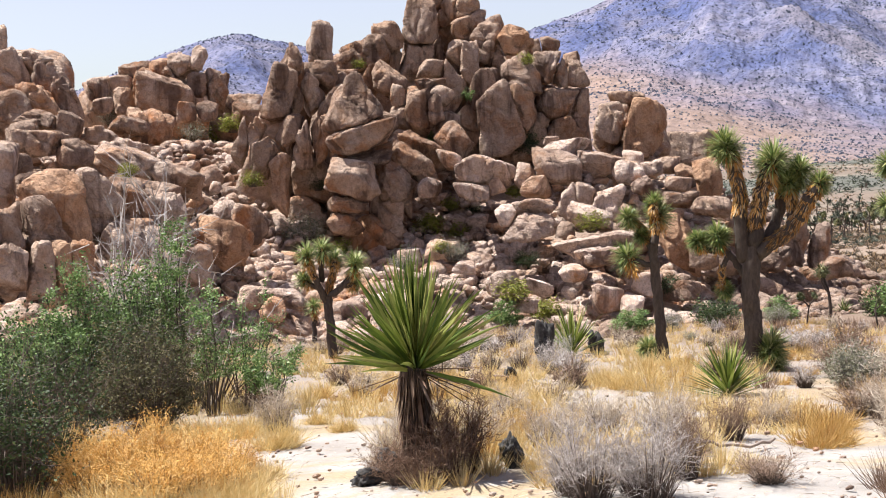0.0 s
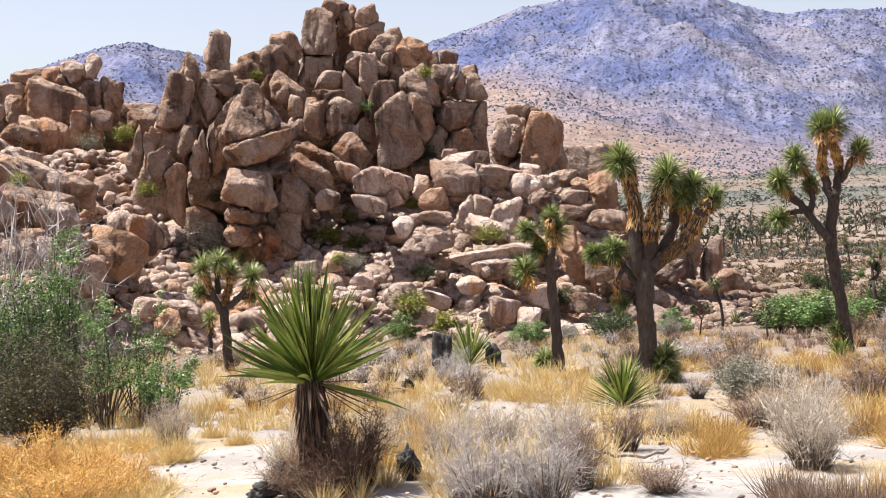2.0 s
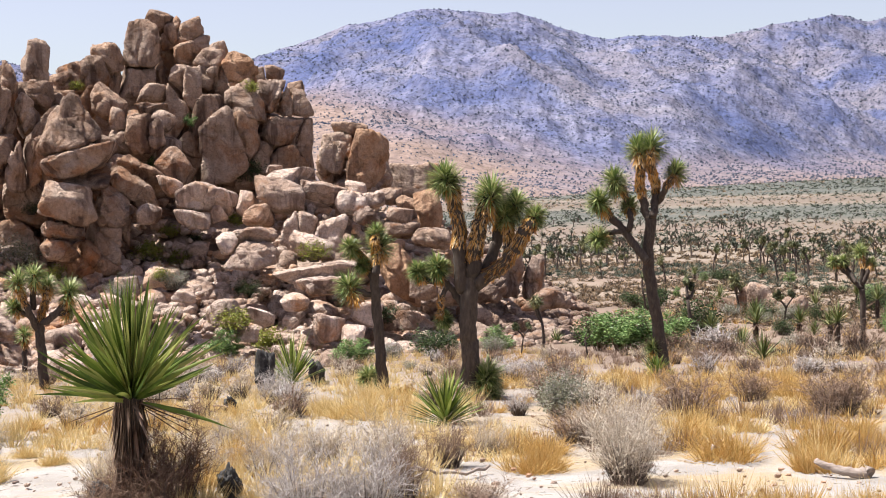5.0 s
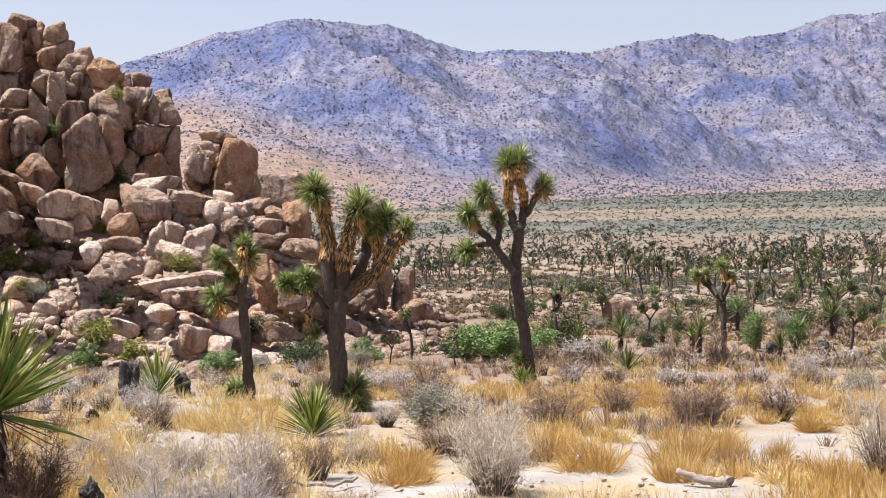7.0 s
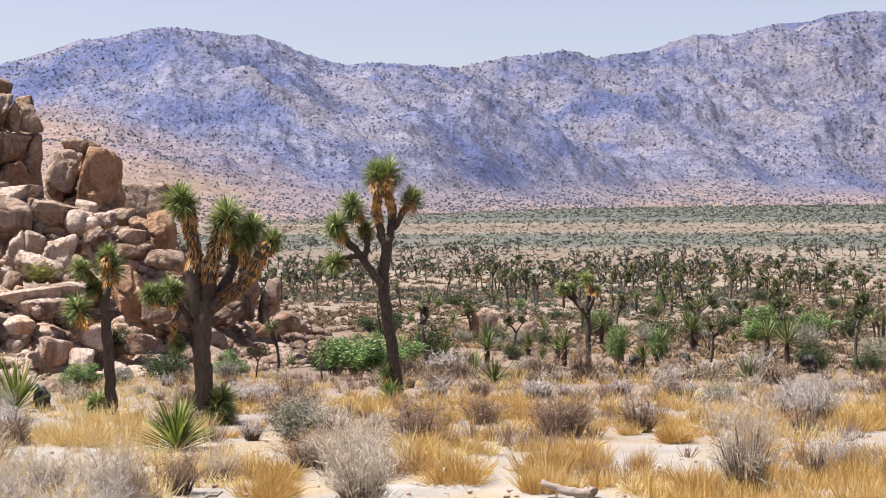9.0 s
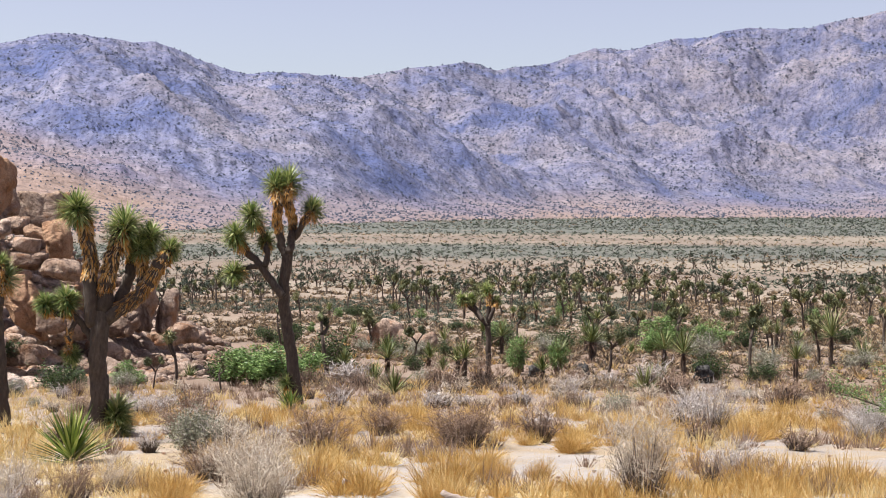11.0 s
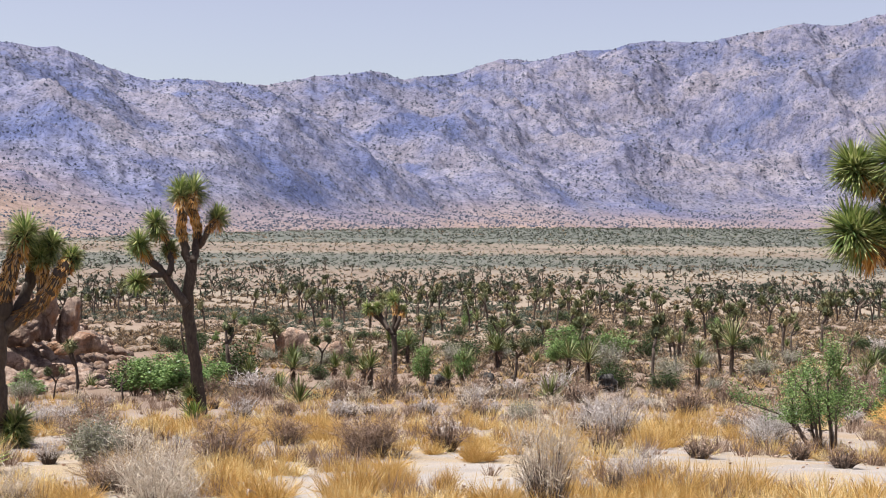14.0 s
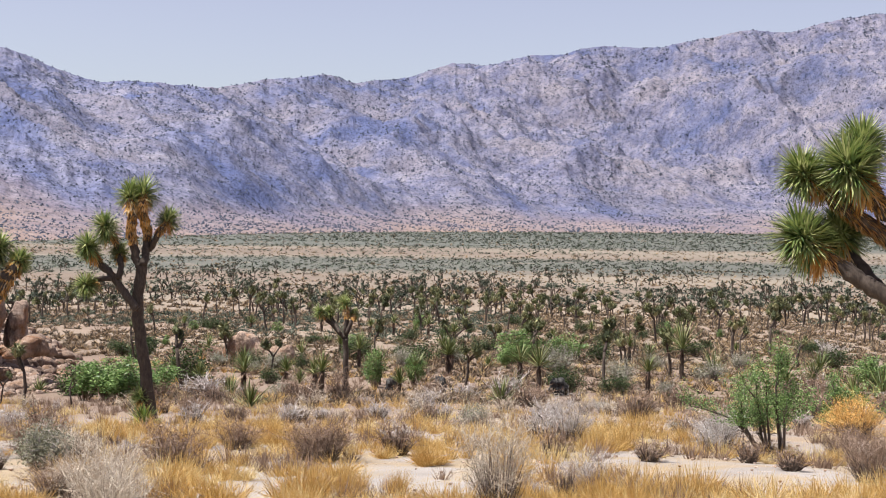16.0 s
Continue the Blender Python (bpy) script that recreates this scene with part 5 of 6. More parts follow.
joshua(-10.72, 24.6, [
    ([(0.0, -0.0, 0), (-0.04, -0.01, 0.95), (-0.09, 0.02, 1.75), (-0.08, -0.02, 2.09)], 0.118, 0.089, 0.00, 0.00),
    ([(-0.1, 0.05, 1.99), (-0.26, 0.11, 2.33), (-0.51, -0.16, 2.57)], 0.079, 0.069, 0.24, 0.60),
    ([(-0.08, -0.22, 2.09), (-0.01, -0.11, 2.39), (0.02, 0.08, 2.57)], 0.089, 0.089, 0.32, 0.70),
    ([(-0.07, 0.03, 2.34), (-0.05, -0.17, 2.63), (-0.05, -0.03, 2.81)], 0.079, 0.079, 0.22, 0.90),
    ([(-0.13, 0.07, 1.7), (-0.38, -0.03, 1.78), (-0.56, 0.06, 1.88)], 0.069, 0.069, 0.33, 0.30),
    ([(-0.11, 0.22, 1.9), (-0.21, 0.09, 2.15), (-0.31, -0.05, 2.25)], 0.059, 0.059, 0.18, 0.50),
    ([(-0.27, -0.0, 0.01), (-0.26, -0.01, 0.17), (-0.26, 0.0, 0.29)], 0.049, 0.049, 0.24, 0.00),
], 2, label="slender Joshua tree with a crooked top and orange dead leaves", count=150)
joshua(-24.06, 31.9, [
    ([(0.0, -0.0, 0), (-0.06, -0.01, 0.8), (-0.07, 0.01, 1.57)], 0.128, 0.115, 0.00, 0.00),
    ([(-0.11, 0.03, 1.38), (-0.35, -0.2, 1.96), (-0.5, -0.03, 2.48)], 0.102, 0.089, 0.36, 0.50),
    ([(-0.06, -0.01, 1.56), (0.08, -0.17, 2.07), (0.14, 0.12, 2.34)], 0.102, 0.102, 0.31, 0.90),
    ([(-0.02, -0.14, 1.5), (0.42, -0.05, 1.86), (0.59, 0.01, 2.23)], 0.102, 0.089, 0.38, 0.50),
    ([(-0.21, -0.03, 1.64), (-0.45, 0.04, 1.78), (-0.61, 0.11, 1.91)], 0.077, 0.077, 0.28, 0.40),
    ([(0.17, 0.19, 1.68), (0.44, -0.09, 1.72), (0.54, 0.07, 1.76)], 0.077, 0.077, 0.26, 0.40),
    ([(-0.2, 0.09, 1.83), (-0.17, -0.1, 2.34), (-0.14, -0.25, 2.59)], 0.089, 0.089, 0.34, 0.50),
], 3, label="small bushy Joshua tree with many short limbs", count=120)
joshua(-24.82, 44.2, [
    ([(0.0, 0.0, 0), (0.02, 0.0, 0.72), (0.05, 0.02, 1.23)], 0.106, 0.088, 0.37, 0.40),
], 4, label="young single-stemmed Joshua tree beside the boulders", count=90)
joshua(0.74, 29.3, [
    ([(0.0, 0.0, 0), (-0.16, 0.01, 1.23), (-0.31, 0.0, 2.35), (-0.24, -0.01, 3.29)], 0.153, 0.129, 0.00, 0.00),
    ([(-0.33, -0.22, 2.41), (-0.74, -0.06, 2.97), (-1.09, -0.05, 3.35), (-1.3, -0.23, 3.68)], 0.106, 0.094, 0.35, 0.30),
    ([(-0.85, -0.23, 3.02), (-1.14, 0.25, 2.98), (-1.35, 0.08, 2.88)], 0.070, 0.070, 0.32, 0.30),
    ([(-0.69, -0.13, 3.03), (-0.64, -0.03, 3.29), (-0.69, 0.24, 3.56)], 0.082, 0.082, 0.26, 0.20),
    ([(-0.64, 0.2, 3.35), (-0.76, 0.17, 3.76), (-0.97, -0.05, 4.08)], 0.082, 0.082, 0.39, 0.30),
    ([(-0.27, -0.0, 3.23), (-0.43, 0.09, 3.82), (-0.43, -0.22, 4.34), (-0.47, 0.03, 4.73)], 0.117, 0.106, 0.40, 0.70),
    ([(-0.2, -0.11, 3.29), (-0.12, 0.19, 3.87), (-0.22, -0.22, 4.4), (-0.21, 0.09, 4.78)], 0.106, 0.106, 0.43, 0.70),
    ([(-0.09, 0.19, 3.58), (0.1, -0.14, 3.93), (0.3, 0.2, 4.22)], 0.082, 0.082, 0.34, 0.50),
    ([(-0.19, 0.02, 0.17), (-0.21, -0.06, 0.46), (-0.23, 0.03, 0.64)], 0.059, 0.059, 0.26, 0.00),
], 5, label="tall leaning Joshua tree with a side limb and green heads", count=190)
joshua(8.41, 47.7, [
    ([(0.0, 0.0, 0), (0.02, -0.01, 1.19), (-0.0, -0.01, 2.03)], 0.115, 0.115, 0.00, 0.00),
    ([(-0.04, -0.06, 2.04), (-0.53, 0.24, 2.56), (-0.91, 0.07, 2.94)], 0.095, 0.086, 0.29, 0.20),
    ([(-0.0, 0.09, 2.03), (0.04, -0.09, 2.71), (-0.06, 0.09, 3.25)], 0.115, 0.095, 0.34, 0.50),
    ([(0.06, -0.19, 2.24), (0.19, -0.22, 2.62), (0.28, 0.18, 2.87)], 0.095, 0.076, 0.27, 0.40),
    ([(-0.19, -0.25, 2.24), (-0.48, 0.24, 2.71), (-0.57, 0.16, 2.94)], 0.076, 0.076, 0.27, 0.30),
], 6, label="mid-sized Joshua tree with a one-sided limb", count=90, leaf=0.03)
joshua(33.23, 14.5, [
    ([(0.0, 0.0, 0.27), (-0.09, 0.01, 1.25), (-0.21, 0.02, 1.98)], 0.197, 0.162, 0.00, 0.20),
    ([(-0.2, -0.05, 1.88), (-0.87, -0.05, 2.34), (-1.26, -0.10, 2.58), (-1.70, -0.12, 2.92)], 0.125, 0.095, 0.37, 0.25),
    ([(-0.95, 0.10, 2.40), (-1.25, 0.26, 2.74), (-1.36, 0.30, 2.98)], 0.085, 0.075, 0.33, 0.40),
    ([(-0.2, 0.10, 1.98), (-0.62, 0.12, 2.66), (-1.27, 0.08, 3.18), (-1.72, 0.05, 3.55)], 0.130, 0.095, 0.31, 0.92),
    ([(-0.2, 0.20, 2.05), (-0.55, 0.12, 2.92), (-0.89, 0.02, 3.16), (-1.27, -0.05, 3.62)], 0.140, 0.105, 0.40, 0.92),
    ([(-0.98, 0.08, 3.28), (-1.12, 0.22, 3.58), (-1.15, 0.22, 3.84)], 0.090, 0.080, 0.34, 0.70),
    ([(-0.18, -0.33, 2.0), (-0.1, 0.01, 2.88), (0.1, -0.02, 3.37)], 0.128, 0.093, 0.30, 0.80),
], 7, label="large Joshua tree with thick shaggy limbs reaching sideways", count=330)

SLIM = [slim_joshua(k, np.random.default_rng(40 + k), 3.2) for k in range(9)]


def far_tree(bearing, far, tall, seed):
    x, y = spot(bearing, far)
    ob = thing("joshua_tree", (x, y, ground_z(x, y)), "Joshua tree with bare dark trunk and small green heads", "tree", "Joshua trees of the plain", turn=seed * 77.0)
    k = tall / 3.2
    ob.scale = (k, k, k)
    for me in SLIM[seed % 9]:
        new(me.name.split(".")[0], me).parent = ob
    return ob


far_tree(1.89, 51.5, 2.92, 0)
far_tree(3.64, 67.6, 2.33, 1)
far_tree(18.92, 54.0, 2.68, 2)
far_tree(17.89, 70.5, 2.14, 3)
far_tree(13.27, 54.1, 2.10, 4)
far_tree(12.73, 63.3, 2.63, 5)
far_tree(19.80, 63.0, 2.37, 6)
far_tree(16.72, 73.6, 1.47, 7)
far_tree(5.39, 58.4, 1.73, 8)
far_tree(14.63, 74.7, 1.19, 9)
far_tree(21.51, 61.9, 2.52, 10)
far_tree(25.41, 79.7, 3.00, 11)
far_tree(23.97, 76.5, 3.55, 12)
far_tree(14.39, 78.7, 1.95, 13)
far_tree(11.47, 98.2, 1.85, 14)
far_tree(19.59, 71.0, 2.16, 15)
far_tree(-4.25, 44.4, 2.04, 16)
far_tree(-5.03, 43.6, 1.08, 17)
far_tree(-2.32, 39.3, 1.02, 18)
far_tree(-8.13, 50.5, 1.01, 19)


def build_plain_trees():
    """The open Joshua woodland: the nearer trees single, those beyond as one far wood."""
    rng = np.random.default_rng(11)
    placed = 0
    while placed < 195:
        a, d = rng.uniform(-6, 34), math.sqrt(rng.uniform(66 ** 2, 160 ** 2))
        if a < -1 and d < 95 or a < 5 and rng.random() < 0.55:
            continue
        if noise.noise(Vector((a * 0.25, d * 0.03, 1))) < -0.25:
            continue
        far_tree(a, d, rng.uniform(1.7, 3.3), int(rng.integers(0, 999)))
        placed += 1
    trunks, heads = Build(), Build()
    for i in range(1000):
        a = rng.uniform(-12, 38)
        d = 140 * (2.5 ** (rng.uniform(0, 1) ** 1.1))
        if a < -8 and d < 250:
            continue
        if noise.noise(Vector((a * 0.18, math.log(d) * 3, 4))) < -0.12:
            continue
        x, y = spot(a, d)
        z = ground_z(x, y) - 0.1
        h = rng.uniform(1.2, 2.3)
        n = rng.integers(3, 7)
        fork = h * rng.uniform(0.4, 0.65)
        lean = rng.normal(0, 0.15, 2)
        f = Vector((x + lean[0], y + lean[1], z + fork))
        tube(trunks, [(x, y, z), f], [0.10, 0.08], 4, False)
        for _ in range(n):
            q = f + Vector((rng.normal(0, 0.55), rng.normal(0, 0.55), (h - fork) * rng.uniform(0.35, 1.0)))
            tube(trunks, [f, q], [0.06, 0.06], 3, False)
            c = np.array(q)
            dirs = ball(15, rng, -0.7)
            blades(heads, np.repeat(c[None], len(dirs), 0), c + dirs * 0.46, np.full(len(dirs), 0.26), cuts=1)
    wood = thing("far_joshua_wood", (0, 0, 0), "open far woodland of small dark Joshua trees on the plain", "woodland", kind="stuff")
    trunks.part("trunks", TWIG_DARK, wood)["kind"] = "stuff"
    heads.part("leaf_clusters", FAR_LEAF, wood, smooth=False)["kind"] = "stuff"


build_plain_trees()

# ---- yuccas ----
yucca(-20.90, 12.1, 0, 0.78, 1.04, 1, count=240, singles=True, skirt=2.3, label="large Mojave yucca with green sword leaves over a brown skirted stem")
yucca(-8.26, 18.5, 0, 0.61, 0.06, 1, count=100)
yucca(-14.42, 27.2, 0, 0.92, 0.10, 2, count=84, material=YUCCA)
yucca(14.73, 41.0, 0, 0.75, 0.06, 3, count=64)
yucca(15.25, 50.0, 0, 0.88, 0.06, 4, count=64)
yucca(16.26, 50.7, 0, 0.97, 1.10, 5, count=64)
yucca(4.56, 37.3, 0, 0.66, 0.06, 6, count=64)
yucca(3.78, 48.5, 0, 0.74, 0.06, 7, count=64)
yucca(2.56, 52.4, 0, 0.55, 0.55, 8, count=64)
yucca(7.45, 43.7, 0, 0.59, 0.98, 9, count=64)
yucca(4.33, 51.9, 0, 0.66, 0.79, 10, count=64)
yucca(9.77, 54.8, 0, 0.70, 0.88, 11, count=64)
yucca(6.01, 57.8, 0, 0.65, 0.37, 12, count=64)
yucca(11.23, 55.0, 0, 0.79, 0.66, 13, count=64)
yucca(21.98, 60.7, 0, 1.41, 1.31, 14, count=64)
yucca(26.03, 62.8, 0, 1.41, 0.06, 15, count=64)
yucca(23.23, 62.6, 0, 1.20, 0.06, 16, count=64)
yucca(29.66, 56.4, 0, 1.26, 0.06, 17, count=64)
yucca(27.32, 68.0, 0, 1.09, 0.06, 18, count=64)
yucca(0.36, 27.3, 0, 0.37, 0.06, 19, count=100)
yucca(-11.22, 25.2, 0, 0.30, 0.06, 20, count=100)
yucca(0.28, 31.0, 0, 0.45, 0.06, 21, count=64)
yucca(-3.63, 52.5, 0, 0.50, 0.06, 22, count=64)
yucca(-0.20, 50.9, 0, 0.41, 0.06, 23, count=64)
yucca(4.32, 60.0, 0, 0.67, 0.48, 24, count=64)

# ---- shrubs and grass ----
prng = np.random.default_rng(21)
TUFTS = [tuft_mesh(prng, STRAW, 150, 0.40, 0.42) for _ in range(4)] + [tuft_mesh(prng, STRAW_PALE, 130, 0.40, 0.36) for _ in range(3)]
TUFTS_FAR = [tuft_mesh(prng, STRAW, 60, 0.55, 0.42, 0.022) for _ in range(3)] + [tuft_mesh(prng, STRAW_PALE, 60, 0.55, 0.34, 0.022) for _ in range(3)]
BIG_TUFTS = [big_tuft_mesh(prng, STRAW if k % 3 else STRAW_PALE) for k in range(5)]
SHRUBS = {
    "grey": [shrub_mesh(prng, TWIG_GREY, 34, 1, 1, 0.0085, 8)[0] for _ in range(3)],
    "brown": [shrub_mesh(prng, TWIG_BROWN, 34, 1, 1, 0.0095, 8)[0] for _ in range(3)],
    "tan": [shrub_mesh(prng, TWIG_TAN, 34, 1, 1, 0.0095, 8)[0] for _ in range(3)],
    "russet": [shrub_mesh(prng, TWIG_RUSSET, 40, 1, 1, 0.012, 7)[0] for _ in range(2)],
    "stalk": [shrub_mesh(prng, TWIG_BROWN, 40, 0.9, 1, 0.014, 2, 0.5)[0] for _ in range(2)],
}
SHRUBS_FAR = {k: [shrub_mesh(prng, m, 22, 1, 1, 0.026, 5)[0] for _ in range(3)] for k, m in (("grey", TWIG_GREY), ("brown", TWIG_BROWN), ("tan", TWIG_TAN), ("stalk", TWIG_BROWN), ("russet", TWIG_RUSSET))}
BUSHES = {
    "sage": [bush_meshes(prng, TWIG_GREY, LEAF_SAGE, 26, 1, 0.9, 0.045, 3, 5) for _ in range(2)],
    "green": [spray_bush(prng, TWIG_BROWN, LEAF_GREEN, 1, 0.9, 18, 7, 26, 0.045, 0.008) for _ in range(3)],
    "dark": [bush_meshes(prng, TWIG_DARK, LEAF_DARK, 26, 1, 0.9, 0.06, 4, 4) for _ in range(2)],
    "lime": [bush_meshes(prng, TWIG_BROWN, LEAF_LIME, 22, 1, 0.9, 0.08, 4, 4) for _ in range(2)],
    "rust": [bush_meshes(prng, RUST_STALK, RUST, 56, 1, 0.9, 0.015, 4, 6, 0.011, 0.022) for _ in range(2)],
}
WORDS = {
    "straw": ("grass_tuft", "golden dry bunch grass clump on pale sand", "grass", "dry grass clumps"),
    "grey": ("dry_shrub", "leafless grey wiry desert shrub", "shrub", "dry shrubs"),
    "brown": ("dry_shrub", "leafless brown twiggy desert shrub", "shrub", "dry shrubs"),
    "tan": ("dry_shrub", "pale tan dry shrub with fine twigs", "shrub", "dry shrubs"),
    "russet": ("dry_shrub", "dark reddish brown tangled dead shrub", "shrub", "dry shrubs"),
    "stalk": ("dry_shrub", "brown upright dry stalks in a clump", "shrub", "dry shrubs"),
    "sage": ("sage_bush", "grey green rounded sage bush", "bush", "bushes"),
    "green": ("green_bush", "bright green leafy desert bush", "bush", "bushes"),
    "dark": ("creosote_bush", "dark green creosote bush", "bush", "bushes"),
    "lime": ("ledge_bush", "yellow green bush growing between boulders", "bush", "bushes"),
    "rust": ("buckwheat_bush", "orange rust coloured dry buckwheat bush", "bush", "bushes"),
}


def plant(kind, bearing, far, wide, tall, seed):
    name, label, category, group = WORDS[kind]
    if kind == "straw":
        meshes, scale = [BIG_TUFTS[(0, 3)[seed % 2] if bearing < -5 else (1, 2, 4)[seed % 3]]], (wide / 1.0, wide / 1.0, tall / 0.78)
    elif kind in SHRUBS:
        pool = SHRUBS_FAR[kind] if far > 27 or (wide < 0.8 and far > 17) else SHRUBS[kind]
        meshes, scale = pool[seed % len(pool)], (wide / 0.95, wide / 0.95, tall / 0.95)
    else:
        meshes, scale = BUSHES[kind][seed % len(BUSHES[kind])], (wide / 0.95, wide / 0.95, tall / 0.9)
    return stand(name, meshes, bearing, far, scale, label, category, group, turn=seed * 53.0)


plant("straw", -26.19, 15.1, 0.61, 0.48, 0)
plant("straw", -28.10, 16.5, 0.72, 0.46, 1)
plant("straw", -4.36, 14.2, 0.51, 0.38, 2)
plant("straw", -11.45, 19.5, 0.86, 0.52, 3)
plant("straw", -15.06, 15.3, 0.61, 0.43, 4)
plant("straw", -12.82, 20.2, 0.73, 0.48, 5)
plant("straw", -23.83, 15.9, 0.36, 0.28, 6)
plant("straw", -24.83, 17.0, 0.41, 0.27, 7)
plant("straw", -18.67, 15.5, 0.37, 0.37, 8)
plant("straw", -4.60, 13.9, 0.61, 0.48, 9)
plant("straw", 3.08, 14.6, 0.76, 0.43, 10)
plant("straw", 7.15, 14.8, 0.71, 0.57, 11)
plant("straw", 6.48, 13.9, 0.50, 0.44, 12)
plant("straw", 8.61, 15.3, 0.43, 0.40, 13)
plant("straw", 11.90, 19.6, 0.64, 0.38, 14)
plant("straw", 12.97, 14.0, 0.50, 0.45, 15)
plant("straw", -16.16, 17.2, 0.76, 0.55, 16)
plant("straw", -12.04, 19.6, 0.86, 0.44, 17)
plant("straw", -17.89, 17.9, 0.65, 0.50, 18)
plant("straw", 20.30, 15.6, 0.81, 0.56, 19)
plant("straw", 22.49, 16.2, 0.78, 0.52, 20)
plant("straw", 6.65, 15.1, 0.73, 0.55, 21)
plant("straw", 3.21, 15.0, 0.78, 0.40, 22)
plant("straw", -4.62, 15.4, 0.68, 0.37, 23)
plant("straw", 11.83, 19.5, 0.58, 0.37, 24)
plant("straw", 19.39, 22.4, 0.72, 0.50, 25)
plant("straw", 8.72, 16.3, 0.39, 0.39, 26)
plant("straw", 10.56, 15.7, 0.31, 0.38, 27)
plant("straw", 19.89, 16.5, 0.92, 0.53, 28)
plant("straw", 22.14, 16.5, 0.79, 0.55, 29)
plant("straw", 18.74, 21.8, 0.70, 0.52, 30)
plant("straw", 7.29, 20.2, 0.65, 0.57, 31)
plant("grey", -14.80, 11.0, 0.49, 0.49, 32)
plant("grey", -11.94, 10.9, 0.65, 0.52, 33)
plant("brown", -9.98, 11.7, 0.51, 0.65, 34)
plant("russet", -19.16, 12.3, 0.74, 0.88, 35)
plant("russet", -20.56, 12.1, 0.58, 0.58, 36)
plant("russet", -22.06, 12.4, 0.54, 0.35, 37)
plant("grey", -13.89, 10.8, 0.86, 0.82, 38)
plant("grey", -11.49, 10.7, 0.81, 0.77, 39)
plant("tan", -10.73, 13.4, 0.69, 0.64, 40)
plant("tan", -17.08, 16.7, 0.60, 0.40, 41)
plant("brown", -18.19, 19.7, 0.63, 0.39, 42)
plant("tan", -23.04, 20.6, 0.66, 0.41, 43)
plant("brown", -7.42, 23.9, 1.15, 0.67, 44)
plant("grey", -5.49, 27.0, 1.30, 0.54, 45)
plant("straw", -6.35, 16.0, 0.89, 0.38, 46)
plant("brown", -3.04, 16.2, 0.78, 0.45, 47)
plant("brown", -3.78, 21.4, 1.03, 0.69, 48)
plant("straw", -2.28, 17.1, 0.82, 0.48, 49)
plant("brown", 27.14, 35.7, 1.71, 1.06, 50)
plant("brown", 22.89, 25.2, 1.21, 0.67, 51)
plant("brown", 29.41, 19.7, 1.10, 0.76, 52)
plant("brown", 28.12, 23.1, 0.83, 0.50, 53)
plant("brown", 26.31, 19.8, 0.63, 0.32, 54)
plant("brown", 20.78, 20.2, 0.65, 0.36, 55)
plant("straw", 15.10, 18.8, 0.60, 0.45, 56)
plant("straw", 2.10, 18.1, 0.87, 0.51, 57)
plant("brown", 4.11, 21.2, 0.85, 0.51, 58)
plant("straw", 5.48, 22.7, 0.82, 0.54, 59)
plant("brown", -23.93, 22.9, 0.64, 0.37, 60)
plant("tan", -22.03, 13.3, 0.48, 0.43, 61)
plant("tan", -15.65, 13.6, 0.60, 0.49, 62)
plant("brown", -27.30, 19.1, 0.69, 0.50, 63)
plant("grey", -14.37, 21.6, 0.73, 0.47, 64)
plant("tan", -13.10, 14.3, 0.69, 0.51, 65)
plant("tan", -0.79, 13.0, 0.78, 0.68, 66)
plant("brown", -14.48, 19.9, 0.67, 0.45, 67)
plant("brown", -8.09, 14.3, 0.57, 0.51, 68)
plant("brown", -6.68, 11.5, 0.64, 0.28, 69)
plant("tan", -0.91, 13.2, 0.79, 0.79, 70)
plant("brown", 1.49, 18.0, 0.77, 0.66, 71)
plant("grey", 2.31, 27.2, 0.65, 0.54, 72)
plant("brown", 7.50, 19.7, 1.03, 0.66, 73)
plant("grey", 10.49, 22.0, 0.62, 0.53, 74)
plant("grey", -15.03, 22.4, 0.81, 0.63, 75)
plant("tan", 14.69, 14.1, 0.85, 1.07, 76)
plant("brown", 1.43, 18.5, 0.96, 0.71, 77)
plant("tan", -1.20, 15.2, 0.97, 0.79, 78)
plant("grey", 17.42, 22.9, 1.01, 0.88, 79)
plant("brown", 7.37, 19.8, 1.11, 0.59, 80)
plant("brown", 10.54, 20.6, 0.74, 0.58, 81)
plant("stalk", 17.40, 15.6, 0.50, 0.47, 82)
plant("brown", 2.51, 32.9, 0.79, 0.58, 83)
plant("brown", 20.26, 33.4, 1.20, 0.80, 84)
plant("grey", 23.55, 23.7, 0.95, 0.66, 85)
plant("brown", 29.31, 18.6, 0.89, 0.67, 86)
plant("grey", 23.34, 22.6, 1.09, 0.63, 87)
plant("brown", 24.67, 21.1, 0.59, 0.42, 88)
plant("grey", 27.74, 77.4, 1.86, 1.24, 89)
plant("sage", -3.53, 19.4, 0.64, 0.62, 90)
plant("sage", -3.40, 19.3, 0.68, 0.59, 91)
plant("sage", -3.37, 19.2, 0.72, 0.61, 92)
plant("green", -12.13, 36.1, 1.15, 0.66, 93)
plant("green", -1.00, 46.6, 2.61, 1.38, 94)
plant("green", -0.25, 45.8, 2.40, 1.25, 95)
plant("green", -1.85, 47.0, 2.10, 1.10, 96)
plant("green", 0.95, 47.6, 2.20, 1.30, 97)
plant("green", -6.1, 44.5, 1.60, 0.80, 98)
plant("green", -11.54, 39.2, 1.25, 0.63, 95)
plant("dark", -8.47, 45.4, 1.64, 0.91, 96)
plant("dark", 2.21, 54.5, 1.74, 1.53, 97)
plant("dark", -2.38, 51.2, 1.02, 1.15, 98)
plant("green", 9.60, 53.6, 1.29, 1.29, 99)
plant("green", 11.21, 54.9, 1.10, 1.32, 100)
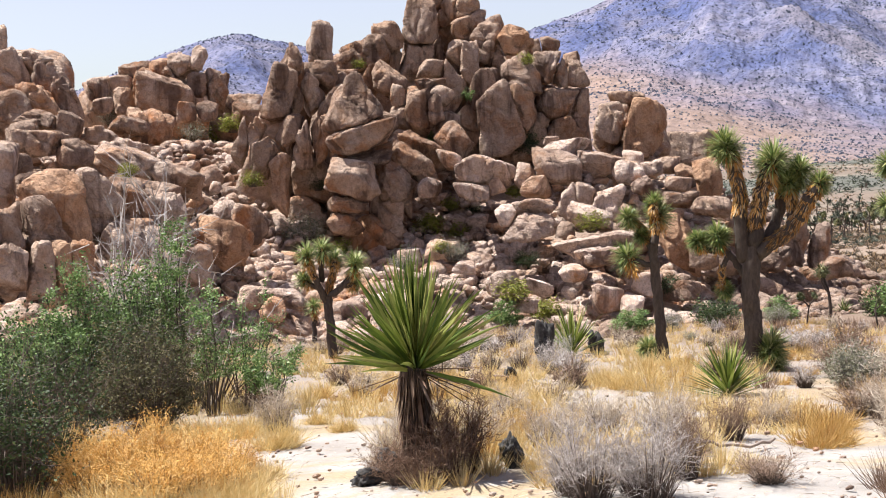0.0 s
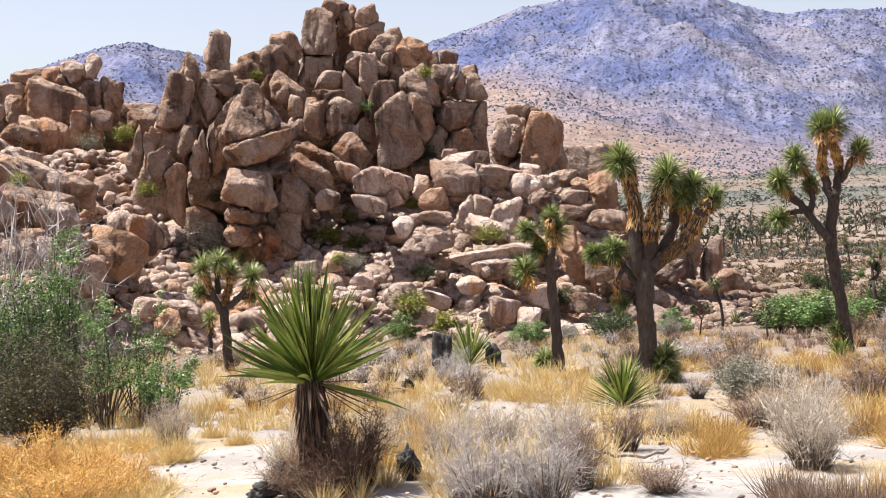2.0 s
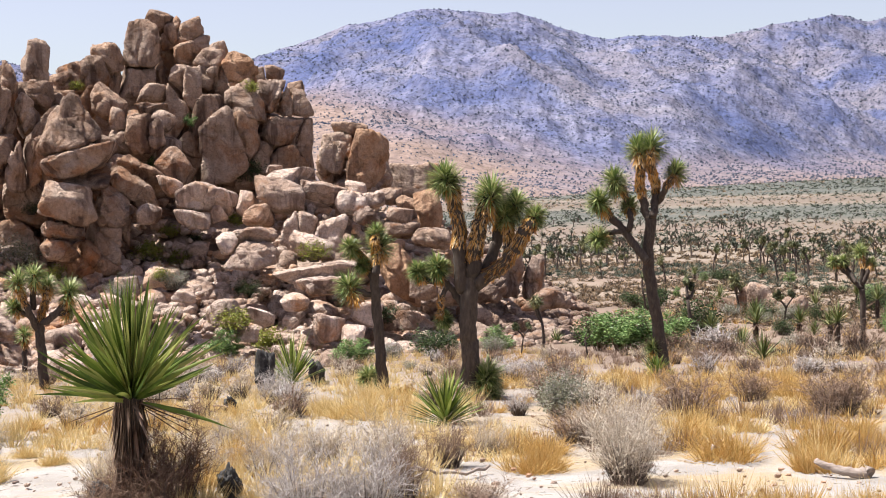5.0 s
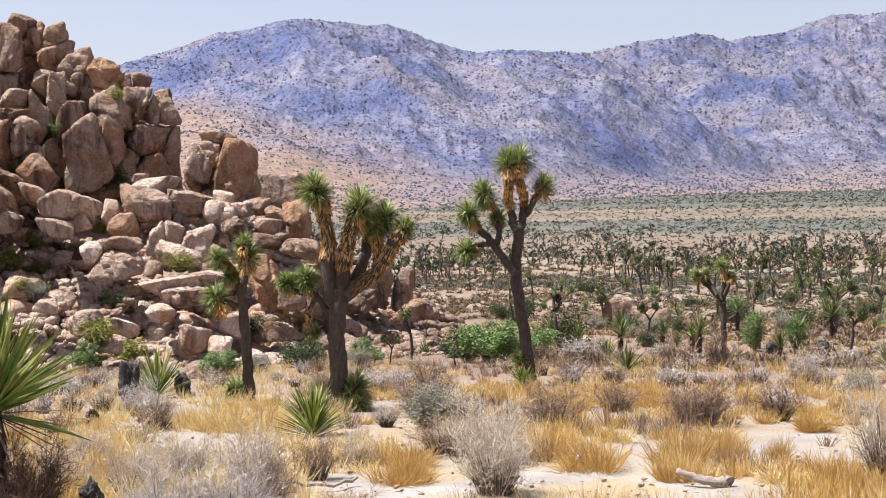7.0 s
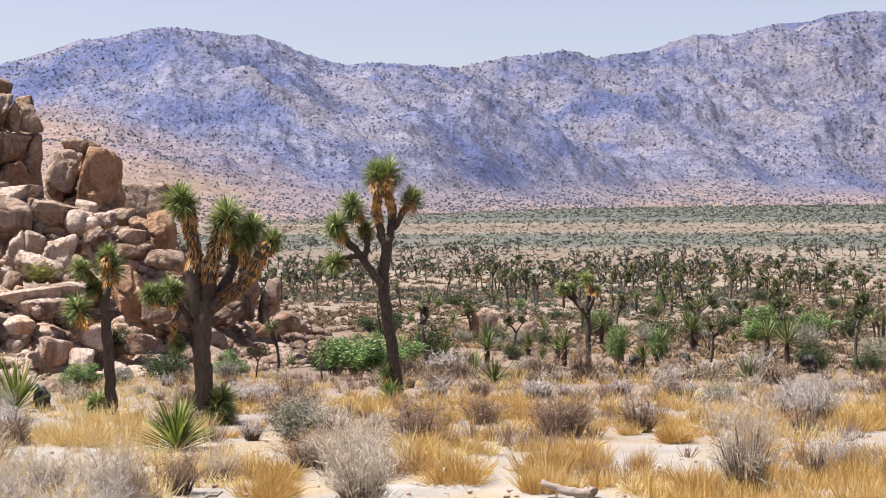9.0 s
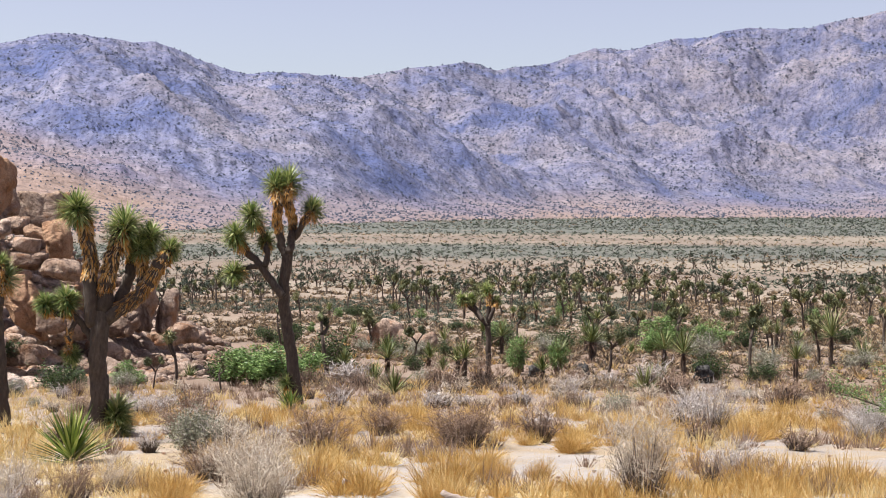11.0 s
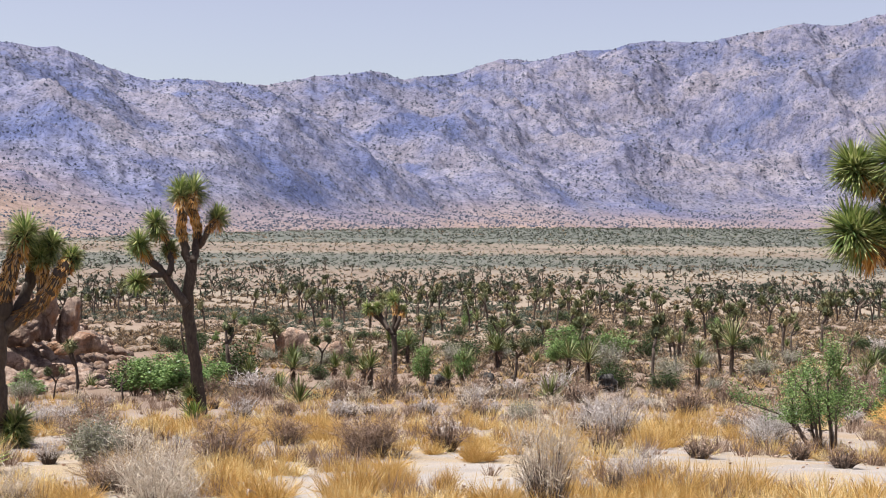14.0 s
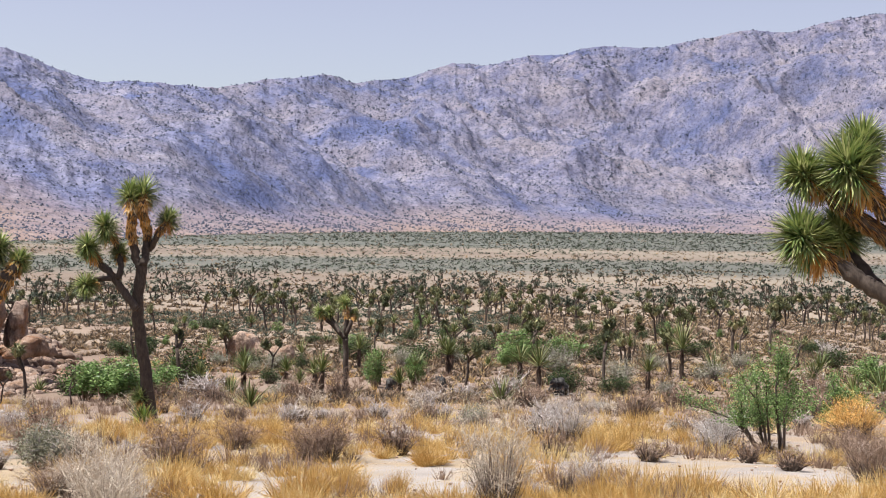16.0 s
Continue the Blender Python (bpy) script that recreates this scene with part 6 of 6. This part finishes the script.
plant("green", 15.08, 64.6, 1.55, 1.03, 101)
plant("green", -17.15, 48.9, 1.76, 0.78, 103)
plant("dark", -8.30, 43.3, 1.04, 0.87, 104)
plant("dark", -10.07, 52.9, 1.48, 0.85, 105)
plant("green", 29.24, 59.0, 2.13, 1.42, 106)
plant("rust", 28.64, 27.8, 1.22, 0.85, 107)
plant("green", 15.72, 70.3, 1.97, 1.41, 108)
plant("green", 17.29, 70.2, 2.53, 1.40, 109)
plant("green", 15.12, 69.4, 3.05, 1.39, 110)

# the great green thicket: mesquite, an olive bush before it, a bare shrub behind it and rust buckwheat in front
trng = np.random.default_rng(33)
for bearing, far, wide, tall, words in (
    (-36.63, 19.0, 1.31, 1.36, "low green mesquite bush at a thicket's edge"),
    (-35.31, 19.8, 1.09, 1.95, "feathery green mesquite bush with upright sprays"),
    (-33.87, 20.4, 1.17, 2.50, "tall upright green mesquite bush in a thicket"),
    (-32.46, 20.9, 1.06, 2.36, "tall upright green mesquite bush in a thicket"),
    (-30.30, 20.6, 0.95, 2.67, "tall thin green mesquite bush beside a bare shrub"),
    (-29.04, 19.2, 0.79, 1.75, "open green mesquite bush with arching sprays"),
    (-27.72, 19.8, 1.00, 1.88, "open green mesquite bush with long thin branches"),
    (-26.71, 19.0, 0.96, 0.97, "low open mesquite bush with thin branches"),
):
    stand("mesquite_bush", spray_bush(trng, TWIG_DARK, LEAF_GREEN, wide * 1.3, tall, *((11, 8, 36, 0.038, 0.010, 0.28) if bearing > -30 else (15, 9, 50, 0.041, 0.011))), bearing, far, (1, 1, 1), words, "bush")
stand("olive_bush", bush_meshes(trng, TWIG_DARK, LEAF_OLIVE, 46, 1.55, 1.45, 0.030, 9, 6, 0.012, 0.04), -31.6, 17.6, (1, 1, 1), "dark olive rounded bush full of fine twigs", "bush")
# added dark-leaved bush, standing in for the shadow within the thicket
stand("creosote_bush", bush_meshes(trng, TWIG_DARK, LEAF_DARK, 44, 2.9, 1.75, 0.045, 7, 5, 0.014, 0.08), -33.2, 20.4, (1, 1, 1), "dark filler bush added as shade inside a green thicket", "bush")
stand("creosote_bush", bush_meshes(trng, TWIG_DARK, LEAF_DARK, 40, 1.6, 1.5, 0.035, 5, 5, 0.014, 0.06), -36.0, 14.2, (1, 1, 1), "dark green creosote bush with small leaves", "bush")
stand("creosote_bush", bush_meshes(trng, TWIG_DARK, LEAF_DARK, 40, 1.5, 1.35, 0.035, 6, 5, 0.014, 0.06), -37.0, 12.6, (1, 1, 1), "low dark creosote bush beside orange buckwheat", "bush")
stand("dry_shrub", shrub_mesh(trng, TWIG_GREY, 30, 2.6, 2.6, 0.034, 5)[0], -31.6, 24.0, (1, 1, 1.5), "tall bare grey branched shrub without leaves", "shrub")
stand("dry_shrub", shrub_mesh(trng, TWIG_GREY, 14, 3.0, 1.9, 0.016, 3)[0], -29.4, 20.5, (1, 1, 1.1), "thin bare grey branches reaching out of a thicket", "shrub")
for bearing, far, wide, tall, k in ((-32.6, 12.6, 1.0, 0.72, 0), (-30.2, 12.5, 0.95, 0.66, 1), (-31.2, 11.6, 1.0, 0.5, 1), (-34.2, 12.4, 0.8, 0.62, 0), (-28.6, 12.9, 0.7, 0.5, 0), (-29.2, 11.8, 0.8, 0.42, 1)):
    plant("rust", bearing, far, wide, tall, k)
for bearing, far, wide, tall, k in ((-28.0, 12.1, 0.7, 0.35, 2), (-27.4, 13.0, 0.6, 0.3, 3), (-30.0, 11.4, 0.7, 0.35, 1), (-28.9, 11.5, 0.9, 0.42, 1), (-31.8, 11.4, 0.8, 0.4, 0)):
    plant("straw", bearing, far, wide, tall, k)
for bearing, far, wide, tall, k in ((-20.1, 11.95, 0.75, 0.55, 0), (-21.6, 11.9, 0.6, 0.36, 1), (-20.8, 11.75, 0.55, 0.30, 0)):
    plant("russet", bearing, far, wide, tall, k)
# the green bush with a dark forked stem
stand("mesquite_bush", spray_bush(trng, TWIG_DARK, LEAF_GREEN, 3.0, 1.5, 10, 20, 80, 0.032, 0.019, 0.30), 25.75, 22.4, (1, 1, 1), "green desert bush with a dark forked stem", "bush")
stand("mesquite_bush", spray_bush(trng, TWIG_DARK, LEAF_GREEN, 2.2, 1.2, 18, 6, 40, 0.05, 0.018), 28.3, 30.0, (1, 1, 1), "low green spreading desert bush", "bush")


def ledge_shrub(kind, bearing, up, size, seed):
    """A bush rooted between the boulders: found by dropping from its sight line onto the rocks."""
    a, e = radians(bearing), radians(up)
    way = Vector((math.sin(a) * math.cos(e), math.cos(a) * math.cos(e), math.sin(e)))
    hit, place, *_ = scene.ray_cast(bpy.context.evaluated_depsgraph_get(), Vector(EYE), way)
    if not hit:
        return
    name, label, category, group = WORDS[kind]
    wide = size * 0.001 * place.length
    ob = stand(name, BUSHES[kind][seed % len(BUSHES[kind])], bearing, 10, (wide * 1.4, wide * 1.4, wide * 1.1), label, category, group, turn=seed * 41.0)
    ob.location = place - Vector((0, 0, 0.45 * wide))


bpy.context.view_layer.update()
ledge_shrub("lime", -28.53, 1.40, 16.0, 0)
ledge_shrub("lime", -27.64, 1.77, 13.6, 1)
ledge_shrub("sage", -29.29, 1.43, 18.4, 2)
ledge_shrub("lime", -22.47, 3.91, 7.2, 3)
ledge_shrub("green", -18.05, 2.45, 10.4, 4)
ledge_shrub("lime", -15.71, 3.78, 8.8, 5)
ledge_shrub("green", -19.61, 0.81, 8.8, 6)
ledge_shrub("lime", -26.94, -0.50, 11.2, 7)
ledge_shrub("sage", -24.99, -2.63, 24.8, 8)
ledge_shrub("lime", -16.40, -1.57, 12.0, 9)
ledge_shrub("lime", -19.89, -2.72, 14.4, 10)
ledge_shrub("lime", -19.05, -1.91, 9.6, 11)
ledge_shrub("lime", -13.36, -2.93, 14.4, 12)
ledge_shrub("dark", -16.06, -4.34, 13.6, 13)
ledge_shrub("lime", -18.80, -3.07, 12.0, 14)
ledge_shrub("dark", -18.03, -2.18, 10.4, 15)
ledge_shrub("dark", -24.33, -0.80, 10.4, 16)
ledge_shrub("dark", -15.97, 0.38, 16.0, 17)
ledge_shrub("lime", -19.47, -3.65, 8.8, 18)
ledge_shrub("lime", -15.34, -6.36, 16.0, 19)
ledge_shrub("lime", -16.69, -5.61, 17.6, 20)
ledge_shrub("sage", -19.02, -3.79, 16.0, 21)
ledge_shrub("sage", -20.98, -4.15, 16.0, 22)
ledge_shrub("sage", -32.24, 2.19, 14.4, 23)
ledge_shrub("lime", -31.83, 0.10, 9.6, 24)
ledge_shrub("lime", -23.45, -3.46, 12.0, 25)
ledge_shrub("dark", -10.37, -5.52, 14.4, 26)
ledge_shrub("green", -17.08, -6.63, 20.0, 27)


def charred_block(name, bearing, far, wide, tall, seed, label, material, taper=0.3, deep=0.8):
    rng = np.random.default_rng(900 + seed)
    v, f = boulder_points(4, rng, 9, 7.0, taper, 0.10 if material is GRANITE else 0.42)
    b = Build()
    b.add(v * np.array((wide, wide * deep, tall)), f)
    x, y = spot(bearing, far)
    ob = b.part(name, material)
    ob.matrix_basis = pose(x, y, ground_z(x, y) + tall * 0.40, 0, 0, -bearing)
    return tagged(ob, label, "stump" if material is not GRANITE else "boulder")


charred_block("burnt_stump", -17.05, 12.5, 0.28, 0.36, 1, "burnt black and ashy grey tree stump", CHARRED)
charred_block("burnt_stump", -22.1, 12.2, 0.34, 0.34, 2, "charred black stump at the foot of a yucca", CHARRED)
charred_block("burnt_stump", -22.9, 12.0, 0.38, 0.20, 3, "low charred black stump on sand", CHARRED)
charred_block("burnt_stump", -15.45, 26.1, 0.52, 0.90, 4, "tall black charred yucca stump", CHARRED, 0.35)
charred_block("burnt_stump", -13.4, 28.0, 0.42, 0.58, 5, "short black charred yucca stump", CHARRED)
charred_block("burnt_stump", -16.9, 20.9, 0.28, 0.30, 6, "small charred stump among dry grass", CHARRED)
charred_block("burnt_stump", 12.3, 51.4, 0.62, 0.75, 7, "grey and black burnt yucca stump", CHARRED)
charred_block("burnt_stump", 17.1, 51.4, 0.90, 0.70, 8, "grey and black burnt yucca clump", CHARRED)
charred_block("burnt_stump", 10.3, 52.3, 0.55, 0.60, 9, "dark burnt yucca stump on the plain", CHARRED)
charred_block("boulder", -12.7, 38.0, 0.95, 0.55, 10, "rounded pale tan granite boulder half sunk in soil", GRANITE)
for k, (bearing, far, wide, tall) in enumerate(((4.5, 66.5, 1.5, 1.75), (3.9, 68.0, 1.3, 1.5), (5.1, 66.0, 1.2, 1.15), (6.0, 67.6, 1.1, 0.95), (5.6, 68.5, 1.0, 0.8), (3.2, 69.0, 1.0, 0.85))):
    charred_block("boulder", bearing, far, wide, tall, 20 + k, "tan granite boulder in a small pile on the plain", GRANITE)["group"] = "boulders on the plain"


def build_log():
    rng = np.random.default_rng(61)
    x, y = spot(7.7, 13.5)
    b = bark_tube(bent_path([(-0.26, 0.05, 0.13), (-0.1, 0, 0.07), (0.12, -0.02, 0.05), (0.22, -0.04, 0.05)], 5, rng, 0.008), [0.03 + 0.03 * k / 15 for k in range(16)], rng, 10)
    ob = b.part("fallen_log", DRIFTWOOD)
    ob.matrix_basis = pose(x, y, ground_z(x, y) + 0.01, 0, 0, -8)
    tagged(ob, "short bleached fallen log with a dark broken end", "log")
    for k, (bearing, far) in enumerate(((-16.2, 20.4), (-17.4, 20.2), (-8.0, 13.3), (3.4, 15.0))):
        x, y = spot(bearing, far)
        b = bark_tube(bent_path([(-0.5, 0, 0.16), (-0.1, 0.05, 0.08), (0.25, 0, 0.03), (0.5, 0.1, 0.05)], 4, rng, 0.02), [0.016] * 13, rng, 6)
        ob = b.part("fallen_branch", DRIFTWOOD)
        ob.matrix_basis = pose(x, y, ground_z(x, y), 0, 0, 20 * k)
        tagged(ob, "thin bleached dead branch lying on sand", "branch", "fallen branches")


build_log()

# ---- the scattered ground cover ----
CLEAR = [(-25.2, 12.2, 0.9), (-24.0, 11.2, 0.7), (-18.6, 11.0, 0.5), (-25.6, 13.6, 0.9), (-24.6, 15.2, 0.8), (-1.5, 13.2, 1.7), (1.5, 13.6, 1.2), (10.0, 16.4, 1.5), (6.0, 15.6, 1.0), (11.4, 19.0, 1.3), (24.6, 19.0, 2.1), (-25.2, 23.0, 1.0),
         (-5.2, 18.2, 1.3), (-3.0, 17.0, 0.9), (-17.5, 11.8, 0.35), (28.0, 24.5, 1.8), (5.5, 12.8, 1.2), (12.6, 15.2, 0.8)]


def is_clear(x, y):
    return any(math.hypot(x - spot(a, d)[0], y - spot(a, d)[1]) < r for a, d, r in CLEAR)


def scatter_cover():
    rng = np.random.default_rng(77)
    n = 0
    while n < 300:
        a, d = (rng.uniform(-37, 33) if n % 2 else rng.uniform(-2, 33)), math.sqrt(rng.uniform(10.6 ** 2, 27 ** 2))
        x, y = spot(a, d)
        if is_clear(x, y) or noise.noise(Vector((x * 0.45, y * 0.45, 3))) < -0.30:
            continue
        k = rng.uniform(0.6, 1.25)
        stand("grass_tuft", [TUFTS[rng.integers(3, 7) if a < -7 else rng.integers(0, 6)]], a, d, (k, k, k * rng.uniform(0.6, 1.0)), "small clump of pale golden dry grass", "grass", "dry grass clumps", turn=rng.uniform(0, 360))
        n += 1
    for kind, count, lo, hi in (("brown", 90, 13, 52), ("grey", 50, 13, 52), ("tan", 60, 13, 40), ("sage", 26, 26, 70), ("dark", 52, 50, 115), ("green", 8, 46, 110)):
        n = 0
        while n < count:
            a, d = rng.uniform(-34, 33), math.sqrt(rng.uniform(lo ** 2, hi ** 2))
            x, y = spot(a, d)
            if is_clear(x, y) or (d > 44 and a < -1) or noise.noise(Vector((x * 0.3, y * 0.3, 8))) < -0.1:
                continue
            w = rng.uniform(0.35, 0.8) if d < 40 else rng.uniform(0.7, 1.6)
            pick = "tan" if kind == "brown" and a < -6 and d < 28 else kind
            plant(pick, a, d, w, w * rng.uniform(0.55, 0.85), int(rng.integers(0, 99)))
            n += 1
    for k in range(44):
        d = rng.uniform(44, 105)
        yucca(rng.uniform(1, 33), d, 0, rng.uniform(0.5, 0.85), rng.choice((0.06, 0.5, 0.9)), 200 + k, count=56, skirt=0.3)
    # the rest of the grass, too much to count
    b = {STRAW: Build(), STRAW_PALE: Build(), TWIG_BROWN: Build()}
    cover = thing("dry_grass_cover", (0, 0, 0), "dry golden grass and low brown scrub over the flat", "grass", kind="stuff")
    mats = list(b)
    for i in range(7500):
        a = rng.uniform(-38, 34)
        d = 10.5 + 60 * rng.uniform(0, 1) ** 1.7
        x, y = spot(a, d)
        if (d > 46 and a < -1.5) or is_clear(x, y):
            continue
        v = noise.noise(Vector((x * 0.35, y * 0.35, 12)))
        if v < (-0.42 if a > -2 else -0.26) and d < 34:
            continue
        m = mats[0] if v > (0.32 if a < -7 else 0.06) else mats[1] if v > (-0.05 if a > -7 else -0.3) else mats[2]
        k = 18 if d > 24 else 34
        size = rng.uniform(0.14, 0.34)
        ang, out = rng.uniform(0, 6.283, k), rng.uniform(0, 1, k)
        base = np.stack([x + np.cos(ang) * size * 0.35 * out, y + np.sin(ang) * size * 0.35 * out, np.full(k, ground_z(x, y) - 0.02)], 1)
        tips = base + np.stack([np.cos(ang) * size * 0.8 * out, np.sin(ang) * size * 0.8 * out, size * rng.uniform(0.5, 1.2, k)], 1)
        slivers(b[m], base, tips, np.full(k, 0.0055 + d * 0.00028), rng)
    for m, q in b.items():
        q.part("grass_blades", m, cover, smooth=False)["kind"] = "stuff"


scatter_cover()


def scatter_litter():
    """Fallen twigs, dry leaves and small stones on the sand."""
    rng = np.random.default_rng(88)
    sticks, stones = Build(), Build()
    n = 5600
    a = np.radians(rng.uniform(-38, 34, n))
    d = 10.4 + 20 * rng.uniform(0, 1, n) ** 1.6
    x, y = d * np.sin(a), d * np.cos(a)
    z = np.array([ground_z(p, q) for p, q in zip(x, y)]) + 0.022
    base = np.stack([x, y, z], 1)
    turn = rng.uniform(0, 6.283, n)
    l = rng.uniform(0.03, 0.16, n)
    slivers(sticks, base, base + np.stack([np.cos(turn) * l, np.sin(turn) * l, rng.uniform(-0.01, 0.03, n)], 1), rng.uniform(0.004, 0.010, n), rng)
    v, f = boulder_points(2, rng, 8, 8.0, 0, 0.0)
    for i in range(0, 1500):
        s = rng.uniform(0.015, 0.05)
        stones.add(v * np.array((s * 1.3, s, s * 0.8)) + base[i * 3] + rng.normal(0, 0.3, 3) * np.array((1, 1, 0)), f)
    litter = thing("ground_litter", (0, 0, 0), "fallen dry twigs and small stones scattered on sand", "litter", kind="stuff")
    sticks.part("twig_litter", TWIG_TAN, litter, smooth=False)["kind"] = "stuff"
    stones.part("pebbles", GRANITE_PALE, litter)["kind"] = "stuff"


scatter_litter()


def scatter_low_scrub():
    """Low reddish scrub between the Joshua trees."""
    rng = np.random.default_rng(93)
    b = Build()
    for i in range(7500):
        a, d = rng.uniform(-6, 36), rng.uniform(40, 150)
        if a < -1 and d < 72:
            continue
        x, y = spot(a, d)
        if noise.noise(Vector((x * 0.12, y * 0.12, 6))) < -0.3:
            continue
        c = np.array((x, y, ground_z(x, y) - 0.02))
        dirs = ball(18, rng, 0.0)
        size = rng.uniform(0.22, 0.6)
        slivers(b, np.repeat(c[None], len(dirs), 0), c + dirs * np.array((1, 1, 0.8)) * size * rng.uniform(0.7, 1.1, len(dirs))[:, None], np.full(len(dirs), 0.045 + 0.0005 * d), rng)
    low = thing("low_scrub", (0, 0, 0), "low reddish brown scrub between the Joshua trees", "scrub", kind="stuff")
    b.part("scrub_twigs", SCRUB, low, smooth=False)["kind"] = "stuff"


scatter_low_scrub()


def scatter_scrub():
    """Low scrub over the far plain, thinning into bands."""
    rng = np.random.default_rng(91)
    b, s = Build(), Build()
    d0, f0 = ICO[2]
    for i in range(46000):
        a = rng.uniform(-20, 40)
        d = 58 * (40.0 ** (rng.uniform(0, 1) ** 0.72))
        x, y = spot(a, d)
        if a < -8 and d < 120 or a < -1 and d < 74:
            continue
        foot = float(np.interp(a, *np.array(FOOT).T))
        if d > foot * 1.05:
            continue
        v = noise.noise(Vector((x * 0.004, y * 0.011, 2))) + 0.6 * noise.noise(Vector((x * 0.03, y * 0.03, 5)))
        keep = float(np.interp(d, (60, 150, 200, 260, 300, 355, 475, 510, 640, 690, 2400), (0.35, 0.6, 1, 0.6, 0.4, 1, 1, 0.45, 0.5, 1, 1)))
        if v < -0.45 or rng.random() > keep:
            continue
        z = ground_z(x, y)
        size = rng.uniform(0.25, 0.65) * (1 + d / 350) * (1.0 if d < 180 else 1.25)
        n = 16 if d < 180 else 4
        dirs = ball(n, rng, -0.1)
        c = np.array((x, y, z))
        start = c + dirs * size * 0.15
        band = 345 < d < 490 or d > 670
        target = b if v > (0.28 if d < 180 else -0.35 if band else 0.1) else s
        tips = c + dirs * np.array((1, 1, 0.75)) * size * rng.uniform(0.6, 1.1, len(dirs))[:, None]
        if d < 180:
            slivers(target, start, tips, np.full(len(dirs), 0.04 + 0.0006 * d), rng)
        else:
            blades(target, start, tips, np.full(len(dirs), size * 0.45), cuts=1)
    far = thing("far_scrub", (0, 0, 0), "grey green and brown low scrub over the far plain", "scrub", kind="stuff")
    b.part("green_scrub", FAR_LEAF, far, smooth=False)["kind"] = "stuff"
    s.part("brown_scrub", SCRUB, far, smooth=False)["kind"] = "stuff"


scatter_scrub()
